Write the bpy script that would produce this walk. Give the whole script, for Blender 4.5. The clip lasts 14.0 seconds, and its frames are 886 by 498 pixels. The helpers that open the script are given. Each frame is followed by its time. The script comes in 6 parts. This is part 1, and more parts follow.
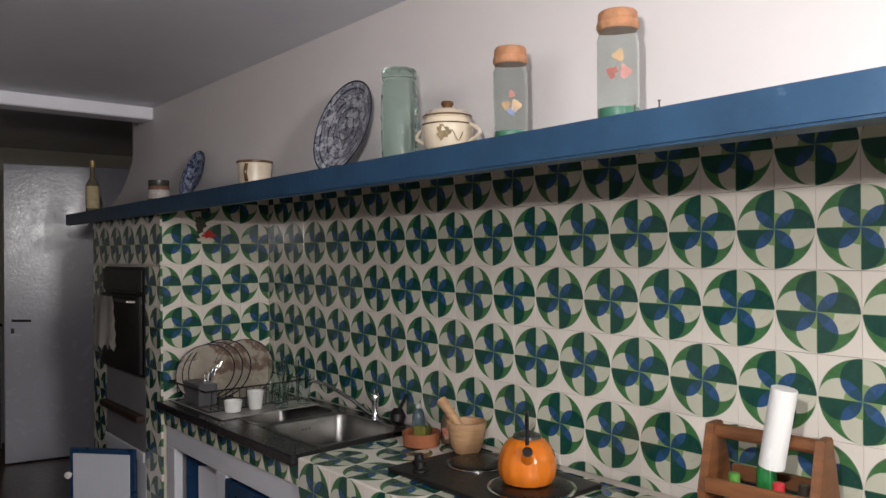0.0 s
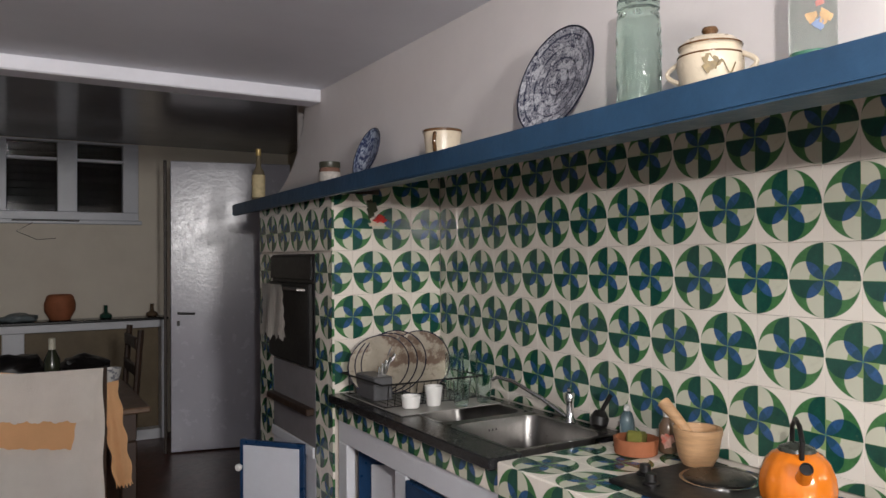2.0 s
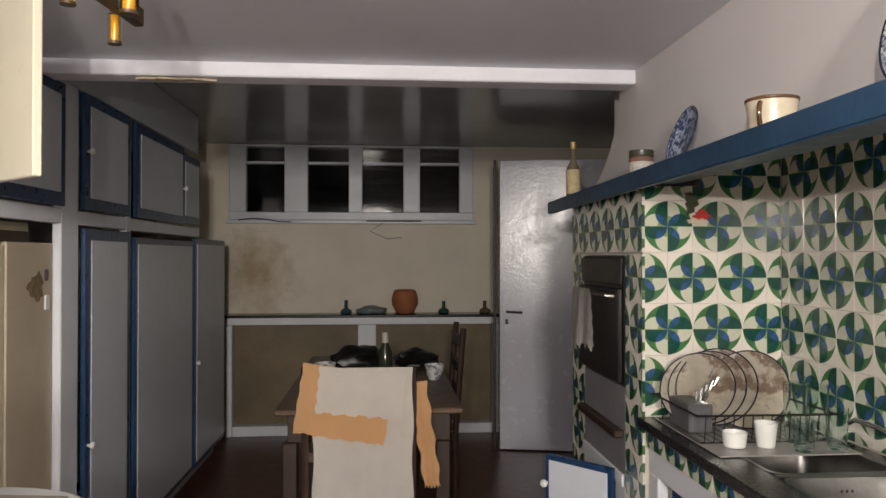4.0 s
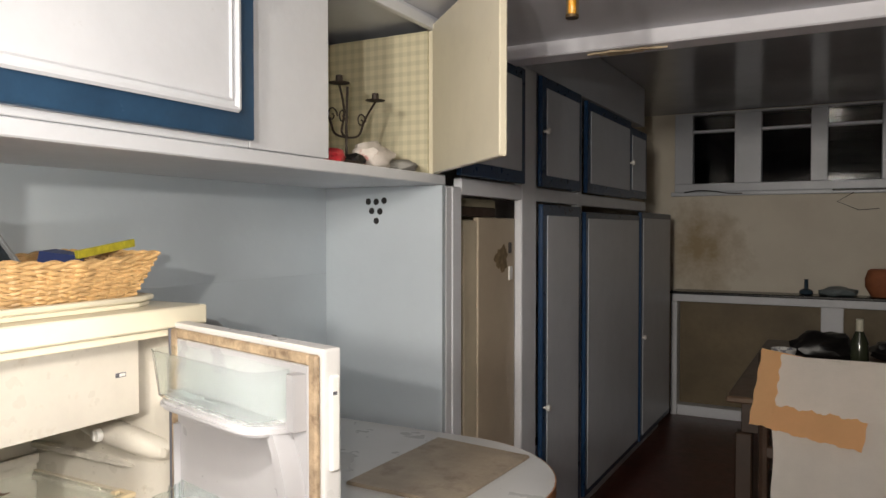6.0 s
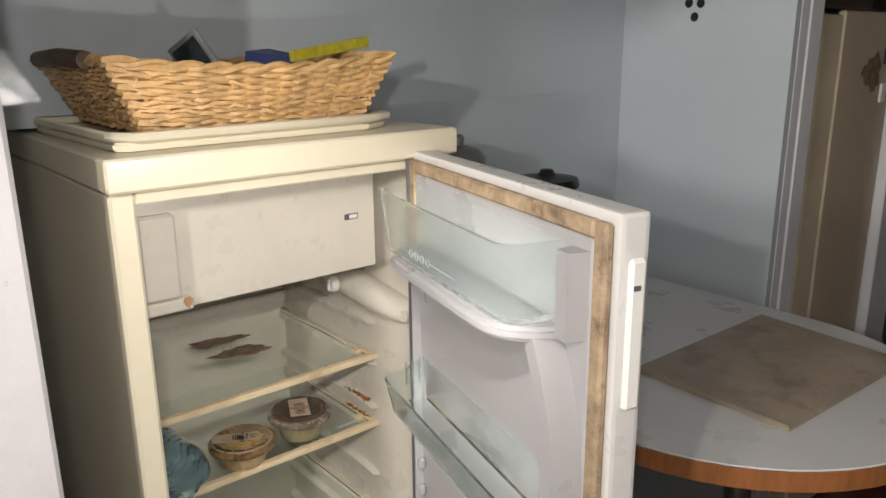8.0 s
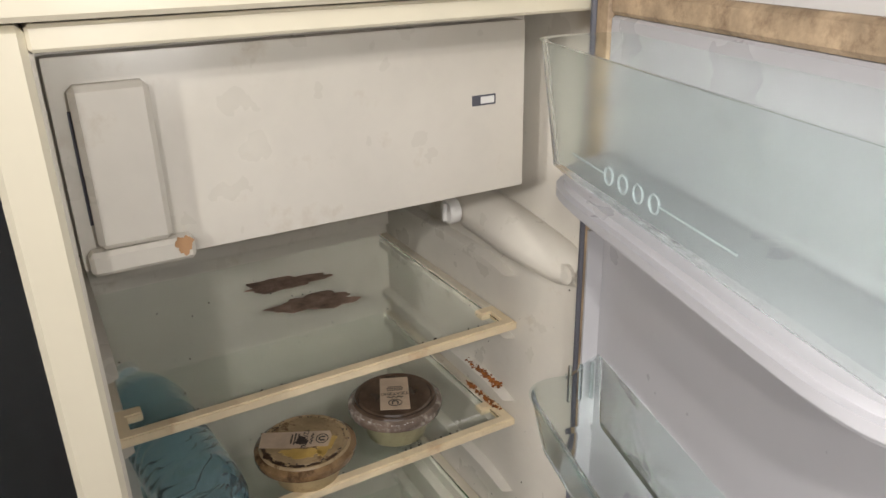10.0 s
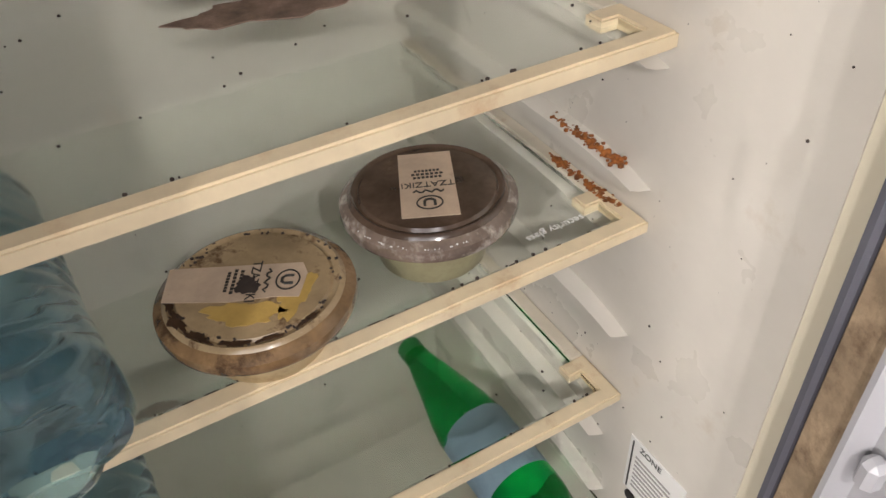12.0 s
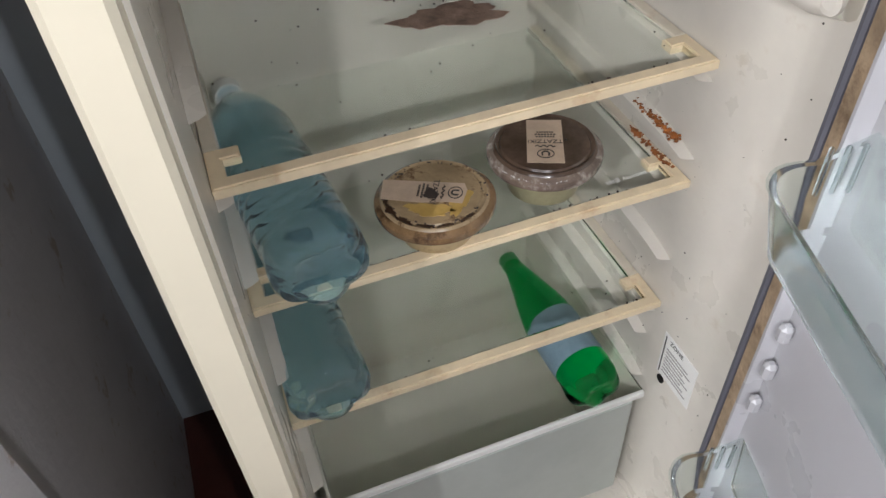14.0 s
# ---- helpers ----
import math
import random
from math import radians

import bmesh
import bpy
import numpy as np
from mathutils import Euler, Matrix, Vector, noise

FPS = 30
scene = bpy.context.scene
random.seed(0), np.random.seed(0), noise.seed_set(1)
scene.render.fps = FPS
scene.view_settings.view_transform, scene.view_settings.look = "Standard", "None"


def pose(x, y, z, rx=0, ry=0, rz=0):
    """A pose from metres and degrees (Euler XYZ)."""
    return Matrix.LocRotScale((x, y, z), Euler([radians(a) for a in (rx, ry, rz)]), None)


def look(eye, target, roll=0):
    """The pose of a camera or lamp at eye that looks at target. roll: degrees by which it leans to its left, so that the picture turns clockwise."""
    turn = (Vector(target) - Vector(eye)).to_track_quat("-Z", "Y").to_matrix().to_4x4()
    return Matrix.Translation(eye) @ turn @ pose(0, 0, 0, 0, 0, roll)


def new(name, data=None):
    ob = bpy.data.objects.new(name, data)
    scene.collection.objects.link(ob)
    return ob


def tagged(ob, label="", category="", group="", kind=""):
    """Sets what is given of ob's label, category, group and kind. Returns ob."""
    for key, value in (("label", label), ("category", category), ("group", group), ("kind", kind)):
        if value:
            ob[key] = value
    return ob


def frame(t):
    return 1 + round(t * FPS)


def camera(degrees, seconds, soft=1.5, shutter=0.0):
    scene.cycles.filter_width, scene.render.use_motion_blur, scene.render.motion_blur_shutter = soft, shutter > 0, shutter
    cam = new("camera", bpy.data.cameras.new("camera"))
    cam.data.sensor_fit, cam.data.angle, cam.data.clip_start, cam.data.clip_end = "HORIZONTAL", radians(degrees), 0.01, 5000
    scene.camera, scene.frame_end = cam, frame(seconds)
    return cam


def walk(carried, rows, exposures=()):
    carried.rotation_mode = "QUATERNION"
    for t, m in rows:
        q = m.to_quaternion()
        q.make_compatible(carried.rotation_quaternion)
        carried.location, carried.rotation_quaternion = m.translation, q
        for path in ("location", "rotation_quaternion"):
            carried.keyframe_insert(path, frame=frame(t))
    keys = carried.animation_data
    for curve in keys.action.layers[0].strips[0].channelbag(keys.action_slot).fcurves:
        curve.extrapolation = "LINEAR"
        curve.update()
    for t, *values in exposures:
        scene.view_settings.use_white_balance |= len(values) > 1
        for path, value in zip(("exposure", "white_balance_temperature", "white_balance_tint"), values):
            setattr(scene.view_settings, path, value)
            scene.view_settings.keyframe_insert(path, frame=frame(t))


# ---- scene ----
cam = camera(61.3, 14.0)
PATH = [
    (0, (0.347, 0.354, 1.407), (1.647, 1.874, 1.414), -0.5),
    (0.5, (0.347, 0.449, 1.382), (1.639, 1.975, 1.392), -0.2),
    (1, (0.325, 0.549, 1.374), (1.594, 2.094, 1.383), -0.4),
    (1.5, (0.312, 0.615, 1.37), (1.55, 2.186, 1.379), -0.5),
    (2, (0.343, 0.671, 1.341), (1.365, 2.39, 1.364), -0.4),
    (2.5, (0.399, 0.71, 1.336), (1.174, 2.553, 1.365), -0.2),
    (5, (0.598, 0.963, 1.366), (0.254, 2.933, 1.384), -0.0),
    (5.5, (0.562, 0.959, 1.363), (-0.097, 2.847, 1.366), 0.0),
    (6, (0.509, 0.985, 1.358), (-0.441, 2.745, 1.306), -0.0),
    (6.5, (0.435, 1.039, 1.353), (-0.747, 2.648, 1.223), -0.3),
    (7, (0.382, 1.1, 1.349), (-0.929, 2.587, 1.081), -0.6),
    (7.5, (0.3, 1.235, 1.337), (-1.105, 2.593, 0.913), -0.6),
    (10, (-0.197, 1.624, 1.199), (-1.813, 2.525, 0.44), -1.3),
    (10.5, (-0.283, 1.66, 1.157), (-1.86, 2.475, 0.236), -1.9),
    (11, (-0.378, 1.699, 1.074), (-1.883, 2.468, 0.005), -2.8),
    (11.5, (-0.471, 1.74, 1.004), (-1.9, 2.467, -0.191), -3.4),
    (12, (-0.537, 1.77, 0.978), (-1.899, 2.459, -0.314), -3.8),
    (12.5, (-0.568, 1.798, 0.97), (-1.891, 2.44, -0.386), -4.2),
    (13, (-0.554, 1.794, 0.991), (-1.863, 2.394, -0.397), -4.1),
    (13.5, (-0.48, 1.749, 1.047), (-1.803, 2.297, -0.349), -3.9),
    (14, (-0.369, 1.66, 1.136), (-1.724, 2.107, -0.266), -3.5),
]
walk(cam, [(t, look(eye, target, roll)) for t, eye, target, roll in PATH],
     exposures=((0, 0.08, 6250, 12), (1.5, 0.45, 6250, 12), (2.5, 0.8, 6350, 12), (5, 1.15, 6850, 10), (5.5, 0.9, 6850, 10),
                (6.5, 0.42, 6800, 9), (7, 0.36, 6850, 9), (7.5, 0.22, 6800, 9), (10, -0.12, 6400, 10), (11, 0.2, 6500, 10),
                (12, 0.42, 6350, 13), (12.5, 0.38, 6300, 14), (13.5, 0.28, 6300, 14), (14, 0.28, 5900, 11)))

# ---- light ----
world = bpy.data.worlds.new("world")
scene.world = world
world.use_nodes = True
world.node_tree.nodes["Background"].inputs[0].default_value = (0.02, 0.022, 0.028, 1)
world.node_tree.nodes["Background"].inputs[1].default_value = 0.3


def point_lamp(name, place, power, radius=0.012, color=(1.0, 0.955, 0.89)):
    data = bpy.data.lights.new(name, "POINT")
    data.energy, data.shadow_soft_size, data.color = power, radius, color
    ob = new(name, data)
    ob.location = place
    return ob


point_lamp("torch_lamp", (0.36, 0.50, 1.585), 37, 0.02)


def spot_lamp(name, eye, target, power, degrees, blend, radius):
    data = bpy.data.lights.new(name, "SPOT")
    data.energy, data.shadow_soft_size, data.color = power, radius, (1.0, 0.955, 0.91)
    data.spot_size, data.spot_blend = radians(degrees), blend
    ob = new(name, data)
    ob.matrix_basis = look(eye, target)
    return ob


# Added spots: fixed stand-ins for the one carried torch, at niche and fridge.
spot_lamp("torch_standin_niche", (0.22, 1.32, 1.46), (-1.0, 2.25, 1.02), 12, 130, 0.9, 0.02)
spot_lamp("torch_standin_fridge", (-0.20, 1.72, 1.20), (-1.05, 1.70, 0.66), 5.0, 125, 0.8, 0.006)
# Added fill light with no real source, lifts the far end of the kitchen.
fill_light = bpy.data.lights.new("fill_light_behind", "AREA")
fill_light.energy, fill_light.size, fill_light.color = 40, 0.3, (1.0, 0.955, 0.89)
fill_light_ob = new("fill_light_behind", fill_light)
fill_light_ob.matrix_basis = look((0.5, -1.3, 1.80), (0.5, 6, 1.2))

# ---- materials ----
MATS = {}


def nt(name):
    m = bpy.data.materials.new(name)
    m.use_nodes = True
    t = m.node_tree
    return m, t, t.nodes["Principled BSDF"]


def node(t, kind, **kw):
    n = t.nodes.new(kind)
    for k, v in kw.items():
        if k.startswith("i_"):
            n.inputs[int(k[2:])].default_value = v
        elif k == "operation":
            n.operation = v
        elif k == "blend_type":
            n.blend_type = v
        elif k == "data_type":
            n.data_type = v
        elif k == "feature":
            n.feature = v
    return n


def mixc(t, fac, a, b):
    """A colour mix: fac, a, b are sockets or values."""
    n = t.nodes.new("ShaderNodeMix")
    n.data_type = "RGBA"
    for sock, v in ((n.inputs[0], fac), (n.inputs[6], a), (n.inputs[7], b)):
        if isinstance(v, bpy.types.NodeSocket):
            t.links.new(v, sock)
        elif isinstance(v, (int, float)):
            sock.default_value = v
        else:
            sock.default_value = (*v, 1)
    return n.outputs[2]


def math_(t, op, a, b=None, clamp=False):
    n = t.nodes.new("ShaderNodeMath")
    n.operation = op
    n.use_clamp = clamp
    for sock, v in ((n.inputs[0], a), (n.inputs[1], b)):
        if v is None:
            continue
        if isinstance(v, bpy.types.NodeSocket):
            t.links.new(v, sock)
        else:
            sock.default_value = v
    return n.outputs[0]


def noise_(t, scale, detail=4.0, rough=0.55, stretch=None, coord="Object"):
    c = t.nodes.new("ShaderNodeTexCoord")
    out = c.outputs[coord]
    if coord == "World":
        out = c.outputs["Object"]
    if stretch:
        mp = t.nodes.new("ShaderNodeMapping")
        mp.inputs["Scale"].default_value = stretch
        t.links.new(out, mp.inputs[0])
        out = mp.outputs[0]
    n = t.nodes.new("ShaderNodeTexNoise")
    n.inputs["Scale"].default_value, n.inputs["Detail"].default_value, n.inputs["Roughness"].default_value = scale, detail, rough
    t.links.new(out, n.inputs["Vector"])
    return n.outputs["Fac"]


def steps(t, sock, lo, hi):
    n = t.nodes.new("ShaderNodeMapRange")
    n.inputs[1].default_value, n.inputs[2].default_value = lo, hi
    n.clamp = True
    t.links.new(sock, n.inputs[0])
    return n.outputs[0]


def bump(t, bsdf, sock, strength, dist):
    b = t.nodes.new("ShaderNodeBump")
    b.inputs["Strength"].default_value, b.inputs["Distance"].default_value = strength, dist
    t.links.new(sock, b.inputs["Height"])
    t.links.new(b.outputs[0], bsdf.inputs["Normal"])


def surf(name, color, rough=0.5, metal=0.0, vary=0.12, scale=6.0, dirt=None, dirt_scale=3.0, dirt_lo=0.58, dirt_hi=0.75,
         grain=0.0, grain_scale=120.0, stretch=None, spec=0.5, coat=0.0):
    """A plain surface with two scales of variation, optional stains and fine relief."""
    if name in MATS:
        return MATS[name]
    m, t, b = nt(name)
    dark = tuple(c * (1 - vary) for c in color)
    light = tuple(min(1, c * (1 + vary * 0.5)) for c in color)
    col = mixc(t, steps(t, noise_(t, scale, 5, 0.6, stretch), 0.3, 0.7), dark, light)
    fine = noise_(t, scale * 9, 3, 0.6, stretch)
    col = mixc(t, math_(t, "MULTIPLY", steps(t, fine, 0.45, 0.8), vary), col, tuple(c * 0.6 for c in color))
    if dirt:
        col = mixc(t, math_(t, "MULTIPLY", steps(t, noise_(t, dirt_scale, 8, 0.68), dirt_lo, dirt_hi), 0.8), col, dirt)
    t.links.new(col, b.inputs["Base Color"])
    b.inputs["Metallic"].default_value = metal
    b.inputs["Specular IOR Level"].default_value = spec
    b.inputs["Coat Weight"].default_value = coat
    r = math_(t, "ADD", math_(t, "MULTIPLY", noise_(t, scale * 3, 4), 0.22), rough - 0.11, clamp=True)
    t.links.new(r, b.inputs["Roughness"])
    if grain:
        bump(t, b, noise_(t, grain_scale, 4, 0.6, stretch), grain, 0.003)
    MATS[name] = m
    return m


def glassy(name, color, rough=0.03, alpha=0.25, ior=1.45, trans=1.0):
    if name in MATS:
        return MATS[name]
    m, t, b = nt(name)
    b.inputs["Base Color"].default_value = (*color, 1)
    b.inputs["Roughness"].default_value = rough
    b.inputs["Transmission Weight"].default_value = trans
    b.inputs["IOR"].default_value = ior
    bump(t, b, noise_(t, 40, 3), 0.15, 0.002)
    MATS[name] = m
    return m


def azulejo():
    """The glazed tile: one pinwheel circle of four lobes, drawn from the tile's own coordinates."""
    m, t, b = nt("glazed_pinwheel_tile")
    tc = t.nodes.new("ShaderNodeTexCoord")
    sep = t.nodes.new("ShaderNodeSeparateXYZ")
    t.links.new(tc.outputs["Object"], sep.inputs[0])
    x = math_(t, "MULTIPLY", sep.outputs[0], 1 / 0.0765)
    y = math_(t, "MULTIPLY", sep.outputs[1], 1 / 0.0765)

    def disc(cx, cy, r):
        dx, dy = math_(t, "SUBTRACT", x, cx), math_(t, "SUBTRACT", y, cy)
        d = math_(t, "SQRT", math_(t, "ADD", math_(t, "MULTIPLY", dx, dx), math_(t, "MULTIPLY", dy, dy)))
        return math_(t, "MULTIPLY", math_(t, "SUBTRACT", r, d), 40.0, clamp=True)

    xp, yp = math_(t, "MULTIPLY", x, 60, clamp=True), math_(t, "MULTIPLY", y, 60, clamp=True)
    xn, yn = math_(t, "MULTIPLY", x, -60, clamp=True), math_(t, "MULTIPLY", y, -60, clamp=True)
    mul = lambda a, c: math_(t, "MULTIPLY", a, c)
    big, core = disc(0, 0, 0.99), disc(0, 0, 0.42)
    top, right, low, left = disc(0, 0.5, 0.5), disc(0.5, 0, 0.5), disc(0, -0.5, 0.5), disc(-0.5, 0, 0.5)
    dark = [mul(top, xn), mul(right, yp), mul(low, xp), mul(left, yn)]
    cream = [mul(top, xp), mul(right, yn), mul(low, xn), mul(left, yp)]
    petal = math_(t, "MAXIMUM", math_(t, "MAXIMUM", mul(top, right), mul(right, low)), math_(t, "MAXIMUM", mul(low, left), mul(left, top)))
    alld = allc = None
    for d, c in zip(dark, cream):
        alld = d if alld is None else math_(t, "MAXIMUM", alld, d)
        allc = c if allc is None else math_(t, "MAXIMUM", allc, c)
    CREAM, GREEN, DEEP, BLUE = (0.60, 0.60, 0.48), (0.035, 0.125, 0.045), (0.006, 0.052, 0.042), (0.018, 0.060, 0.14)
    blot = steps(t, noise_(t, 60, 5, 0.7), 0.3, 0.75)
    col = mixc(t, big, (0.82, 0.76, 0.68), mixc(t, blot, GREEN, (0.075, 0.23, 0.075)))
    col = mixc(t, allc, col, CREAM)
    lime = mul(mul(core, big), math_(t, "SUBTRACT", 1.0, alld))
    col = mixc(t, lime, col, (0.22, 0.34, 0.13))
    col = mixc(t, alld, col, mixc(t, blot, DEEP, (0.010, 0.085, 0.058)))
    col = mixc(t, petal, col, mixc(t, blot, BLUE, (0.035, 0.125, 0.31)))
    col = mixc(t, mul(mul(petal, disc(0, 0, 0.34)), 0.55), col, (0.012, 0.060, 0.075))
    col = mixc(t, mul(disc(0, 0, 0.045), 0.8), col, (0.05, 0.20, 0.19))
    info = t.nodes.new("ShaderNodeObjectInfo")
    shade = math_(t, "MULTIPLY", info.outputs["Random"], 0.08)
    col = mixc(t, shade, col, (0.25, 0.22, 0.17))
    grime = steps(t, noise_(t, 25, 7, 0.7), 0.62, 0.8)
    col = mixc(t, math_(t, "MULTIPLY", grime, 0.35), col, (0.30, 0.26, 0.19))
    t.links.new(col, b.inputs["Base Color"])
    b.inputs["Roughness"].default_value = 0.12
    r = math_(t, "ADD", math_(t, "MULTIPLY", noise_(t, 30, 4), 0.2), 0.06)
    t.links.new(r, b.inputs["Roughness"])
    bump(t, b, noise_(t, 18, 3), 0.12, 0.004)
    return m


TILE = azulejo()
GROUT = surf("grout", (0.66, 0.60, 0.53), 0.85, grain=0.4)
PLASTER = surf("painted_plaster", (0.69, 0.645, 0.63), 0.7, vary=0.05, scale=2.5, grain=0.25, grain_scale=40)
CEIL = surf("ceiling_paint", (0.70, 0.71, 0.76), 0.42, vary=0.07, scale=1.5, grain=0.1, grain_scale=30)
# Far ceiling: the fall-off of light with distance is put into this darker grey.
CEILFAR = surf("dimmed_ceiling_gloss", (0.42, 0.43, 0.46), 0.17, vary=0.1, scale=1.5, grain=0.12, grain_scale=20)
BEAMP = surf("beam_paint", (0.80, 0.80, 0.86), 0.45, vary=0.06)
FARWALL = surf("stained_cream_wall", (0.62, 0.54, 0.42), 0.7, vary=0.12, scale=3, dirt=(0.36, 0.24, 0.10), dirt_scale=1.1, dirt_lo=0.56, dirt_hi=0.70, grain=0.3, grain_scale=30)
WHITE = surf("white_gloss_paint", (0.70, 0.715, 0.755), 0.38, vary=0.05, dirt=(0.33, 0.29, 0.24), dirt_scale=6, dirt_lo=0.68, dirt_hi=0.8, grain=0.15, grain_scale=60)
LILAC = surf("grey_lilac_paint", (0.60, 0.625, 0.68), 0.36, vary=0.05, grain=0.12, grain_scale=45)
PALEBLUE = surf("pale_blue_paint", (0.54, 0.60, 0.65), 0.22, vary=0.05, scale=1.5, dirt=(0.42, 0.46, 0.48), dirt_scale=9, dirt_lo=0.74, dirt_hi=0.9, grain=0.25, grain_scale=38)
NAVY = surf("navy_paint", (0.012, 0.045, 0.115), 0.3, vary=0.25, scale=8, grain=0.2)
BLUE = surf("blue_gloss_paint", (0.024, 0.066, 0.130), 0.33, vary=0.3, scale=7, dirt=(0.16, 0.22, 0.33), dirt_scale=14, dirt_lo=0.66, dirt_hi=0.8, grain=0.35, grain_scale=50)
BROWN = surf("brown_board", (0.17, 0.125, 0.065), 0.55, vary=0.3, scale=3, grain=0.2)
FLOOR = surf("dark_red_tile", (0.085, 0.022, 0.014), 0.35, vary=0.35, scale=9, grain=0.2)
FLOORJOINT = surf("dark_joint", (0.03, 0.018, 0.014), 0.9)
CREAM = surf("cream_enamel", (0.74, 0.68, 0.53), 0.33, vary=0.08, scale=3, dirt=(0.30, 0.17, 0.07), dirt_scale=9, dirt_lo=0.68, dirt_hi=0.82)
LINER = surf("fridge_liner", (0.69, 0.65, 0.575), 0.30, vary=0.09, scale=5, dirt=(0.48, 0.40, 0.30), dirt_scale=20, dirt_lo=0.60, dirt_hi=0.86)
CABSIDE = surf("fridge_side_paint", (0.55, 0.55, 0.50), 0.4, vary=0.1, scale=3)
YELLOWED = surf("yellowed_plastic", (0.80, 0.665, 0.45), 0.33, vary=0.16, scale=12, dirt=(0.44, 0.20, 0.06), dirt_scale=20, dirt_lo=0.55, dirt_hi=0.78)
# White plastic; the shade on the open door is mixed into this grey.
DOORLINER = surf("shaded_door_liner", (0.40, 0.395, 0.41), 0.3, vary=0.05, scale=4, dirt=(0.2, 0.18, 0.15), dirt_scale=40, dirt_lo=0.74, dirt_hi=0.8)
SIDETRIM = surf("aged_side_trim", (0.72, 0.65, 0.52), 0.4, vary=0.12, scale=14, dirt=(0.34, 0.17, 0.06), dirt_scale=30, dirt_lo=0.62, dirt_hi=0.8)
GASKET = surf("stained_gasket", (0.42, 0.31, 0.20), 0.65, vary=0.5, scale=30, dirt=(0.10, 0.055, 0.03), dirt_scale=55, dirt_lo=0.50, dirt_hi=0.72, grain=0.4, grain_scale=90)
GREYSEAL = surf("grey_seal", (0.10, 0.10, 0.12), 0.55)
STEEL = surf("stained_steel", (0.24, 0.23, 0.22), 0.32, metal=0.9, vary=0.25, scale=10, grain=0.1)
CHROME = surf("chrome", (0.75, 0.75, 0.75), 0.12, metal=1.0, vary=0.05)
BLACK = surf("black_enamel", (0.009, 0.008, 0.008), 0.4, vary=0.3, scale=20)
GRANITE = surf("black_stone", (0.018, 0.018, 0.02), 0.25, vary=0.5, scale=60)
WOOD = surf("red_brown_wood", (0.22, 0.085, 0.03), 0.5, vary=0.35, scale=10, stretch=(1, 1, 6), grain=0.25, grain_scale=60)
DARKWOOD = surf("dark_wood", (0.035, 0.018, 0.010), 0.5, vary=0.35, scale=10, grain=0.2)
PALEWOOD = surf("pale_turned_wood", (0.55, 0.33, 0.17), 0.5, vary=0.25, scale=14, stretch=(1, 1, 8), grain=0.2)
TERRA = surf("terracotta", (0.36, 0.12, 0.05), 0.75, vary=0.2, scale=14, grain=0.3)
LAMINATE = surf("white_laminate", (0.66, 0.66, 0.66), 0.3, vary=0.05, scale=3)
EDGEWOOD = surf("orange_wood_edge", (0.34, 0.13, 0.045), 0.4, vary=0.3, scale=12, stretch=(8, 1, 1))
BOARD = surf("worn_chopping_board", (0.38, 0.31, 0.235), 0.5, vary=0.22, scale=10, dirt=(0.13, 0.085, 0.055), dirt_scale=9, dirt_lo=0.54, dirt_hi=0.76, grain=0.2)
WICKER = surf("honey_wicker", (0.66, 0.42, 0.19), 0.45, vary=0.4, scale=30)
LINEN = surf("white_linen", (0.84, 0.79, 0.73), 0.9, vary=0.06, grain=0.5, grain_scale=220)
PEACH = surf("peach_cloth", (0.84, 0.50, 0.25), 0.9, vary=0.06, grain=0.5, grain_scale=220)
CERAMIC = surf("cream_glazed_ceramic", (0.66, 0.56, 0.42), 0.3, vary=0.12, scale=15, coat=0.1)
BROWNGLAZE = surf("brown_glaze", (0.12, 0.06, 0.025), 0.25, vary=0.3, scale=20)
ORANGE = surf("orange_enamel", (0.75, 0.20, 0.015), 0.15, vary=0.12, scale=10, coat=0.5)
CORK = surf("cork", (0.42, 0.20, 0.10), 0.85, vary=0.3, scale=60, grain=0.6)
GREENGLASS = glassy("pale_green_glass", (0.72, 0.88, 0.80), 0.06)
CLEAR = glassy("clear_plastic", (0.80, 0.86, 0.85), 0.14, ior=1.10)
BOTTLEBLUE = glassy("blue_bottle_plastic", (0.40, 0.64, 0.77), 0.04, ior=1.12, trans=0.95)
BOTTLEBLUE.node_tree.nodes["Principled BSDF"].inputs["Coat Weight"].default_value = 1.0
BOTTLEGREEN = glassy("green_bottle_plastic", (0.02, 0.55, 0.12), 0.07, ior=1.2)
SHELFGLASS = glassy("shelf_glass", (0.89, 0.92, 0.885), 0.10, ior=1.12)
PANE = glassy("window_glass", (0.5, 0.5, 0.5), 0.02)
PLASTICWHITE = surf("white_plastic", (0.78, 0.77, 0.74), 0.35, vary=0.04)
PAPER = surf("kraft_label", (0.50, 0.38, 0.275), 0.7, vary=0.2, scale=40, dirt=(0.16, 0.10, 0.07), dirt_scale=60, dirt_lo=0.62, dirt_hi=0.7)
INK = surf("black_ink", (0.02, 0.018, 0.015), 0.7)
NIGHT = surf("night_dark", (0.004, 0.004, 0.005), 0.9)
SHUTTER = surf("dark_shutter", (0.05, 0.045, 0.04), 0.5, vary=0.2)

# ---- mesh helpers ----


def empty_thing(name, label, category, group="", kind="", at=None):
    ob = new(name)
    ob.empty_display_size = 0.05
    if at is not None:
        ob.matrix_basis = at
    return tagged(ob, label, category, group, kind)


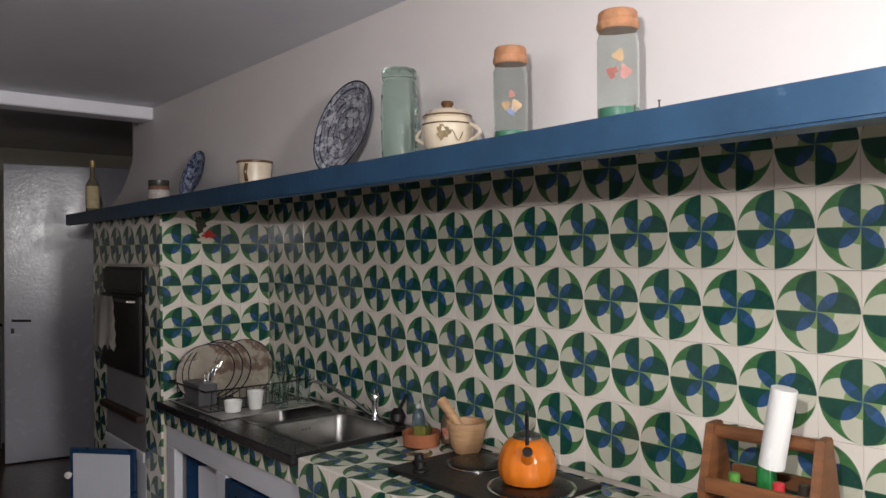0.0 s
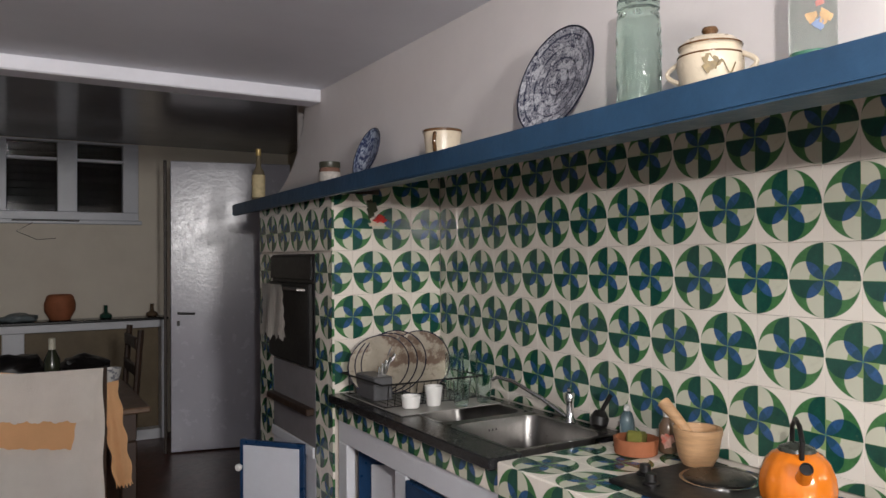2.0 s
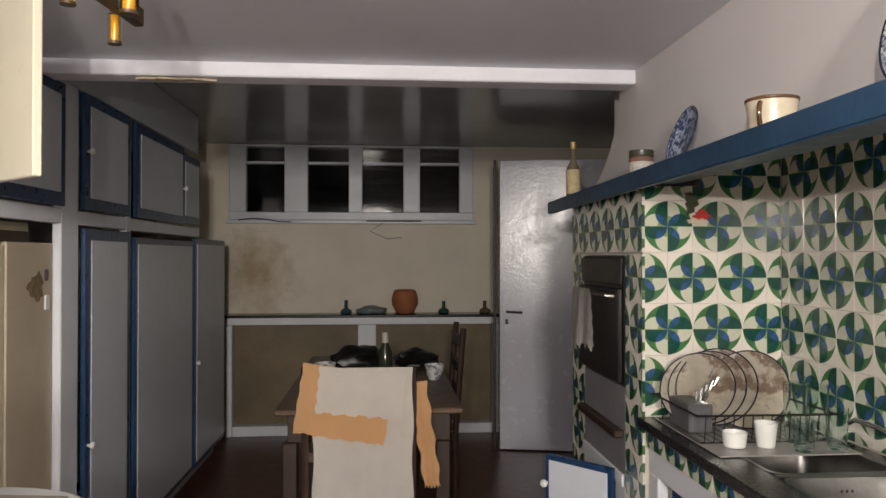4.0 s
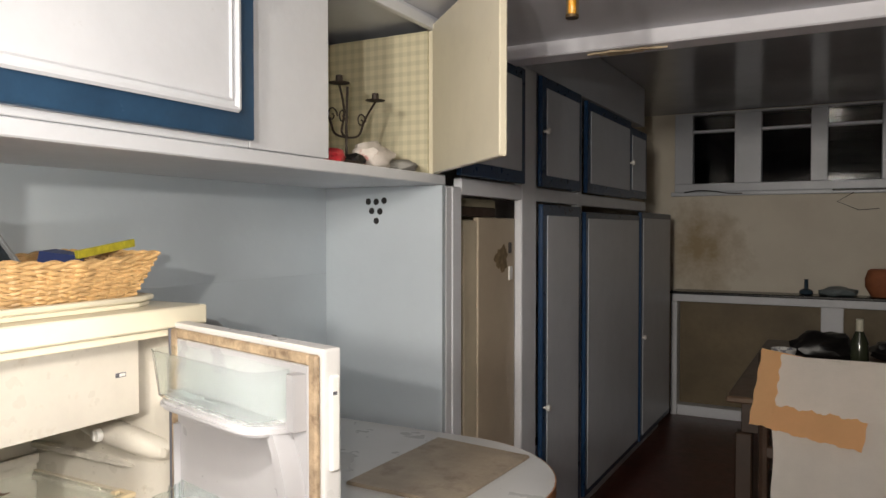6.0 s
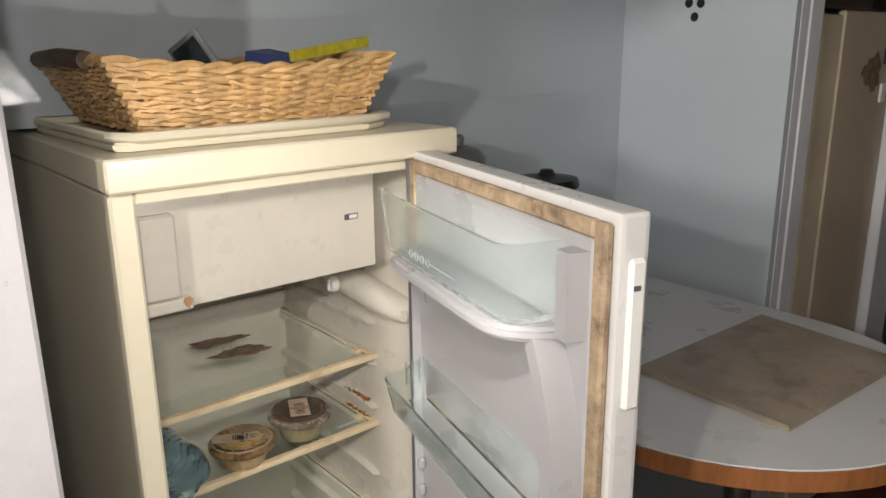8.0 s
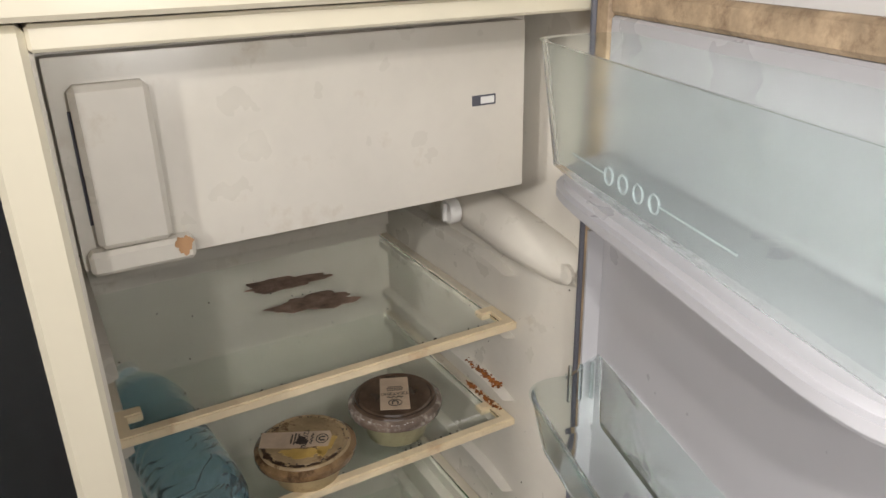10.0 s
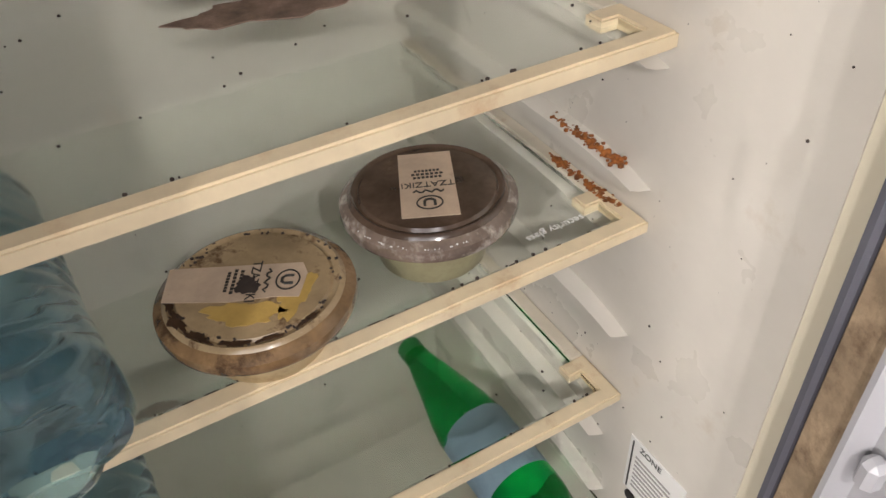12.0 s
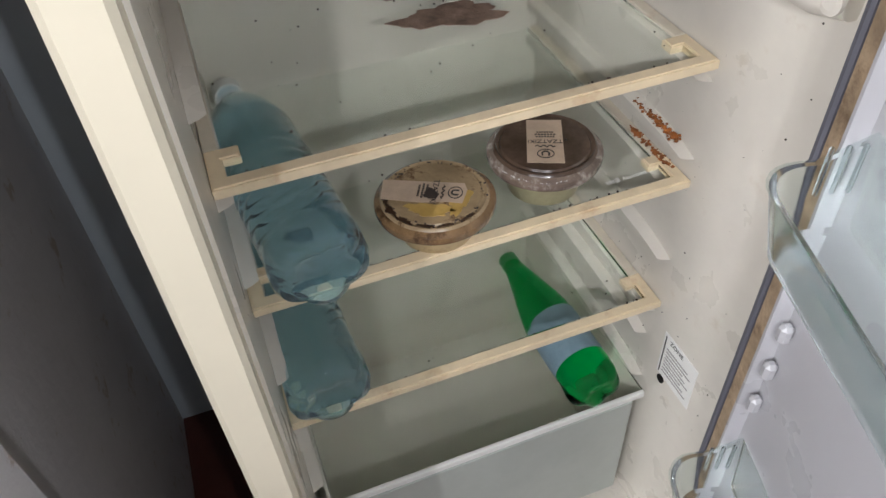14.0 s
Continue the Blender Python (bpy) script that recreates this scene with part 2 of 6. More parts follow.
def part(name, bm, material, parent=None, label="", smooth=False, m=None):
    """Links a bmesh as one mesh object under a thing or part."""
    me = bpy.data.meshes.new(name)
    bm.to_mesh(me)
    bm.free()
    for mt in material if isinstance(material, (list, tuple)) else [material]:
        me.materials.append(mt)
    if smooth:
        me.shade_smooth()
        me.set_sharp_from_angle(angle=radians(38))
    ob = new(name, me)
    if m is not None:
        ob.matrix_basis = m
    if parent is not None:
        ob.parent = parent
    if label:
        ob["label"] = label
    return ob


def box_into(bm, x0, x1, y0, y1, z0, z1, bevel=0.0, m=None, seg=1):
    r = bmesh.ops.create_cube(bm, size=1.0)
    vs = r["verts"]
    mat = Matrix.Translation(((x0 + x1) / 2, (y0 + y1) / 2, (z0 + z1) / 2)) @ Matrix.Diagonal((x1 - x0, y1 - y0, z1 - z0, 1))
    if m is not None:
        mat = m @ mat
    bmesh.ops.transform(bm, matrix=mat, verts=vs)
    if bevel:
        es = {e for v in vs for e in v.link_edges}
        bmesh.ops.bevel(bm, geom=list(es), offset=bevel, segments=seg, affect="EDGES", profile=0.7)
    return bm


def box(x0, x1, y0, y1, z0, z1, bevel=0.0, m=None, seg=1):
    return box_into(bmesh.new(), x0, x1, y0, y1, z0, z1, bevel, m, seg)


def lathe(profile, seg=32, wobble=None, m=None, cap=True):
    """Turns (radius, height) pairs about the z axis. wobble(angle, z) scales the radius."""
    bm = bmesh.new()
    rings = []
    for r, z in profile:
        ring = []
        for i in range(seg):
            a = 2 * math.pi * i / seg
            k = wobble(a, z) if wobble else 1.0
            ring.append(bm.verts.new((r * k * math.cos(a), r * k * math.sin(a), z)))
        rings.append(ring)
    for a, b in zip(rings, rings[1:]):
        for i in range(seg):
            j = (i + 1) % seg
            bm.faces.new((a[i], a[j], b[j], b[i]))
    if cap:
        bm.faces.new(rings[0][::-1])
        bm.faces.new(rings[-1])
    if m is not None:
        bmesh.ops.transform(bm, matrix=m, verts=bm.verts)
    return bm


def tube_into(bm, pts, r, seg=8, closed=False, flat=1.0):
    """A round rod along a path of points."""
    pts = [Vector(p) for p in pts]
    n = len(pts)
    rings = []
    side = None
    for i, p in enumerate(pts):
        a = pts[(i - 1) % n] if closed or i else p
        b = pts[(i + 1) % n] if closed or i < n - 1 else p
        d = (b - a).normalized()
        if side is None:
            side = d.orthogonal().normalized()
        side = (side - d * side.dot(d)).normalized()
        up = d.cross(side)
        rr = r(i / max(1, n - 1)) if callable(r) else r
        rings.append([bm.verts.new(p + side * math.cos(2 * math.pi * k / seg) * rr + up * math.sin(2 * math.pi * k / seg) * rr * flat) for k in range(seg)])
    for i in range(n if closed else n - 1):
        a, b = rings[i], rings[(i + 1) % n]
        for k in range(seg):
            l = (k + 1) % seg
            bm.faces.new((a[k], a[l], b[l], b[k]))
    if not closed:
        bm.faces.new(rings[0][::-1])
        bm.faces.new(rings[-1])
    return bm


def tube(pts, r, seg=8, closed=False, flat=1.0):
    return tube_into(bmesh.new(), pts, r, seg, closed, flat)


def prism(outline, z0, z1, m=None, bevel=0.0):
    """An upright solid over a closed outline of (x, y)."""
    bm = bmesh.new()
    low = [bm.verts.new((x, y, z0)) for x, y in outline]
    high = [bm.verts.new((x, y, z1)) for x, y in outline]
    n = len(outline)
    bm.faces.new(low[::-1])
    bm.faces.new(high)
    for i in range(n):
        j = (i + 1) % n
        bm.faces.new((low[i], low[j], high[j], high[i]))
    bmesh.ops.recalc_face_normals(bm, faces=bm.faces)
    if bevel:
        es = [e for e in bm.edges if abs(e.verts[0].co.z - e.verts[1].co.z) < 1e-6]
        bmesh.ops.bevel(bm, geom=es, offset=bevel, segments=2, affect="EDGES")
    if m is not None:
        bmesh.ops.transform(bm, matrix=m, verts=bm.verts)
    return bm


def structure(name, bm, material, label, smooth=False):
    return tagged(part(name, bm, material, None, label, smooth), label, "", "", "structure")


# ---- the room ----
WX, LX, FY, UX = 1.752, -0.58, 6.78, 1.43       # tiled wall, cupboard fronts, far wall
CZ, CTOP, CFAR = 2.0, 0.88, 2.22                  # ceiling, worktop
floor = structure("floor", box(-2.0, 3.2, -2.0, 7.2, -0.1, 0.0), FLOOR, "dark red tiled kitchen floor, worn")
wall_tiled = structure("wall_tiled", box(WX + 0.008, WX + 0.22, -1.9, 3.88, 0.0, 1.66), GROUT, "kitchen wall with glazed patterned tiles below a blue shelf")


def arch_wall():
    """The upper wall, set forward of the tiles, its far end cut as a quarter arch."""
    cols = [(-1.9, 1.5945, CFAR), (1.0, 1.5945, CFAR), (3.50, 1.5945, CFAR), (3.56, 1.5945, 2.03)]
    cols += [(3.60 + 0.60 * (1 - math.cos(a)), 1.5945, 2.02 - 0.42 * math.sin(a) + 0.002) for a in [i * math.pi / 2 / 12 for i in range(1, 13)]]
    bm = bmesh.new()
    prev = None
    for y, z0, z1 in cols:
        z0 = min(z0, z1 - 0.002)
        ring = [bm.verts.new(p) for p in ((UX, y, z0), (UX, y, z1), (UX + 0.07, y, z1), (UX + 0.07, y, z0))]
        if prev:
            for i in range(4):
                k = (i + 1) % 4
                bm.faces.new((prev[i], prev[k], ring[k], ring[i]))
        else:
            bm.faces.new(ring)
        prev = ring
    bm.faces.new(prev[::-1])
    bmesh.ops.recalc_face_normals(bm, faces=bm.faces)
    return bm


structure("wall_plaster", arch_wall(), PLASTER, "white plastered wall above the blue shelf")
structure("wall_hood_back", box(WX + 0.02, WX + 0.22, -1.9, 3.88, 1.661, CFAR), PLASTER, "plain wall inside the hood above the tiles")
# Unseen closing panel, added to keep light from leaking through the hollow.
structure("wall_hood_closure", box(UX + 0.071, WX + 0.22, 3.885, 3.899, 1.656, CFAR), PLASTER, "unseen added panel closing the hood against stray light")
structure("ceiling_hood", box(UX - 0.001, WX + 0.22, -1.9, 3.88, CFAR + 0.001, CFAR + 0.1), PLASTER, "plain top of the hood")
structure("wall_east", box(2.45, 2.6, 4.0, 7.0, 0, 2.3), FARWALL, "plain cream wall behind the open door")
structure("wall_return", box(1.76, 2.6, 3.90, 4.05, 0, 1.655), FARWALL, "plain wall return beside the tiled wall")
structure("wall_south", box(-2.0, 3.0, -1.9, -1.75, 0, 2.3), PLASTER, "plain white wall behind")
structure("wall_west", box(-2.0, -1.85, -1.9, 7.0, 0, 2.3), PLASTER, "plain white wall behind the cupboards")
ceiling = structure("ceiling", box(-2.0, UX - 0.001, -1.9, 3.42, CZ, CZ + 0.1), CEIL, "smooth white painted ceiling")
structure("ceiling_far", box(-2.0, 3.0, 3.535, 7.0, CFAR + 0.002, CFAR + 0.1), CEILFAR, "glossy painted ceiling past the beam, colour dimmed for its distance")
structure("beam", box(-2.0, UX - 0.001, 3.421, 3.53, 1.952, CFAR + 0.05, 0.005), BEAMP, "white painted ceiling beam")

# far wall with its window opening
def damp_wall():
    """Cream paint over faint courses, with a brown damp patch low on one side."""
    m, t, b = nt("damp_cream_wall")
    tc = t.nodes.new("ShaderNodeTexCoord")
    sep = t.nodes.new("ShaderNodeSeparateXYZ")
    t.links.new(tc.outputs["Object"], sep.inputs[0])
    col = mixc(t, steps(t, noise_(t, 2.5, 5, 0.6), 0.3, 0.7), (0.66, 0.60, 0.50), (0.74, 0.68, 0.57))
    dx = math_(t, "MULTIPLY", math_(t, "SUBTRACT", sep.outputs[0], -0.45), 3.2)
    dz = math_(t, "MULTIPLY", math_(t, "SUBTRACT", sep.outputs[2], 1.20), 3.0)
    d = math_(t, "SQRT", math_(t, "ADD", math_(t, "MULTIPLY", dx, dx), math_(t, "MULTIPLY", dz, dz)))
    d = math_(t, "ADD", d, math_(t, "MULTIPLY", math_(t, "SUBTRACT", noise_(t, 5, 7, 0.65), 0.5), 2.2))
    col = mixc(t, math_(t, "MULTIPLY", steps(t, math_(t, "MULTIPLY", d, -1.0), -1.15, -0.1), 0.85), col, (0.34, 0.24, 0.11))
    t.links.new(col, b.inputs["Base Color"])
    b.inputs["Roughness"].default_value = 0.6
    course = math_(t, "GREATER_THAN", math_(t, "FRACT", math_(t, "MULTIPLY", sep.outputs[2], 1 / 0.155)), 0.04)
    bump(t, b, math_(t, "ADD", math_(t, "MULTIPLY", course, 0.5), noise_(t, 30, 4)), 0.3, 0.003)
    return m


WIN = (-0.63, 1.26, 1.635, 2.215)
bm = bmesh.new()
box_into(bm, -2.0, WIN[0], FY, FY + 0.2, 0, 2.3)
box_into(bm, WIN[1], 2.6, FY, FY + 0.2, 0, 2.3)
box_into(bm, WIN[0], WIN[1], FY, FY + 0.2, 0, WIN[2])
box_into(bm, WIN[0], WIN[1], FY, FY + 0.2, WIN[3], 2.3)
structure("wall_north", bm, damp_wall(), "stained cream wall with a long window and a ledge")
structure("backdrop", box(-2.5, 3.0, 8.0, 8.05, 0, 3), NIGHT, "dark night outside the window")


def window_1():
    win = empty_thing("window_1", "grey painted wooden window with four panes, dark outside", "window", kind="structure")
    y0, y1 = FY - 0.035, FY + 0.06
    x0, x1, z0, z1 = WIN
    frame_bm = bmesh.new()
    box_into(frame_bm, x0, x1, y0, y1, z0, z0 + 0.06, 0.004)
    box_into(frame_bm, x0, x1, y0, y1, z1 - 0.015, z1, 0.003)
    part("window_frame", frame_bm, LILAC, win)
    xs = [(x0, -0.50), (-0.21, -0.03), (0.285, 0.39), (0.71, 0.84), (1.15, x1)]
    for a, b in xs:
        part("mullion", box(a, b, y0 + 0.002, y1, z0 + 0.06, z1 - 0.015, 0.005), LILAC, win)
    for i in range(4):
        a, b = xs[i][1], xs[i + 1][0]
        part("pane", box(a, b, FY + 0.02, FY + 0.024, z0 + 0.06, z1 - 0.015), PANE, win)
        part("glazing_bar", box(a, b, y0 + 0.01, y1 - 0.01, 2.068, 2.088, 0.003), LILAC, win)
        if i >= 2:
            sh = bmesh.new()
            for k in range(9):
                box_into(sh, a, b, FY + 0.10, FY + 0.13, z0 + 0.07 + k * 0.055, z0 + 0.115 + k * 0.055, m=None)
            part("shutter_slats", sh, SHUTTER, win)
    part("window_sill", box(x0 - 0.02, x1 + 0.02, FY - 0.06, FY - 0.002, z0 - 0.03, z0 - 0.001, 0.004), LILAC, win)
    return win


window_1()

# ledge unit under the window
ledge = empty_thing("ledge_unit", "white framed recess with brown boards and black stone ledge", "cupboard")
part("ledge_top", box(-0.62, 1.44, 6.55, FY - 0.002, 0.893, 0.912, 0.004), GRANITE, ledge, "thin black stone ledge")
part("top_rail", box(-0.62, 1.44, 6.60, FY - 0.002, 0.835, 0.891, 0.003), WHITE, ledge)
part("left_post", box(-0.62, -0.575, 6.60, 6.78, 0.0, 0.833, 0.003), WHITE, ledge)
part("right_post", box(1.395, 1.44, 6.60, 6.78, 0.0, 0.833, 0.003), WHITE, ledge)
part("bottom_rail", box(-0.573, 1.393, 6.61, 6.77, 0.0, 0.075, 0.003), WHITE, ledge)
part("left_board", box(-0.573, 0.36, 6.70, 6.71, 0.077, 0.833), BROWN, ledge)
part("right_board", box(0.50, 1.393, 6.70, 6.71, 0.077, 0.833), BROWN, ledge)
part("stile", box(0.362, 0.498, 6.66, 6.71, 0.077, 0.833, 0.003), WHITE, ledge)

# open door
door = empty_thing("door_1", "grey lilac painted door standing ajar, flush leaf", "door", kind="structure",
                    at=Matrix.Translation((1.37, 6.10, 0)) @ Matrix.Rotation(radians(-12), 4, "Z") @ Matrix.Translation((-1.37, -6.10, 0)))
part("leaf", box(1.37, 2.19, 6.08, 6.12, 0.008, 2.025, 0.004), surf("door_gloss_paint", (0.50, 0.50, 0.58), 0.245, spec=0.9, vary=0.04, grain=0.3, grain_scale=55), door)
part("door_jamb", box(1.325, 1.345, 6.09, 6.13, 0.0, 2.03, 0.003), DARKWOOD, door)
hbm = tube([(1.42, 6.08, 0.97), (1.42, 6.035, 0.97), (1.53, 6.03, 0.965)], 0.008)
part("door_handle", hbm, BLACK, door, smooth=True)
part("key_plate", box(1.41, 1.43, 6.074, 6.079, 0.88, 0.915, 0.002), BLACK, door)

# blue shelf
part_shelf = empty_thing("wall_shelf", "long blue painted wooden wall shelf above the tiles", "shelf")
part("shelf_board", prism([(1.172, -1.7), (UX - 0.002, -1.7), (UX - 0.002, 4.20), (1.316, 4.20)], 1.570, 1.594), BLUE, part_shelf)
part("front_lip", prism([(1.150, -1.7), (1.171, -1.7), (1.315, 4.215), (1.293, 4.215)], 1.545, 1.598, bevel=0.004), BLUE, part_shelf)

# ---- worktop and pier ----
structure("pier_top", box(UX + 0.075, WX + 0.007, 3.07, 3.88, 1.5652, 1.655), GROUT, "upper part of the tiled pier inside the hood")
pier = structure("pier", box(1.33, WX + 0.007, 3.07, 3.88, 0.0, 1.565), GROUT, "tiled pier with a built-in black oven")
low = empty_thing("base_cabinet", "white base units with navy framed doors under the sink", "cabinet")
part("carcass", box(1.36, 1.745, -0.6, 3.05, 0.0, 0.10, 0.0), WHITE, low)
part("rail", box(1.338, 1.36, 2.09, 3.05, 0.72, 0.80, 0.003), WHITE, low)
part("rear_panel", box(1.735, 1.745, -0.6, 3.05, 0.10, 0.80), WHITE, low)
for y in (2.98, 2.56, 2.09):
    part("post", box(1.338, 1.37, y, y + 0.07, 0.10, 0.72, 0.003), WHITE, low)
part("side_panel", box(1.37, 1.735, 2.075, 2.09, 0.10, 0.80), WHITE, low)
part("shelf", box(1.37, 1.735, 2.10, 3.04, 0.40, 0.418), WHITE, low)


def framed_door(name, label, parent, w, h, m, frame_mat=NAVY, panel_mat=WHITE, b=0.05, th=0.02, knob=None, moulded=False):
    """A door in its own coordinates: y along its width from 0, z up from 0, front facing +x."""
    d = part(name, box(-th, 0, 0, w, 0, h, 0.003), frame_mat, parent, label, m=m)
    part("panel", box(0.0005, 0.005, b, w - b, b, h - b, 0.002), panel_mat, d)
    if moulded:
        for k, (o, r) in enumerate(((0.0, 0.007), (0.018, 0.004))):
            q = [(0.006, b + o, b + o), (0.006, w - b - o, b + o), (0.006, w - b - o, h - b - o), (0.006, b + o, h - b - o)]
            mb = bmesh.new()
            for i in range(4):
                p0, p1 = Vector(q[i]), Vector(q[(i + 1) % 4])
                tube_into(mb, [p0, p1], r, 6)
            part("moulding", mb, panel_mat, d)
    if knob:
        part("knob", lathe([(0.005, 0), (0.006, 0.008), (0.013, 0.014), (0.014, 0.022), (0.009, 0.028)], 14,
                           m=Matrix.Translation((0.0, knob[0], knob[1])) @ Matrix.Rotation(radians(90), 4, "Y")), PLASTICWHITE, d, smooth=True)
    return d


ROT180 = Matrix.Rotation(math.pi, 4, "Z")
framed_door("door", "open navy framed white door", low, 0.24, 0.60, pose(1.372, 2.965, 0.11, 0, 0, -140))
framed_door("door", "closed navy framed white door", low, 0.46, 0.60, Matrix.Translation((1.335, 2.56, 0.11)) @ ROT180, knob=(0.42, 0.5))
framed_door("door", "closed navy framed white door", low, 0.5, 0.60, Matrix.Translation((1.30, 2.06, 0.11)) @ ROT180)
framed_door("door", "closed navy framed white door", low, 0.5, 0.60, Matrix.Translation((1.30, 1.54, 0.11)) @ ROT180)

top = empty_thing("worktop", "black stone sink worktop with tiled front edge", "worktop")
bm = bmesh.new()
box_into(bm, 1.305, 1.40, 2.09, 3.058, 0.852, 0.880, 0.003)
box_into(bm, 1.70, 1.748, 2.09, 3.058, 0.852, 0.880, 0.003)
box_into(bm, 1.40, 1.70, 2.83, 3.058, 0.852, 0.880)
part("stone_slab", bm, GRANITE, top)
part("tiled_counter_base", box(1.33, 1.748, -0.6, 2.085, 0.80, 0.866), GROUT, top)

oven = empty_thing("oven", "black built-in oven in the tiled pier", "oven")
part("oven_body", box(1.3185, 1.329, 3.222, 3.698, 0.94, 1.358, 0.003), BLACK, oven)
part("oven_door", box(1.300, 1.318, 3.23, 3.69, 0.95, 1.25, 0.004), BLACK, oven)
part("control_panel", box(1.308, 1.318, 3.23, 3.69, 1.262, 1.35, 0.003), BLACK, oven)
part("handle", tube([(1.30, 3.27, 1.225), (1.275, 3.27, 1.23), (1.275, 3.66, 1.23), (1.30, 3.66, 1.225)], 0.007), STEEL, oven, smooth=True)
oc = empty_thing("oven_cupboard", "white cupboard opening below the oven with a dark board", "cupboard")
# Flat sheet; the shade inside the opening is put into its dark grey.
part("opening", box(1.322, 1.3295, 3.222, 3.698, 0.66, 0.935), surf("opening_shade_paint", (0.20, 0.19, 0.20), 0.6, vary=0.15), oc)
part("dark_board", box(1.29, 1.3215, 3.23, 3.69, 0.775, 0.80, 0.003), DARKWOOD, oc)
part("frame", box(1.312, 1.3215, 3.225, 3.695, 0.62, 0.66, 0.003), WHITE, oc)
part("lower_panel", box(1.322, 1.3295, 3.222, 3.698, 0.05, 0.618), WHITE, oc)
framed_door("open_door", "open navy framed lilac door", oc, 0.275, 0.56, pose(1.125, 3.50, 0.10, 0, 0, -139.9), NAVY, LILAC, 0.018, knob=(0.008, 0.46))


def cloth(name, label, w, h, fold, at, material, waves=5, seed=1, ragged=0.01, cat="towel", parent=None, amp=0.008):
    """A hanging cloth: x across, z down from 0, with soft folds."""
    rnd = random.Random(seed)
    nx, nz = 36, 30
    bm = bmesh.new()
    ph = [rnd.uniform(0, 6) for _ in range(6)]
    rows = []
    for k in range(nz + 1):
        row = []
        for i in range(nx + 1):
            u, v = i / nx, k / nz
            y = amp * v ** 0.5 * (math.sin(u * waves * 2 + ph[0] + v) + 0.6 * math.sin(u * waves * 5 + ph[1] + 2 * v)) + fold * v
            e = ragged * math.sin(u * 31 + ph[2]) * v + 0.6 * ragged * math.sin(u * 77 + ph[3]) * v
            row.append(bm.verts.new((u * w + ragged * 0.7 * math.sin(v * 23 + ph[4]) * (1 if u > 0.5 else -1) * abs(u - 0.5) * 2, y, -v * h + e)))
        rows.append(row)
    for a, b in zip(rows, rows[1:]):
        for i in range(nx):
            bm.faces.new((a[i], a[i + 1], b[i + 1], b[i]))
    bmesh.ops.solidify(bm, geom=bm.faces[:], thickness=0.003)
    ob = part(name, bm, material, parent, "" if parent is None else label, smooth=True, m=at)
    if parent is None:
        tagged(ob, label, cat)
    return ob


ST = surf("striped_towel_cloth", (0.70, 0.66, 0.60), 0.9, vary=0.35, scale=7, stretch=(12, 1, 0.2), grain=0.4)
cloth("towel", "cream striped towel hanging on the oven handle", 0.25, 0.205, 0.0, pose(1.262, 3.66, 1.243, 0, 0, -90), ST, 3, 3)

# ---- left cupboards ----
cup = empty_thing("fitted_cupboard", "white fitted cupboards with navy framed doors to the ceiling", "cupboard")
part("soffit", box(-1.24, LX, 1.49, 3.02, 1.495, 1.525, 0.003), WHITE, cup)
part("bulkhead", box(-1.24, LX - 0.01, 1.4, 3.419, 1.987, CZ - 0.002), LILAC, cup)
part("bulkhead", box(-1.24, LX - 0.01, 3.532, 5.62, 1.987, CFAR - 0.002), LILAC, cup)
part("front_post", box(LX - 0.08, LX + 0.001, 1.43, 1.50, 0.0, 1.986, 0.005), surf("scuffed_white_paint", (0.56, 0.55, 0.57), 0.45, vary=0.08, scale=5, dirt=(0.36, 0.30, 0.25), dirt_scale=22, dirt_lo=0.60, dirt_hi=0.66, grain=0.5, grain_scale=50), cup, "scuffed white painted post")
part("post", box(LX - 0.60, LX, 3.02, 3.06, 0.0, 1.494, 0.004), WHITE, cup)
part("post", box(LX - 0.03, LX + 0.002, 3.062, 3.125, 0.0, 1.494, 0.004), WHITE, cup)
part("post", box(LX - 0.03, LX + 0.002, 3.63, 3.78, 0.0, 1.98, 0.004), WHITE, cup)
part("post", box(LX - 0.03, LX + 0.002, 4.30, 4.36, 0.0, 1.98, 0.004), WHITE, cup)
part("rail", box(LX - 0.03, LX + 0.001, 3.127, 5.62, 1.47, 1.525, 0.003), WHITE, cup)
part("upper_front", box(LX - 0.02, LX, 2.16, 2.43, 1.527, 1.985, 0.002), WHITE, cup)
part("lower_rail", box(LX - 0.018, LX + 0.0005, 1.502, 2.158, 1.5262, 1.575, 0.002), WHITE, cup)
part("top_rail", box(LX - 0.02, LX, 1.5, 3.63, 1.955, 1.985, 0.002), WHITE, cup)
part("divider", box(-1.2, LX - 0.021, 2.40, 2.425, 1.527, 1.955), WHITE, cup)
part("divider", box(-1.2, LX, 2.96, 2.985, 1.527, 1.955), CREAM, cup)
part("plinth", box(LX - 0.5, LX - 0.04, 3.78, 6.2, 0.0, 0.09), WHITE, cup)
part("back_panel", box(-1.26, -1.245, 1.40, 3.019, 0.0, 1.986), PALEBLUE, cup, "pale blue painted back of the niche")


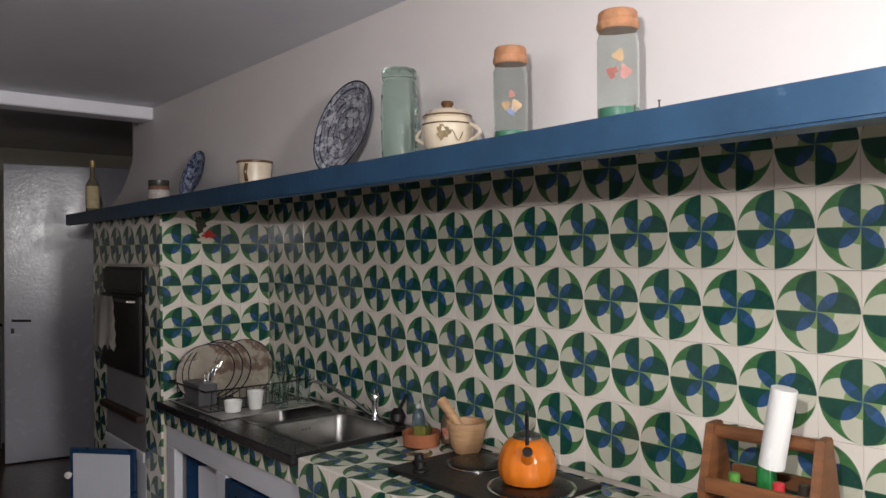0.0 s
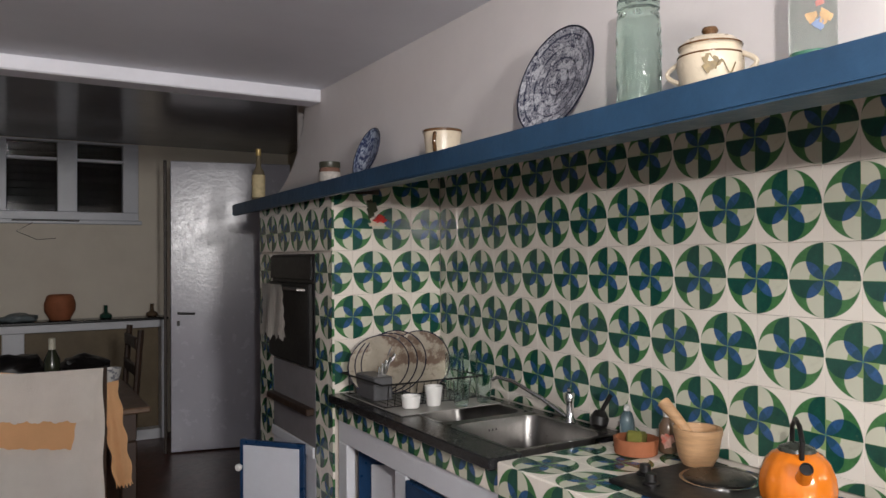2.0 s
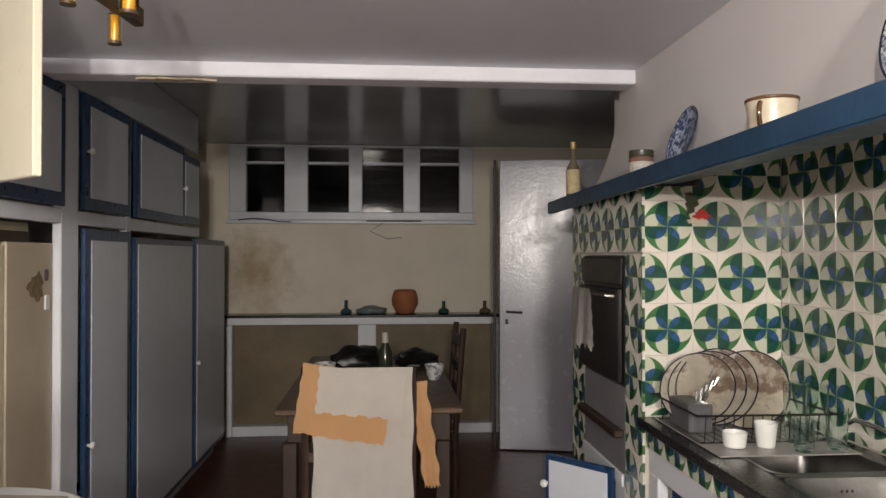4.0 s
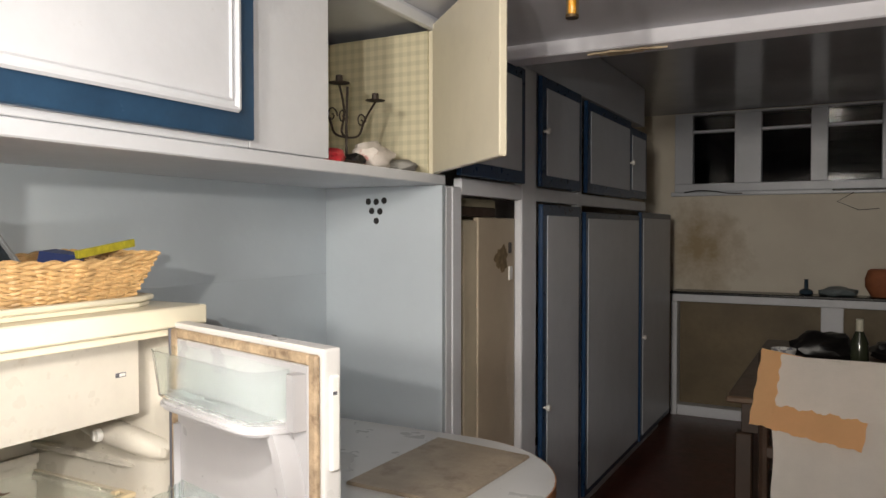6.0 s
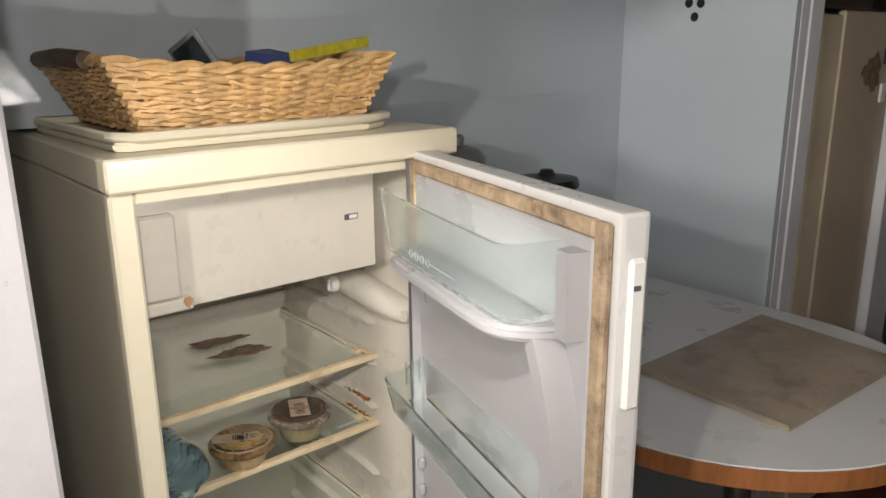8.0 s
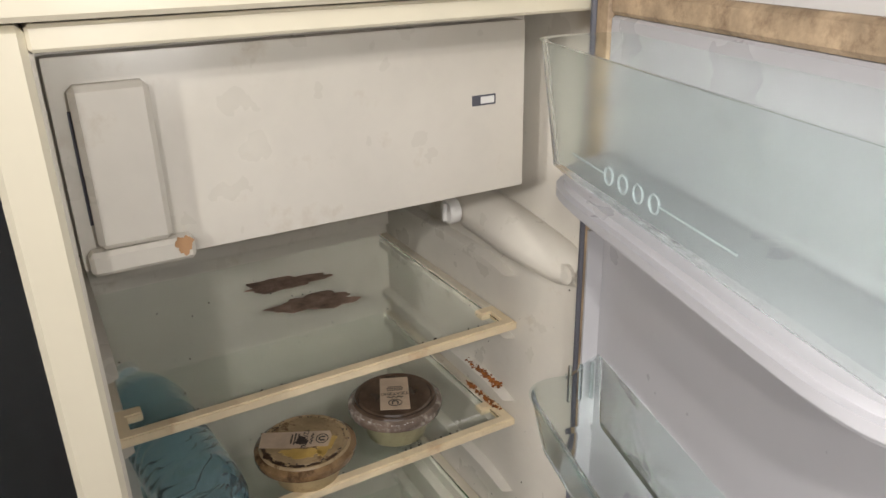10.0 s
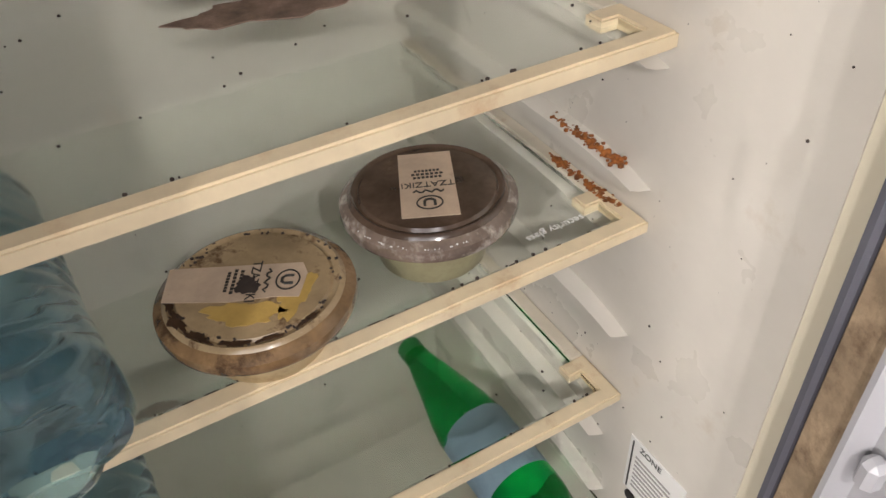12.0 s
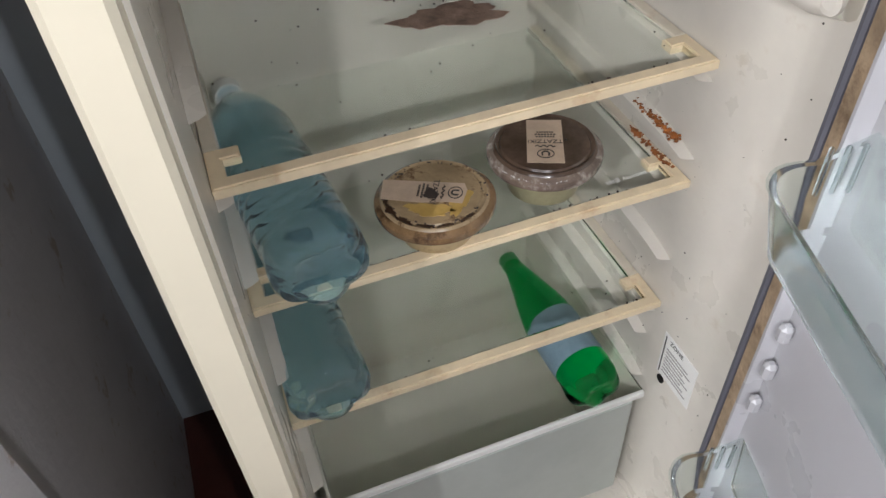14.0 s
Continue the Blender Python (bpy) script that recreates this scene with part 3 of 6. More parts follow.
def holed_panel():
    """A solid board; black discs paint the shade of six round holes in a triangle."""
    centres = [(-0.85, 1.448), (-0.82, 1.447), (-0.79, 1.450), (-0.837, 1.418), (-0.806, 1.416), (-0.82, 1.386)]
    bm = bmesh.new()
    box_into(bm, -1.244, LX, 2.997, 3.018, 0.0, 1.494)
    ob = part("side_panel", bm, PALEBLUE, cup, "pale blue side panel with six round holes")
    for x, z in centres:
        ring = lathe([(0.0115, 0.0), (0.0125, 0.0012), (0.0108, 0.0016), (0.0103, 0.0)], 20, m=Matrix.Translation((x, 2.9968, z)) @ Matrix.Rotation(radians(90), 4, "X"), cap=False)
        part("hole_rim", ring, PALEBLUE, ob)
        part("hole_shade", lathe([(0.0108, 0), (0.0108, 0.0008)], 20, m=Matrix.Translation((x, 2.9967, z)) @ Matrix.Rotation(radians(90), 4, "X")), BLACK, ob)
    return ob


holed_panel()
part("niche_back", box(-1.035, -1.02, 1.442, 2.9965, 1.212, 1.4945), PALEBLUE, cup)
part("niche_back", box(-1.035, -1.02, 2.118, 2.9965, 0.0, 1.2118), PALEBLUE, cup)
structure("wall_niche", box(-1.5, -1.262, 1.3, 6.3, 0, CZ), PLASTER, "plain wall behind the cupboards")
structure("wall_alcove", box(-0.9, -0.86, 5.7, 6.78, 1.55, CFAR), FARWALL, "plain cream wall beside the upper cupboards")
part("left_side", box(-1.244, LX - 0.082, 1.42, 1.44, 0.0, 1.99), surf("scuffed_white_paint", (0.56, 0.55, 0.57)), cup, "scuffed white side panel")
# doors: y position, width, z, height, open angle
framed_door("upper_door", "blue framed white door with moulding", cup, 0.668, 0.44, Matrix.Translation((LX + 0.022, 1.485, 1.54)), BLUE, WHITE, 0.055, knob=(0.62, 0.3), moulded=True)
framed_door("upper_door", "", cup, 0.53, 0.43, Matrix.Translation((LX + 0.022, 3.085, 1.53)), NAVY, LILAC, 0.045, knob=(0.02, 0.40))
framed_door("upper_door", "", cup, 0.50, 0.44, Matrix.Translation((LX + 0.022, 3.79, 1.53)), NAVY, LILAC, 0.045, knob=(0.02, 0.22))
framed_door("upper_door", "", cup, 0.80, 0.43, Matrix.Translation((LX + 0.022, 4.38, 1.53)), NAVY, LILAC, 0.045, knob=(0.78, 0.20))
framed_door("upper_door", "", cup, 0.40, 0.40, Matrix.Translation((LX + 0.01, 5.20, 1.54)), NAVY, LILAC, 0.045)
framed_door("lower_door", "", cup, 0.49, 1.37, Matrix.Translation((LX + 0.022, 3.80, 0.09)), NAVY, LILAC, 0.045, knob=(0.02, 0.55))
framed_door("lower_door", "", cup, 1.02, 1.34, Matrix.Translation((LX + 0.022, 4.36, 0.10)), NAVY, LILAC, 0.03)
framed_door("lower_door", "", cup, 0.82, 1.36, Matrix.Translation((LX + 0.03, 5.40, 0.10)), NAVY, LILAC, 0.035, knob=(0.03, 0.62))
# open cream door of the candlestick cupboard
od = Matrix.Translation((LX + 0.006, 2.965, 1.527)) @ Matrix.Rotation(radians(-135), 4, "Z")
d = part("open_door", box(-0.0, 0.02, 0, 0.56, 0, 0.445, 0.003), CREAM, cup, "open cupboard door, cream inside", m=od)

# ---- table ----
table = empty_thing("peninsula_table", "rounded white laminate table with an orange wood edge", "table")
cx, cy, rr = -0.46, 2.59, 0.37
arc = [(cx + rr * math.cos(a), cy + rr * math.sin(a)) for a in [radians(-90 + 180 * i / 28) for i in range(29)]]
outline = [(-1.24, cy - rr)] + arc + [(-1.24, cy + rr)]
part("tabletop", prism(outline, 0.716, 0.745, bevel=0.002), LAMINATE, table)
edge = bmesh.new()
pts = [(-1.2, cy - rr - 0.003)] + [(cx + (rr + 0.003) * math.cos(a), cy + (rr + 0.003) * math.sin(a)) for a in [radians(-90 + 180 * i / 28) for i in range(29)]] + [(-1.2, cy + rr + 0.003)]
for (xa, ya), (xb, yb) in zip(pts, pts[1:]):
    f = [edge.verts.new(v) for v in ((xa, ya, 0.712), (xb, yb, 0.712), (xb, yb, 0.743), (xa, ya, 0.743))]
    edge.faces.new(f)
bmesh.ops.remove_doubles(edge, verts=edge.verts, dist=1e-5)
bmesh.ops.solidify(edge, geom=edge.faces[:], thickness=0.003)
part("edge_band", edge, EDGEWOOD, table)
part("leg", lathe([(0.025, 0), (0.025, 0.714)], 20, m=Matrix.Translation((-0.40, 2.59, 0))), STEEL, table, smooth=True)
cb = tagged(part("chopping_board", prism([(-0.53, 2.88), (-0.54, 2.44), (-0.25, 2.43), (-0.23, 2.84)], 0.7455, 0.755, bevel=0.002), BOARD), "worn beige chopping board with dark stains on the white table", "chopping board")

# ---- fridge ----
fridge = empty_thing("fridge", "old cream fridge standing open, glass shelves and stained gasket", "fridge", at=Matrix.Translation((-0.665, 1.603, 0)))
W, D, H, ZO, IB = 0.50, 0.555, 1.205, 1.148, -0.487
bm = bmesh.new()
box_into(bm, -D, 0, 0, 0.030, 0.03, H - 0.042, 0.004)
box_into(bm, -D, 0, 0.459, W, 0.03, H - 0.042, 0.004)
box_into(bm, -0.025, -0.001, 0.0301, 0.4589, ZO, H - 0.042, 0.002)
box_into(bm, -0.025, -0.001, 0.0301, 0.4589, 0.03, 0.09, 0.002)
part("cabinet", bm, CREAM, fridge)
for nm, q in (("liner_back", (-D + 0.001, IB, 0.0302, 0.4588, 0.03, H - 0.043)), ("liner_top", (IB + 0.0002, -0.026, 0.0302, 0.4588, ZO, H - 0.043)),
              ("liner_floor", (IB + 0.0002, -0.026, 0.0302, 0.4588, 0.03, 0.09)), ("liner_side", (IB + 0.0002, -0.03, 0.0301, 0.033, 0.0902, ZO - 0.0002)),
              ("liner_side", (IB + 0.0002, -0.03, 0.4575, 0.4589, 0.0902, ZO - 0.0002))):
    part(nm, box(*q), LINER, fridge, "off-white plastic inner liner")
part("lid", box(-D, 0.016, -0.005, W + 0.005, H - 0.040, H, 0.008, seg=3), CREAM, fridge, smooth=True)
part("back_groove", box(IB, IB + 0.012, 0.034, 0.457, 0.815, 0.84, 0.005, seg=2), LINER, fridge)
part("foot", lathe([(0.02, 0), (0.02, 0.032)], 16, m=Matrix.Translation((-0.05, 0.05, 0))), BLACK, fridge)
part("foot", lathe([(0.02, 0), (0.02, 0.032)], 16, m=Matrix.Translation((-0.05, 0.45, 0))), BLACK, fridge)
part("foot", lathe([(0.02, 0), (0.02, 0.032)], 16, m=Matrix.Translation((-0.5, 0.05, 0))), BLACK, fridge)
part("foot", lathe([(0.02, 0), (0.02, 0.032)], 16, m=Matrix.Translation((-0.5, 0.45, 0))), BLACK, fridge)
# freezer compartment
fz = part("freezer_box", box(IB + 0.001, -0.106, 0.034, 0.430, 0.992, ZO - 0.001), LINER, fridge)
fd = part("freezer_flap", box(-0.105, -0.086, 0.036, 0.418, 0.985, 1.136, 0.004, seg=2), LINER, fridge, "cream freezer flap with a small symbol", smooth=True)
part("flap_grip", box(-0.0858, -0.070, 0.048, 0.098, 1.004, 1.118, 0.004), LINER, fd)
# Dark strip in place of the recess shadow along the grip's left edge.
part("grip_shade_strip", box(-0.0858, -0.0835, 0.046, 0.050, 1.02, 1.10, 0.0), GREYSEAL, fd)
part("flap_foot", box(-0.0858, -0.070, 0.040, 0.112, 0.9855, 1.003, 0.003), LINER, fd)
part("star_symbol", box(-0.0858, -0.0852, 0.362, 0.386, 1.066, 1.075), GREYSEAL, fd)
part("symbol_window", box(-0.0856, -0.0849, 0.3705, 0.3845, 1.0675, 1.0735), PLASTICWHITE, fd)


def blotch(rx, ry, seed, thick=0.0008, n=40, rough=0.3, m=None):
    """A thin stain with an uneven outline."""
    rnd = random.Random(seed)
    ph = [rnd.uniform(0, 6.28) for _ in range(6)]
    out = []
    for i in range(n):
        a = 2 * math.pi * i / n
        k = 1 + rough * (0.5 * math.sin(3 * a + ph[0]) + 0.35 * math.sin(7 * a + ph[1]) + 0.25 * math.sin(13 * a + ph[2]))
        out.append((rx * k * math.cos(a), ry * k * math.sin(a)))
    return prism(out, 0, thick, m=m)


RUST = surf("rust_brown", (0.33, 0.11, 0.022), 0.85, vary=0.8, scale=90, grain=0.6)
BLOOD = surf("dried_brown_spill", (0.36, 0.25, 0.19), 0.75, vary=0.6, scale=45, grain=0.4)
MOULD = surf("black_mould", (0.05, 0.035, 0.028), 0.9, vary=0.5, scale=60)
part("rust_mark", blotch(0.007, 0.006, 4, m=Matrix.Translation((-0.0697, 0.104, 0.998)) @ Matrix.Rotation(radians(90), 4, "Y")), surf("pale_rust", (0.42, 0.24, 0.12), 0.8), fd)

# thermostat housing on the inner side wall
therm = bmesh.new()
tube_into(therm, [(-0.33, 0.452, 0.938), (-0.27, 0.447, 0.934), (-0.20, 0.441, 0.925), (-0.13, 0.447, 0.914), (-0.06, 0.452, 0.906), (-0.032, 0.454, 0.904)], lambda u: 0.010 + 0.018 * math.sin(math.pi * min(1, u * 0.85 + 0.1)) ** 0.8, 14)
housing = part("thermostat_housing", therm, LINER, fridge, smooth=True)
part("thermostat_knob", lathe([(0.014, 0), (0.0145, 0.008), (0.012, 0.012), (0.004, 0.0125)], 24, m=Matrix.Translation((-0.20, 0.410, 0.928)) @ Matrix.Rotation(radians(90), 4, "X")), PLASTICWHITE, housing, smooth=True)
part("knob_grip", box(-0.2025, -0.1975, 0.394, 0.399, 0.918, 0.938, 0.001), PLASTICWHITE, housing)
part("screw_cap", lathe([(0.010, 0), (0.010, 0.004), (0.006, 0.005)], 18, m=Matrix.Translation((-0.040, 0.440, 0.905)) @ Matrix.Rotation(radians(90), 4, "X")), LINER, housing)

# shelf runners moulded into both side walls
for zz, tip in ((0.862, 0.0), (0.784, 0.0), (0.700, 0.0), (0.652, -0.03), (0.566, 0.0), (0.478, -0.004), (0.432, -0.01), (0.36, 0.0)):
    for side in (0, 1):
        y0 = 0.0331 if side == 0 else 0.4574
        dy = 0.013 if side == 0 else -0.013
        pr = bmesh.new()
        outl = [(IB, 0.007), (-0.225, 0.007), (-0.195, 0.005), (-0.168, 0.000), (-0.150, -0.006), (-0.160, -0.009), (-0.190, -0.011), (IB, -0.011)]
        outl = [(x if x == IB else x + tip, z) for x, z in outl]
        levels = []
        for u, sh_ in ((0.0, 1.0), (0.6, 0.92), (1.0, 0.55)):
            levels.append([pr.verts.new((x - (0.0 if x == IB else 0.005 * u), y0 + dy * u, zz - 0.002 + (z + 0.002) * sh_)) for x, z in outl])
        pr.faces.new(levels[0]), pr.faces.new(levels[-1][::-1])
        for a, b in zip(levels, levels[1:]):
            for i in range(8):
                j = (i + 1) % 8
                pr.faces.new((a[i], a[j], b[j], b[i]))
        bmesh.ops.recalc_face_normals(pr, faces=pr.faces)
        part("shelf_runner", pr, LINER, fridge, smooth=True)
rnd = random.Random(8)
rust = bmesh.new()
for zz in (0.7042, 0.6700):
    for k in range(150):
        x = -0.245 + 0.075 * rnd.random() ** 0.8
        r = 0.0007 + 0.0019 * rnd.random() ** 2
        blob = bmesh.ops.create_icosphere(rust, subdivisions=1, radius=r)
        bmesh.ops.translate(rust, verts=blob["verts"], vec=(x, 0.4515 + rnd.gauss(-0.001, 0.0022), zz + 0.0006))
for k, (xx, zz, rx) in enumerate(((-0.235, 0.7052, 0.008), (-0.208, 0.7048, 0.007), (-0.186, 0.7030, 0.004), (-0.238, 0.6708, 0.008))):
    part("rust_streak", blotch(rx, 0.0022, 12 + k, 0.0005, 50, 0.8, m=Matrix.Translation((xx, 0.4500, zz))), RUST, fridge)
part("rust", rust, RUST, fridge, "rust patches on the shelf runners")["kind"] = "stuff"


def glass_shelf(z, right_lip=True):
    sh = part("glass_shelf", box(IB + 0.004, -0.162, 0.046, 0.444, z - 0.002, z + 0.002), SHELFGLASS, fridge)
    sh.visible_shadow = False
    lip = prism([(-0.147, 0.0335), (-0.147, 0.4568), (-0.196, 0.4568), (-0.196, 0.432), (-0.182, 0.432), (-0.182, 0.444), (-0.160, 0.444),
                 (-0.160, 0.046), (-0.182, 0.046), (-0.182, 0.060), (-0.196, 0.060), (-0.196, 0.0335)], z - 0.006, z + 0.0045, bevel=0.0015)
    part("front_trim", lip, YELLOWED, sh, "yellowed plastic front trim with corner arms")
    for ya, yb in ((0.0335, 0.045), (0.445, 0.4568)):
        part("side_trim", box(IB + 0.004, -0.1965, ya, yb, z - 0.003, z + 0.0036, 0.001), SIDETRIM, sh)
    crumbs = bmesh.new()
    r2 = random.Random(int(z * 1000))
    for k in range(26):
        blob = bmesh.ops.create_icosphere(crumbs, subdivisions=1, radius=0.0006 + 0.0009 * r2.random())
        x = -0.160 if r2.random() < 0.6 else r2.uniform(-0.40, -0.17)
        bmesh.ops.translate(crumbs, verts=blob["verts"], vec=(x, r2.uniform(0.06, 0.44), z + 0.0045 if x > -0.165 else z + 0.002))
    part("dirt_specks", crumbs, MOULD, sh)["kind"] = "stuff"
    edge = bmesh.new()
    for k in range(30):
        a = 0.07 + 0.36 * k / 30
        if r2.random() < 0.45:
            box_into(edge, -0.1612, -0.1603, a, a + 0.007 * r2.random() + 0.001, z + 0.0022, z + 0.0028)
    part("mould_line", edge, MOULD, sh)["kind"] = "stuff"
    return sh


SHZ = (0.797, 0.667, 0.492)
shelves = [glass_shelf(z) for z in SHZ]
for (x, y, rx, ry, rot, sd) in ((-0.392, 0.268, 0.052, 0.019, 84, 3), (-0.319, 0.282, 0.050, 0.022, 80, 5)):
    part("spill_stain", blotch(rx, ry, sd, m=Matrix.Translation((x, y, 0.7992)) @ Matrix.Rotation(radians(rot), 4, "Z")), BLOOD, shelves[0])
part("spill_stain", blotch(0.02, 0.006, 9, m=Matrix.Translation((-0.33, 0.13, 0.4942)) @ Matrix.Rotation(radians(80), 4, "Z")), surf("grey_spill", (0.30, 0.27, 0.22), 0.8), shelves[2])
crisper = part("crisper_glass", box(IB + 0.004, -0.137, 0.036, 0.455, 0.331, 0.336), SHELFGLASS, fridge)
crisper.visible_shadow = False
part("front_trim", box(-0.141, -0.135, 0.036, 0.455, 0.327, 0.337, 0.001), PLASTICWHITE, crisper)
part("crisper_drawer", box(-0.150, -0.138, 0.045, 0.445, 0.10, 0.322, 0.004), surf("grey_frosted_plastic", (0.42, 0.45, 0.42), 0.35, vary=0.1), fridge, "grey frosted crisper drawer front")
part("drawer_wall", box(-0.45, -0.151, 0.045, 0.049, 0.10, 0.32), LINER, fridge)


def flat_text(body, size, m, material, parent, name="lettering"):
    cu = bpy.data.curves.new("lettering", "FONT")
    cu.body, cu.size, cu.align_x, cu.align_y, cu.extrude = body, size, "CENTER", "CENTER", 0.00015
    tmp = bpy.data.objects.new("lettering", cu)
    me = bpy.data.meshes.new_from_object(tmp)
    bpy.data.objects.remove(tmp)
    me.materials.clear()
    me.materials.append(material)
    ob = new(name, me)
    ob.matrix_basis = m
    ob.parent = parent
    return ob


flat_text("security glass", 0.0085, Matrix.Translation((-0.176, 0.404, 0.6695)) @ Matrix.Rotation(radians(-90), 4, "Z"), PLASTICWHITE, shelves[1])
sticker = part("sticker", box(-0.128, -0.066, 0.4563, 0.4573, 0.395, 0.465), PLASTICWHITE, fridge, "small printed information sticker")
flat_text("ZONE", 0.009, Matrix.Translation((-0.104, 0.4560, 0.458)) @ Matrix.Rotation(radians(90), 4, "X"), INK, sticker)
bars = bmesh.new()
for k in range(8):
    box_into(bars, -0.119, -0.073 - 0.006 * (k % 3), 0.4555, 0.4562, 0.405 + 0.0056 * k, 0.4065 + 0.0056 * k)
part("print_lines", bars, surf("grey_print", (0.35, 0.33, 0.32), 0.7), sticker)
part("arrow_line", box(-0.1245, -0.1232, 0.4556, 0.4562, 0.398, 0.461), INK, sticker)
part("plug_hole", lathe([(0.006, 0), (0.006, 0.0015)], 18, m=Matrix.Translation((-0.118, 0.4572, 0.388)) @ Matrix.Rotation(radians(90), 4, "X")), BLACK, fridge)

# the open door, in its own coordinates: x from the hinge outwards, inner face towards -y
FD = Matrix.Translation((0.010, 0.423, 0)) @ Matrix.Rotation(radians(-15.5), 4, "Z")
fdoor = part("door", box(0.0, 0.484, 0.0, 0.032, 0.06, 1.176, 0.005, seg=2), surf("white_door_enamel", (0.64, 0.63, 0.62), 0.3, vary=0.05, dirt=(0.3, 0.2, 0.12), dirt_scale=14, dirt_lo=0.7, dirt_hi=0.8), fridge, "open fridge door, white outside", m=FD)
g = bmesh.new()
for q in ((0.006, 0.030, 0.07, 1.166), (0.456, 0.476, 0.075, 1.166), (0.0301, 0.4559, 1.148, 1.166), (0.0301, 0.4559, 0.075, 0.095)):
    box_into(g, q[0], q[1], -0.011, -0.0005, q[2], q[3], 0.003)
part("gasket", g, GASKET, fdoor, "brown stained rubber gasket")
g = bmesh.new()
box_into(g, -0.002, 0.0055, -0.012, -0.0005, 0.07, 1.166, 0.002)
part("seal_strip", g, GREYSEAL, fdoor)
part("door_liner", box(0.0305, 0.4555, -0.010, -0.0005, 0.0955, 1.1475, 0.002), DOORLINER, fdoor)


def rib(x_of, z0, z1, w, d, n=26):
    bm = bmesh.new()
    prev = None
    for k in range(n + 1):
        z = z0 + (z1 - z0) * k / n
        x = x_of(k / n)
        ring = [bm.verts.new(p) for p in ((x, -0.0102, z), (x + 0.006, -0.0102 - d, z), (x + w - 0.003, -0.0102 - d, z), (x + w, -0.0102, z))]
        if prev:
            for i in range(4):
                j = (i + 1) % 4
                bm.faces.new((prev[i], prev[j], ring[j], ring[i]))
        else:
            bm.faces.new(ring)
        prev = ring
    bm.faces.new(prev[::-1])
    bmesh.ops.recalc_face_normals(bm, faces=bm.faces)
    return bm


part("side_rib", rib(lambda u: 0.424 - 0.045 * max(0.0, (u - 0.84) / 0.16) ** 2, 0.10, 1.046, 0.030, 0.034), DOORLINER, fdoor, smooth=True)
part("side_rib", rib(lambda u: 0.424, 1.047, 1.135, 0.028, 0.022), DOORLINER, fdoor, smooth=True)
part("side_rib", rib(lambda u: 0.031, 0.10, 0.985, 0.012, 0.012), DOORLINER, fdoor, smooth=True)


def bow(x0, x1, d, n=24, y=-0.0105, flat=0.5):
    """Outline of a tray seen from above: bowed front with rounded corners."""
    pts = [(x1, y)]
    for k in range(n + 1):
        u = 1 - 2 * k / n
        pts.append(((x0 + x1) / 2 + (x1 - x0) / 2 * (abs(u) ** 0.55 * (1 if u > 0 else -1)), y - d * (1 - abs(u) ** 5)))
    pts.append((x0, y))
    clean = []
    for p in pts:
        if not clean or (abs(p[0] - clean[-1][0]) + abs(p[1] - clean[-1][1])) > 1e-4:
            clean.append(p)
    return clean


def tray(name, x0, x1, z0, z1, d, material, wall=0.003, tab=0.0):
    """A round-cornered tray, narrower at its foot; tab raises the rim at both ends."""
    def outline(inset):
        pts = []
        for cx_, s_ in ((x1, 1), (x0, -1)):
            ang = range(0, 91, 15) if s_ == 1 else range(90, -1, -15)
            r = 0.026
            for a in ang:
                pts.append((cx_ - s_ * (r + inset) + s_ * r * math.cos(radians(a)), -0.0125 - (d - inset - r) - r * math.sin(radians(a))))
        return [(x1 - inset, -0.0125), (x1 - inset, -0.0125 - 0.45 * d)] + pts + [(x0 + inset, -0.0125 - 0.45 * d), (x0 + inset, -0.0125)]
    loops = []
    for inset, z, up in ((0.012, z0, 0), (0.008, z0 + 0.004, 0), (0.0, z1, 1), (-0.0015, z1 + 0.0005, 1), (wall, z1, 1), (0.008 + wall, z0 + 0.004 + wall, 0)):
        pts = outline(inset)
        loops.append([(x, y, z + (tab if up and abs(y) < 0.5 * d else 0.0)) for x, y in pts])
    bm = bmesh.new()
    rings_ = [[bm.verts.new(p) for p in lp] for lp in loops]
    n = len(rings_[0])
    for a, b in zip(rings_, rings_[1:]):
        for i in range(n):
            j = (i + 1) % n
            bm.faces.new((a[i], a[j], b[j], b[i]))
    bm.faces.new(rings_[0][::-1])
    bm.faces.new(rings_[-1])
    bmesh.ops.recalc_face_normals(bm, faces=bm.faces)
    ob = part(name, bm, material, fdoor, "clear plastic door tray", smooth=True)
    ob.visible_shadow = False
    return ob


for z in (0.812, 0.492):
    tr = tray("door_tray", 0.053, 0.428, z, z + 0.050, 0.068, CLEAR, tab=0.016)
    for x in (0.0555, 0.4215):
        for k in range(3):
            part("tab_rib", box(x, x + 0.003, -0.022 - 0.010 * k, -0.019 - 0.010 * k, z + 0.028, z + 0.063, 0.0008), CLEAR, tr)
for zz in (0.70, 0.655, 0.61, 0.42):
    for x in (0.046, 0.408):
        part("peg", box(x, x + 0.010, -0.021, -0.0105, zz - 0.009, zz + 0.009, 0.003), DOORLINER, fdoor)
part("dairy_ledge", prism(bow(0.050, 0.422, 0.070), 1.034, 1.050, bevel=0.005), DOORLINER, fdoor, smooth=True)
cover = tray("dairy_pocket", 0.054, 0.412, 1.0515, 1.138, 0.068, glassy("frosted_pocket_plastic", (0.86, 0.90, 0.89), 0.25, ior=1.06))
wire = bmesh.new()
for k in range(4):
    cx0 = 0.180 + 0.017 * k
    tube_into(wire, [(cx0 + 0.005 * math.cos(a), -0.0790, 1.076 + 0.005 * math.sin(a)) for a in [i * math.pi / 6 for i in range(12)]], 0.0007, 5, closed=True)
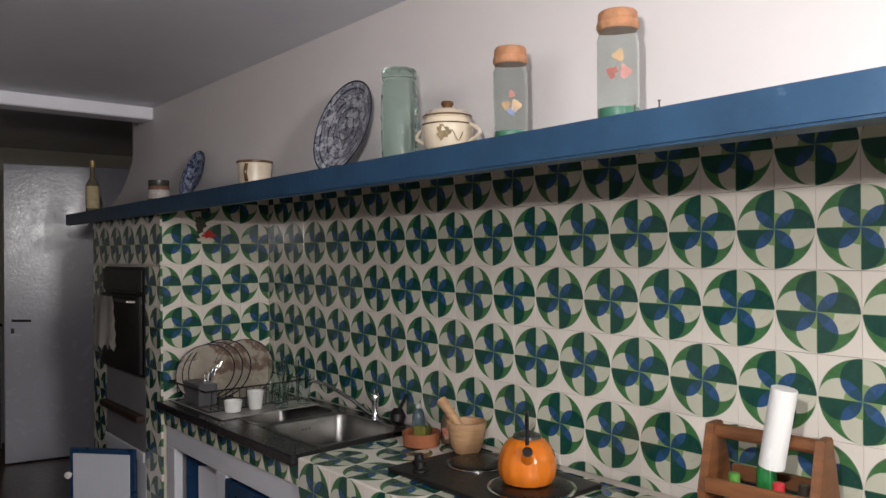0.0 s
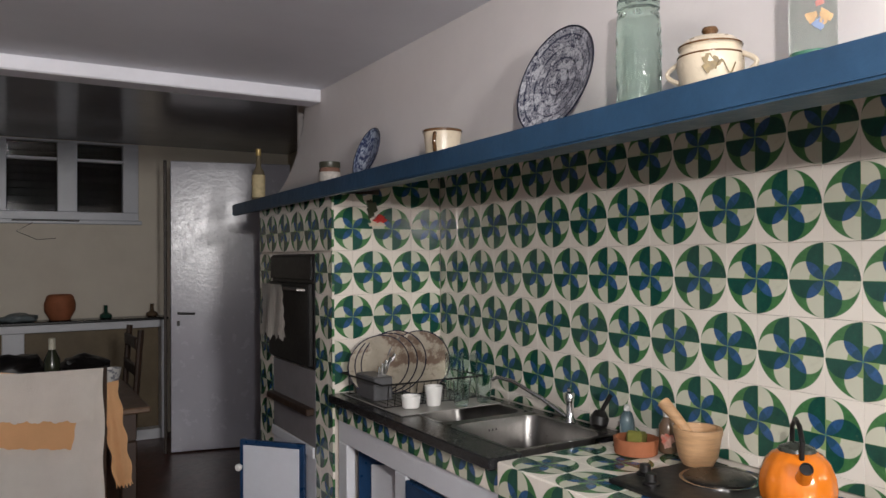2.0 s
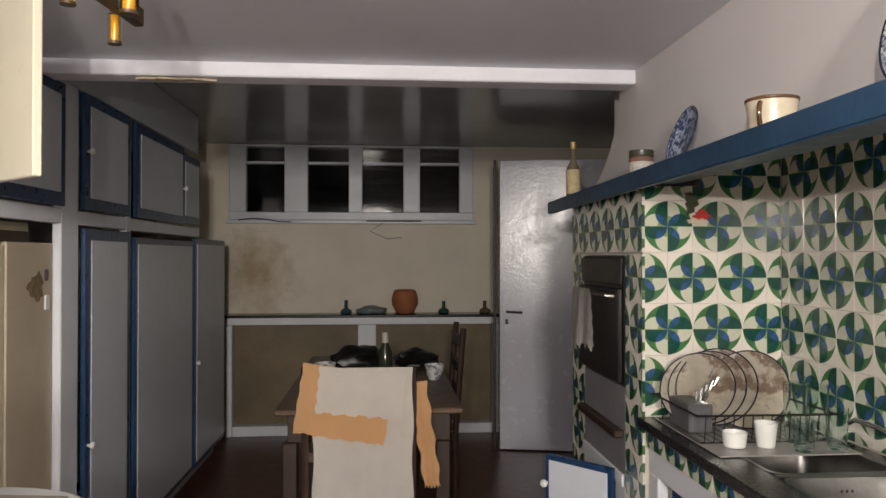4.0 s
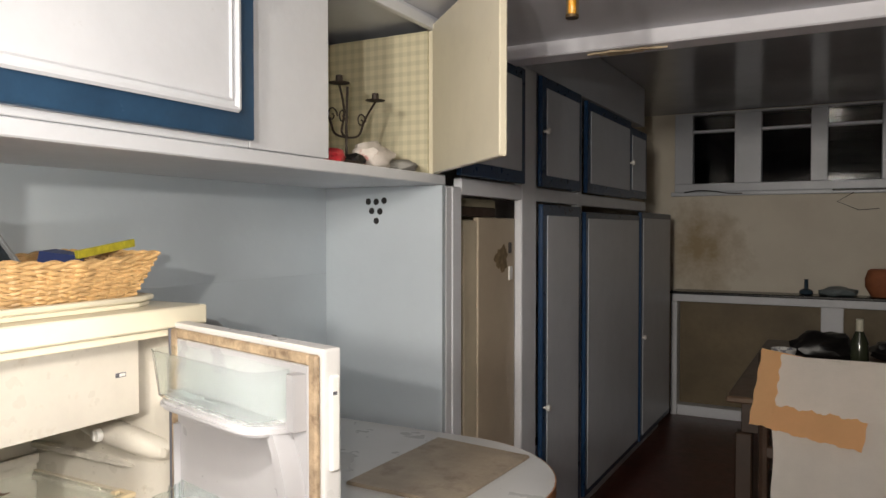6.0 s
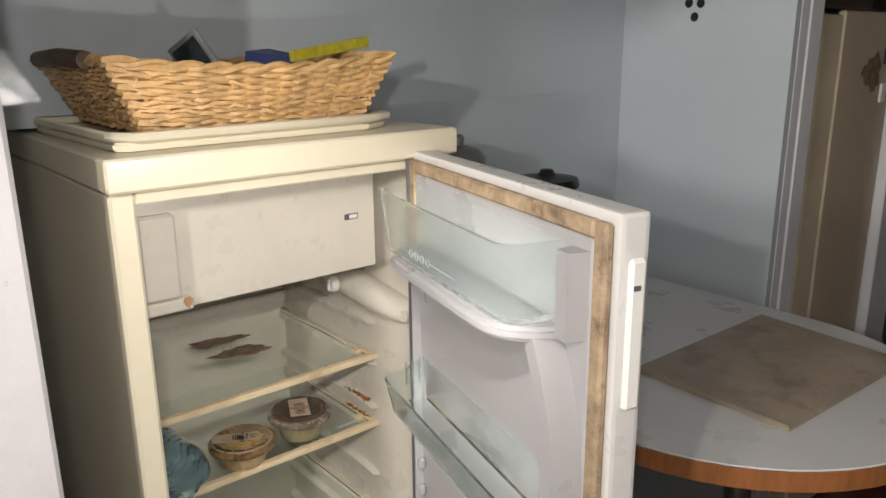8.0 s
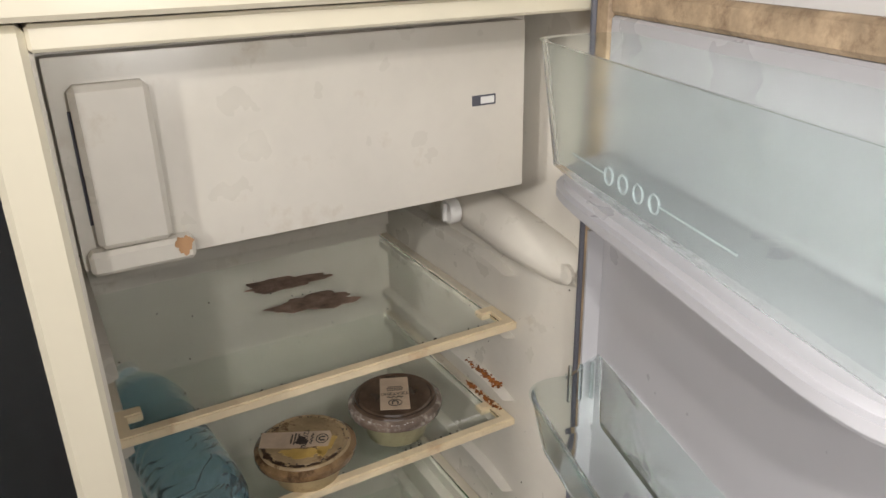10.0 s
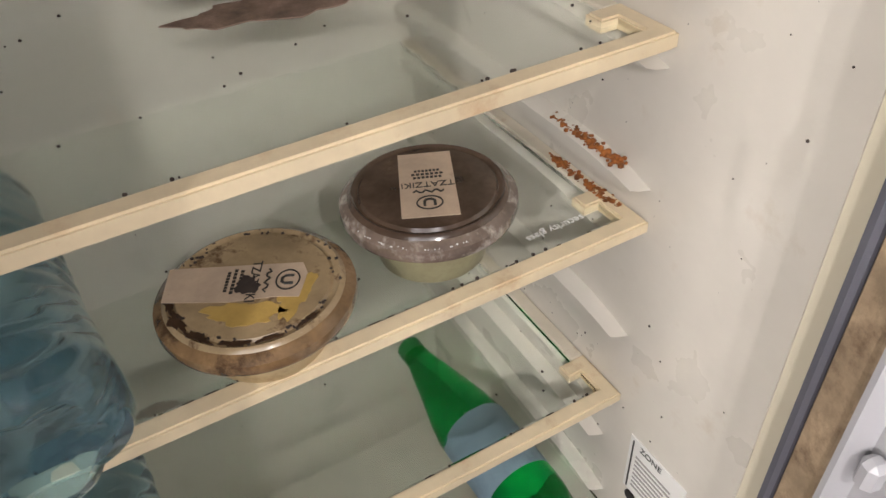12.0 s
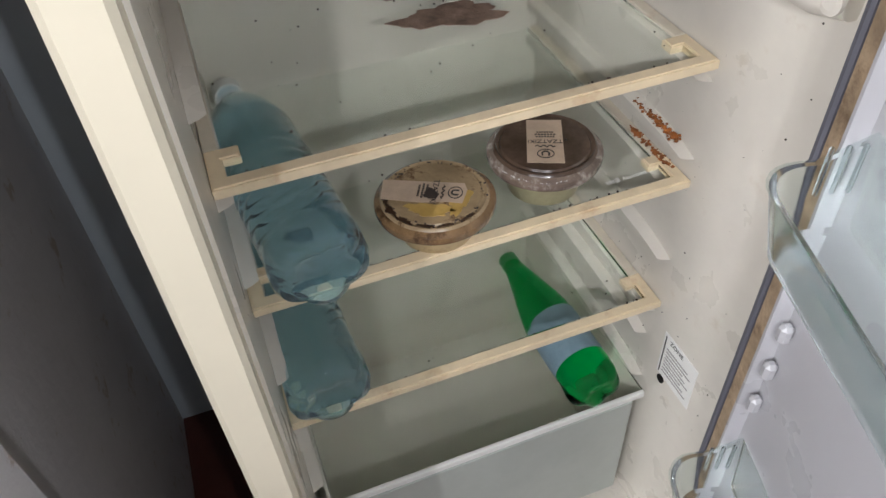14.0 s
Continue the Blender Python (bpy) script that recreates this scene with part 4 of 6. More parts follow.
tube_into(wire, [(0.13, -0.0790, 1.076), (0.175, -0.0790, 1.076)], 0.0007, 5)
tube_into(wire, [(0.236, -0.0790, 1.076), (0.30, -0.0790, 1.076)], 0.0007, 5)
part("moulded_pattern", wire, surf("grey_print2", (0.3, 0.36, 0.36), 0.5), cover)
part("handle_plate", box(0.4843, 0.492, 0.006, 0.026, 0.985, 1.135, 0.004), PLASTICWHITE, fdoor, "white plastic handle plate")
part("handle_screws", box(0.4921, 0.4926, 0.010, 0.018, 1.105, 1.110), GREYSEAL, fdoor)

# ---- food and bottles in the fridge ----
FX, FYY = -0.665, 1.603


def pot_of_dip(at, label, lid_mat, food_mat, label_turn, torn):
    pot = empty_thing("dip_pot", label, "food container", group="food pots in the fridge", at=at)
    part("tub", lathe([(0.030, 0.0), (0.034, 0.002), (0.042, 0.030), (0.046, 0.036)], 48), food_mat, pot, smooth=True)
    lid = part("lid", lathe([(0.0465, 0.030), (0.0515, 0.031), (0.053, 0.034), (0.0525, 0.038), (0.0495, 0.0405), (0.0480, 0.0435), (0.0462, 0.0445), (0.0445, 0.0432), (0.0425, 0.0430), (0.0410, 0.0446), (0.030, 0.045), (0.010, 0.045)], 56), lid_mat, pot, smooth=True)
    part("rim", lathe([(0.0490, 0.0305), (0.0535, 0.0315), (0.0545, 0.0345), (0.0540, 0.0385), (0.0500, 0.0415), (0.0478, 0.0425)], 56, cap=False), surf("crusted_rim" + ("2" if torn else ""), (0.27, 0.165, 0.08) if torn else (0.20, 0.15, 0.12), 0.18, vary=0.5, scale=45, dirt=(0.045, 0.022, 0.012) if torn else (0.45, 0.40, 0.35), dirt_scale=38 if torn else 60, dirt_lo=0.5, dirt_hi=0.62, coat=0.7), pot, smooth=True)
    turn = Matrix.Rotation(radians(label_turn), 4, "Z")
    lab = part("paper_label", prism([(-0.0165, -0.034), (0.0165, -0.034), (0.017, 0.031), (-0.0165, 0.032)] if not torn else [(-0.013, -0.048), (0.013, -0.046), (0.015, -0.01), (0.0125, 0.012), (0.0135, 0.026), (-0.005, 0.0285), (-0.0135, 0.025)], 0.0452, 0.0456), PAPER, pot, "kraft paper label", m=turn)
    flat_text("TZATZIKI", 0.0075, Matrix.Translation((0, 0.000, 0.0457)), INK, lab)
    ln = bmesh.new()
    for k, (w0, z0) in enumerate(((0.009, -0.0070), (0.010, -0.0105), (0.008, -0.0140))):
        for q in range(7):
            x_ = -w0 + 2 * w0 * q / 7
            box_into(ln, x_, x_ + w0 * 0.2, z0 - 0.0009, z0 + 0.0009, 0.0456, 0.0459)
    part("print_lines", ln, INK, lab)
    sw = tube([(-0.009 + 0.0018 * i, 0.0075 + 0.0014 * math.sin(i * 1.9), 0.0458) for i in range(11)], 0.0006, 5)
    part("script_line", sw, INK, lab)
    part("emblem_ring", tube([(0.0075 * math.cos(a), 0.0185 + 0.0062 * math.sin(a), 0.0457) for a in [i * math.pi / 12 for i in range(24)]], 0.0005, 5, closed=True), INK, lab)
    part("emblem", tube([(-0.003, 0.0215, 0.0457), (-0.003, 0.017, 0.0457), (-0.0015, 0.0155, 0.0457), (0.0015, 0.0155, 0.0457), (0.003, 0.017, 0.0457), (0.003, 0.0215, 0.0457)], 0.0009, 5), INK, lab)
    return pot


LIDTAN = surf("tan_mouldy_film", (0.40, 0.29, 0.165), 0.22, vary=0.35, scale=26, dirt=(0.10, 0.05, 0.025), dirt_scale=55, dirt_lo=0.55, dirt_hi=0.64, coat=0.6)
LIDBROWN = surf("brown_mouldy_film", (0.10, 0.065, 0.045), 0.2, vary=0.5, scale=30, dirt=(0.28, 0.22, 0.17), dirt_scale=26, dirt_lo=0.6, dirt_hi=0.78, coat=0.6)
DIPTAN = surf("old_dip_cream", (0.50, 0.38, 0.20), 0.4, vary=0.2, scale=30, dirt=(0.2, 0.1, 0.04), dirt_scale=40)
DIPGREEN = surf("old_dip_green", (0.32, 0.30, 0.18), 0.4, vary=0.35, scale=30)
pot1 = pot_of_dip(Matrix.Translation((-0.847, 1.813, SHZ[1] + 0.0021)) @ Matrix.Diagonal((1, 1, 0.98, 1)), "stained tan tzatziki pot on the middle glass shelf", LIDTAN, DIPTAN, -28, True)
pot2 = pot_of_dip(Matrix.Translation((-0.866, 1.929, SHZ[1] + 0.0021)) @ Matrix.Diagonal((1, 1, 1.12, 1)), "dark brown mouldy tzatziki pot on the middle glass shelf", LIDBROWN, DIPGREEN, -114, False)
YEL = surf("yellow_mould", (0.55, 0.36, 0.10), 0.35, vary=0.3, scale=30, coat=0.5)
part("mould_patch", blotch(0.018, 0.008, 21, 0.0003, m=Matrix.Translation((0.020, 0.016, 0.0451)) @ Matrix.Rotation(radians(-40), 4, "Z")), YEL, pot1)
part("mould_patch", blotch(0.020, 0.008, 22, 0.0003, m=Matrix.Translation((0.020, -0.012, 0.0451)) @ Matrix.Rotation(radians(60), 4, "Z")), YEL, pot1)
part("mould_patch", blotch(0.007, 0.006, 23, 0.0004, m=Matrix.Translation((0.002, -0.004, 0.0461))), MOULD, pot1)
sk = bmesh.new()
r4 = random.Random(9)
for k in range(60):
    a = 2 * math.pi * r4.random()
    rr_ = 0.0405 + 0.005 * r4.random()
    box_into(sk, rr_ * math.cos(a), rr_ * math.cos(a) + 0.0008 + 0.001 * r4.random(), rr_ * math.sin(a), rr_ * math.sin(a) + 0.0008 + 0.001 * r4.random(), 0.0448, 0.0454)
for k, (a, rx, ry) in enumerate(((258, 0.010, 0.0028), (280, 0.009, 0.0034), (303, 0.010, 0.0022), (330, 0.009, 0.0018), (352, 0.008, 0.0014), (20, 0.008, 0.0014))):
    part("brown_crust", blotch(rx * 0.8, ry, 90 + k, 0.0006, 50, 0.45, m=Matrix.Rotation(radians(a), 4, "Z") @ Matrix.Translation((0.0438, 0, 0.0446)) @ Matrix.Rotation(radians(90), 4, "Z")), surf("dark_crust", (0.055, 0.028, 0.014), 0.35, vary=0.5, scale=60, coat=0.4), pot1)
part("mould_specks", sk, MOULD, pot1)["kind"] = "stuff"
ws = bmesh.new()
for k in range(90):
    blob = bmesh.ops.create_icosphere(ws, subdivisions=1, radius=0.0002 + 0.0009 * r4.random() ** 2)
    bmesh.ops.translate(ws, verts=blob["verts"], vec=(r4.uniform(-0.30, -0.04), 0.4574, r4.uniform(0.35, 0.95)))
part("dirt_specks", ws, MOULD, fridge)["kind"] = "stuff"
sg = bmesh.new()
for k in range(60):
    blob = bmesh.ops.create_icosphere(sg, subdivisions=1, radius=0.0004 + 0.0008 * r4.random())
    bmesh.ops.translate(sg, verts=blob["verts"], vec=(r4.uniform(-0.47, -0.165), r4.uniform(0.05, 0.44), SHZ[k % 2] + 0.0021))
part("dirt_specks", sg, MOULD, fridge)["kind"] = "stuff"
wb = bmesh.new()
r3 = random.Random(5)
for k in range(110):
    a = radians(-80 + 80 * r3.random())
    blob = bmesh.ops.create_icosphere(wb, subdivisions=1, radius=0.0003 + 0.0009 * r3.random() * 0.3)
    bmesh.ops.translate(wb, verts=blob["verts"], vec=(0.0525 * math.cos(a), 0.0525 * math.sin(a), 0.0355 + 0.005 * r3.random()))
part("white_crust", wb, PLASTICWHITE, pot2)["kind"] = "stuff"


def bottle(name, label, prof, at, material, ribs=0.0, cap=None, cat="bottle", belly=None, waves=0, petals=0.10):
    b = empty_thing(name, label, cat, at=at)
    wob = (lambda a, z: 1 + ribs * noise.noise(Vector((1.6 * math.cos(a), 1.6 * math.sin(a), z * waves))) + petals * abs(math.sin(2.5 * a)) * max(0.0, 1 - z / 0.034) - petals * 0.6 * max(0.0, 1 - z / 0.034)) if ribs else None
    body = part("body", lathe(prof, 60, wob, cap=True), material, b, smooth=True)
    body.visible_shadow = False
    if cap:
        part("cap", lathe(cap[0], 20), cap[1], b, smooth=True)
    if belly:
        part("label", lathe(belly[0], 40, cap=False), belly[1], b, smooth=True)
    return b


def big_bottle():
    """Profile of a ribbed bottle: smooth foot, a waist of rings, a long shoulder."""
    prof = [(0.016, 0.007), (0.028, 0.0), (0.037, 0.004), (0.0415, 0.013), (0.0430, 0.026), (0.0432, 0.034)]
    for k in range(57):
        z = 0.036 + 0.003 * k
        deep = 0.0005 if z < 0.09 or z > 0.15 else 0.0018
        prof.append((0.0425 - deep * (0.5 - 0.5 * math.cos(2 * math.pi * (z - 0.036) / 0.0168)) ** 1.5, z))
    return prof + [(0.0415, 0.212), (0.038, 0.228), (0.031, 0.248), (0.022, 0.268), (0.0150, 0.282), (0.0135, 0.290), (0.0135, 0.297)]


BIG = big_bottle()
LAY = Matrix.Rotation(radians(-90), 4, "Y")
CAPB = ([(0.0155, 0.296), (0.0155, 0.312), (0.010, 0.313)], PLASTICWHITE)
bottle("water_bottle", "crumpled clear blue plastic water bottle lying on the middle shelf", BIG, Matrix.Translation((-0.788, 1.700, SHZ[1] + 0.0465)) @ Matrix.Rotation(radians(6), 4, "Z") @ LAY @ Matrix.Scale(0.97, 4), BOTTLEBLUE, 0.035, CAPB, waves=14, petals=0.2)
bottle("water_bottle", "crumpled clear blue plastic water bottle lying on the lowest shelf", BIG, Matrix.Translation((-0.797, 1.682, SHZ[2] + 0.0465)) @ Matrix.Rotation(radians(3), 4, "Z") @ LAY @ Matrix.Scale(0.97, 4), BOTTLEBLUE, 0.06, CAPB, waves=20, petals=0.2)
SMALL = [(0.006, 0.005), (0.014, 0.001), (0.020, 0.0), (0.026, 0.002), (0.0305, 0.007), (0.033, 0.013), (0.034, 0.020), (0.0342, 0.027), (0.0342, 0.034), (0.034, 0.042), (0.034, 0.13), (0.031, 0.150), (0.022, 0.190), (0.014, 0.225), (0.0125, 0.24)]
bottle("green_bottle", "green plastic bottle with a pale blue label on the crisper", SMALL, Matrix.Translation((-0.798, 1.988, 0.376)) @ Matrix.Rotation(radians(2), 4, "Z") @ LAY, BOTTLEGREEN, 0.05,
       ([(0.0135, 0.236), (0.0135, 0.25)], surf("green_cap", (0.02, 0.2, 0.05), 0.4)), belly=([(0.0348, 0.045), (0.0350, 0.05), (0.0350, 0.115), (0.0348, 0.12)], surf("pale_blue_label", (0.22, 0.32, 0.38), 0.5, vary=0.2, scale=30)), waves=20, petals=0.28)

# ---- basket on the fridge ----
LIDZ = 1.205
trayt = empty_thing("serving_tray", "cream serving tray with a rim on top of the fridge", "tray")
part("tray_base", prism([(-1.01, 1.615), (-0.70, 1.625), (-0.69, 1.64), (-0.705, 1.985), (-0.73, 2.03), (-1.01, 2.05)], LIDZ + 0.001, LIDZ + 0.012, bevel=0.003), CREAM, trayt)
part("tray_rim", tube([(-1.01, 1.615, LIDZ + 0.018), (-0.71, 1.625, LIDZ + 0.018), (-0.685, 1.645, LIDZ + 0.018), (-0.70, 1.985, LIDZ + 0.018), (-0.73, 2.035, LIDZ + 0.018), (-1.01, 2.055, LIDZ + 0.018)], 0.006, 8, closed=True), CREAM, trayt, smooth=True)


def woven_basket(at, w0, w1, d0, d1, h, rows=15):
    """w: length along y, d: depth along x, at the foot (0) and the rim (1)."""
    bk = empty_thing("wicker_basket", "honey coloured wicker basket full of odds on the fridge", "basket", at=at)
    r5 = random.Random(2)

    def at_height(u, s):
        """A point at fraction s round the rectangle, at height fraction u."""
        w, d = w0 + (w1 - w0) * u, d0 + (d1 - d0) * u
        q = s * 4
        k, f = int(q) % 4, q - int(q)
        c = [(d / 2, -w / 2), (d / 2, w / 2), (-d / 2, w / 2), (-d / 2, -w / 2)]
        a, b = c[k], c[(k + 1) % 4]
        x, y = a[0] + (b[0] - a[0]) * f, a[1] + (b[1] - a[1]) * f
        sag = 0.012 * u * (1 - 4 * (f - 0.5) ** 2) * (1 if k in (0, 2) else 0)
        return Vector((x, y, u * h - sag))
    weave = bmesh.new()
    n = 128
    for r in range(rows):
        u = (r + 0.5) / rows
        pts = []
        for i in range(n):
            p = at_height(u, i / n)
            nrm = Vector((p.x, p.y, 0)).normalized()
            pts.append(p + nrm * 0.0030 * (1 if (i // 2 + r) % 2 else -1) + Vector((0, 0, r5.uniform(-0.0022, 0.0022))))
        tube_into(weave, pts, 0.0033 + 0.0008 * r5.random(), 5, closed=True)
    part("weave", weave, WICKER, bk, smooth=True)
    stakes = bmesh.new()
    for i in range(0, 64):
        tube_into(stakes, [at_height(0, i / 64), at_height(1, i / 64)], 0.0022, 5)
    part("stake", stakes, WICKER, bk)["kind"] = "stuff"
    rim = bmesh.new()
    for k in range(2):
        pts = []
        for i in range(160):
            p = at_height(1, i / 160)
            nrm = Vector((p.x, p.y, 0)).normalized()
            a = i * 0.8 + math.pi * k
            pts.append(p + nrm * 0.004 * math.cos(a) + Vector((0, 0, 0.004 * math.sin(a) + 0.002)))
        tube_into(rim, pts, 0.0042, 6, closed=True)
    part("rim", rim, WICKER, bk, smooth=True)
    part("base", box(-d0 / 2, d0 / 2, -w0 / 2, w0 / 2, -0.002, 0.004), WICKER, bk)
    hd = tube([(-d1 / 2 + 0.02, -w1 / 2 - 0.002, h + 0.002), (0.0, -w1 / 2 - 0.010, h + 0.006), (d1 / 2 - 0.06, -w1 / 2 - 0.004, h + 0.002)], 0.011, 10)
    part("handle", hd, surf("dark_wrapped_wood", (0.12, 0.075, 0.045), 0.6, vary=0.4, scale=30), bk, "dark wooden handle bar", smooth=True)
    return bk


woven_basket(Matrix.Translation((-0.855, 1.825, LIDZ + 0.020)), 0.31, 0.395, 0.27, 0.315, 0.082)
frame_ = empty_thing("picture_frame", "small dark picture frame leaning in the basket", "picture frame", at=pose(-0.86, 1.80, LIDZ + 0.10, 20, -25, 15))
part("frame", box(-0.035, 0.035, -0.004, 0.004, -0.03, 0.035, 0.001), surf("grey_frame_paint", (0.22, 0.23, 0.24), 0.5), frame_)
part("picture", box(-0.028, 0.028, -0.0055, -0.0042, -0.024, 0.028), surf("dark_picture", (0.03, 0.04, 0.05), 0.3, vary=0.4, scale=60), frame_)
tagged(part("blue_packet", prism([(-0.03, -0.02), (0.045, -0.012), (0.052, 0.01), (0.0, 0.022)], 0, 0.035, m=pose(-0.83, 1.89, LIDZ + 0.078, 12, 10, 60)), surf("blue_card", (0.03, 0.05, 0.16), 0.4)), "small blue card packet in the wicker basket", "packet")
tagged(part("folded_rule", box(-0.005, 0.005, -0.075, 0.075, -0.008, 0.008, 0.001, m=pose(-0.80, 1.985, LIDZ + 0.115, 8, 0, 8)), surf("yellow_rule", (0.62, 0.55, 0.05), 0.4, vary=0.3, scale=60)), "yellow folding rule sticking out of the basket", "ruler")
pan = empty_thing("stock_pot", "tall dark cooking pot with a flat lid on the laminate table", "pot", at=Matrix.Translation((-0.84, 2.52, 0.7455)))
part("pot_body", lathe([(0.058, 0.0), (0.062, 0.004), (0.062, 0.29), (0.064, 0.294)], 36), surf("grey_pot", (0.16, 0.17, 0.18), 0.35, metal=0.4), pan, smooth=True)
part("lid", lathe([(0.067, 0.2945), (0.068, 0.300), (0.064, 0.312), (0.020, 0.318), (0.012, 0.330), (0.006, 0.331)], 36), BLACK, pan, smooth=True)
canister = empty_thing("canister", "grey metal canister with a lid on the laminate table", "canister", at=Matrix.Translation((-0.87, 2.30, 0.7455)) @ Matrix.Diagonal((0.9, 0.9, 1.15, 1)))
part("body", lathe([(0.055, 0), (0.057, 0.003), (0.057, 0.30), (0.054, 0.31)], 32), surf("cream_tin", (0.40, 0.38, 0.34), 0.4), canister, smooth=True)
part("lid", lathe([(0.060, 0.31), (0.060, 0.325), (0.045, 0.338), (0.014, 0.345), (0.014, 0.358), (0.008, 0.362)], 32), surf("grey_lid", (0.28, 0.28, 0.28), 0.35, metal=0.5), canister, smooth=True)

# ---- candlestick cupboard ----
m_, t_, b_ = nt("checked_shelf_paper")
tc_ = t_.nodes.new("ShaderNodeTexCoord")
sp_ = t_.nodes.new("ShaderNodeSeparateXYZ")
t_.links.new(tc_.outputs["Object"], sp_.inputs[0])
gx = math_(t_, "GREATER_THAN", math_(t_, "SINE", math_(t_, "MULTIPLY", math_(t_, "ADD", sp_.outputs[0], sp_.outputs[1]), 210.0)), 0.1)
gz = math_(t_, "GREATER_THAN", math_(t_, "SINE", math_(t_, "MULTIPLY", sp_.outputs[2], 210.0)), 0.1)
cc_ = mixc(t_, math_(t_, "MULTIPLY", math_(t_, "ADD", gx, gz), 0.38), (0.66, 0.60, 0.43), (0.47, 0.44, 0.30))
t_.links.new(cc_, b_.inputs["Base Color"])
b_.inputs["Roughness"].default_value = 0.6
part("paper_back", box(-0.98, -0.97, 2.425, 2.959, 1.527, 1.954), m_, cup, "checked paper lining")
part("paper_side", box(-0.969, LX - 0.025, 2.951, 2.9595, 1.527, 1.954), m_, cup)
cnd = empty_thing("candelabrum", "dark wrought iron candelabrum with scrolls and drip cups", "candlestick", at=Matrix.Translation((-0.63, 2.57, 1.5255)))
IRON = surf("dark_bronze", (0.045, 0.032, 0.025), 0.45, metal=0.5, vary=0.4, scale=40)
part("stem", tube([(0, 0, 0.0), (0, 0, 0.10), (0.004, 0, 0.20)], 0.0035), IRON, cnd)
part("foot", lathe([(0.045, 0), (0.043, 0.006), (0.012, 0.014)], 24), IRON, cnd, smooth=True)
for (dy, hz, rot) in ((-0.03, 0.200, 0), (0.135, 0.180, 0), (-0.12, 0.165, 0)):
    pts = [(0, dy * u ** 1.0 + 0.012 * math.sin(u * math.pi * 2) * (1 if dy > 0 else -1), 0.07 + (hz - 0.07) * u - 0.03 * math.sin(math.pi * u)) for u in [i / 12 for i in range(13)]]
    arm = part("arm", tube(pts, 0.003), IRON, cnd, smooth=True)
    cp = part("drip_cup", lathe([(0.004, 0), (0.026, 0.004), (0.027, 0.006), (0.010, 0.008), (0.009, 0.024), (0.007, 0.025)], 24, m=Matrix.Translation((0, dy, hz))), IRON, arm, smooth=True)
    sc = [(0, dy * 0.5 + 0.022 * (1 - u) * math.cos(u * 9), 0.12 + 0.022 * (1 - u) * math.sin(u * 9)) for u in [i / 24 for i in range(22)]]
    part("scroll", tube(sc, 0.002, 6), IRON, arm, smooth=True)


def crumpled(name, label, cat, at, sx, sy, sz, material, seed, parent=None):
    bm = bmesh.new()
    bmesh.ops.create_icosphere(bm, subdivisions=3, radius=1.0)
    for v in bm.verts:
        k = 1 + 0.35 * noise.noise(v.co * 1.7 + Vector((seed, 0, 0))) + 0.12 * noise.noise(v.co * 5 + Vector((0, seed, 0)))
        v.co = Vector((v.co.x * sx * k, v.co.y * sy * k, max(0.0, v.co.z * sz * k + sz * 0.7)))
    return tagged(part(name, bm, material, parent, smooth=True, m=at), label, cat)


crumpled("crumpled_cloth", "crumpled white cloth with red stripes in the cupboard", "cloth", Matrix.Translation((-0.635, 2.69, 1.5255)), 0.05, 0.075, 0.040, surf("striped_cloth", (0.66, 0.60, 0.55), 0.9, vary=0.25, scale=10, dirt=(0.45, 0.10, 0.08), dirt_scale=9, dirt_lo=0.6, dirt_hi=0.66), 1)
crumpled("red_candle_stub", "red wax lump in the open cupboard", "candle", Matrix.Translation((-0.62, 2.495, 1.5255)), 0.03, 0.04, 0.020, surf("red_wax", (0.42, 0.02, 0.03), 0.35), 3)
crumpled("dark_ornament", "small dark shiny ornament in the open cupboard", "ornament", Matrix.Translation((-0.615, 2.585, 1.5255)), 0.025, 0.028, 0.018, BLACK, 5)
crumpled("grey_rag", "crumpled grey rag in the open cupboard", "cloth", Matrix.Translation((-0.63, 2.83, 1.5255)), 0.05, 0.06, 0.02, surf("grey_rag_cloth", (0.30, 0.29, 0.27), 0.9), 8)



# ---- recess with a tall folded board ----
part("recess_back", box(-0.70, -0.69, 3.13, 3.63, 0.0, 1.47), surf("old_cream_paint", (0.54, 0.47, 0.33), 0.6, vary=0.15), cup)
tagged(part("wood_block", box(-0.68, -0.60, 3.135, 3.44, 1.402, 1.435, 0.004), DARKWOOD, None), "", "")
bpy.data.objects["wood_block"].parent = cup
tallb = empty_thing("folding_board", "tall beige folding board with a faded picture on it", "board")
part("board", box(-0.625, -0.605, 3.302, 3.625, 0.001, 1.40, 0.004), surf("beige_board", (0.52, 0.43, 0.32), 0.55, vary=0.12, scale=2), tallb)
part("pole", box(-0.635, -0.608, 3.20, 3.298, 0.001, 1.39, 0.004), surf("cream_pole", (0.62, 0.54, 0.40), 0.5), tallb)
part("picture", blotch(0.045, 0.055, 31, 0.001, m=Matrix.Translation((-0.6048, 3.50, 1.25)) @ Matrix.Rotation(radians(90), 4, "Y")), surf("faded_picture", (0.24, 0.17, 0.09), 0.7, vary=0.5, scale=40), tallb)
part("magnet", box(-0.6046, -0.598, 3.56, 3.58, 1.27, 1.31, 0.002), surf("dark_magnet", (0.05, 0.04, 0.04), 0.4), tallb)
part("magnet", box(-0.6046, -0.598, 3.56, 3.59, 1.17, 1.22, 0.002), PLASTICWHITE, tallb)

# ---- blue door beside the post ----
part("lower_door", box(LX - 0.02, LX + 0.004, 0.95, 1.425, 0.05, 1.50, 0.004), BLUE, cup, "blue painted flush door")

# ---- ceiling lamp ----
AMBER = surf("amber_glass", (0.55, 0.26, 0.015), 0.15, vary=0.3, scale=30, coat=0.8)
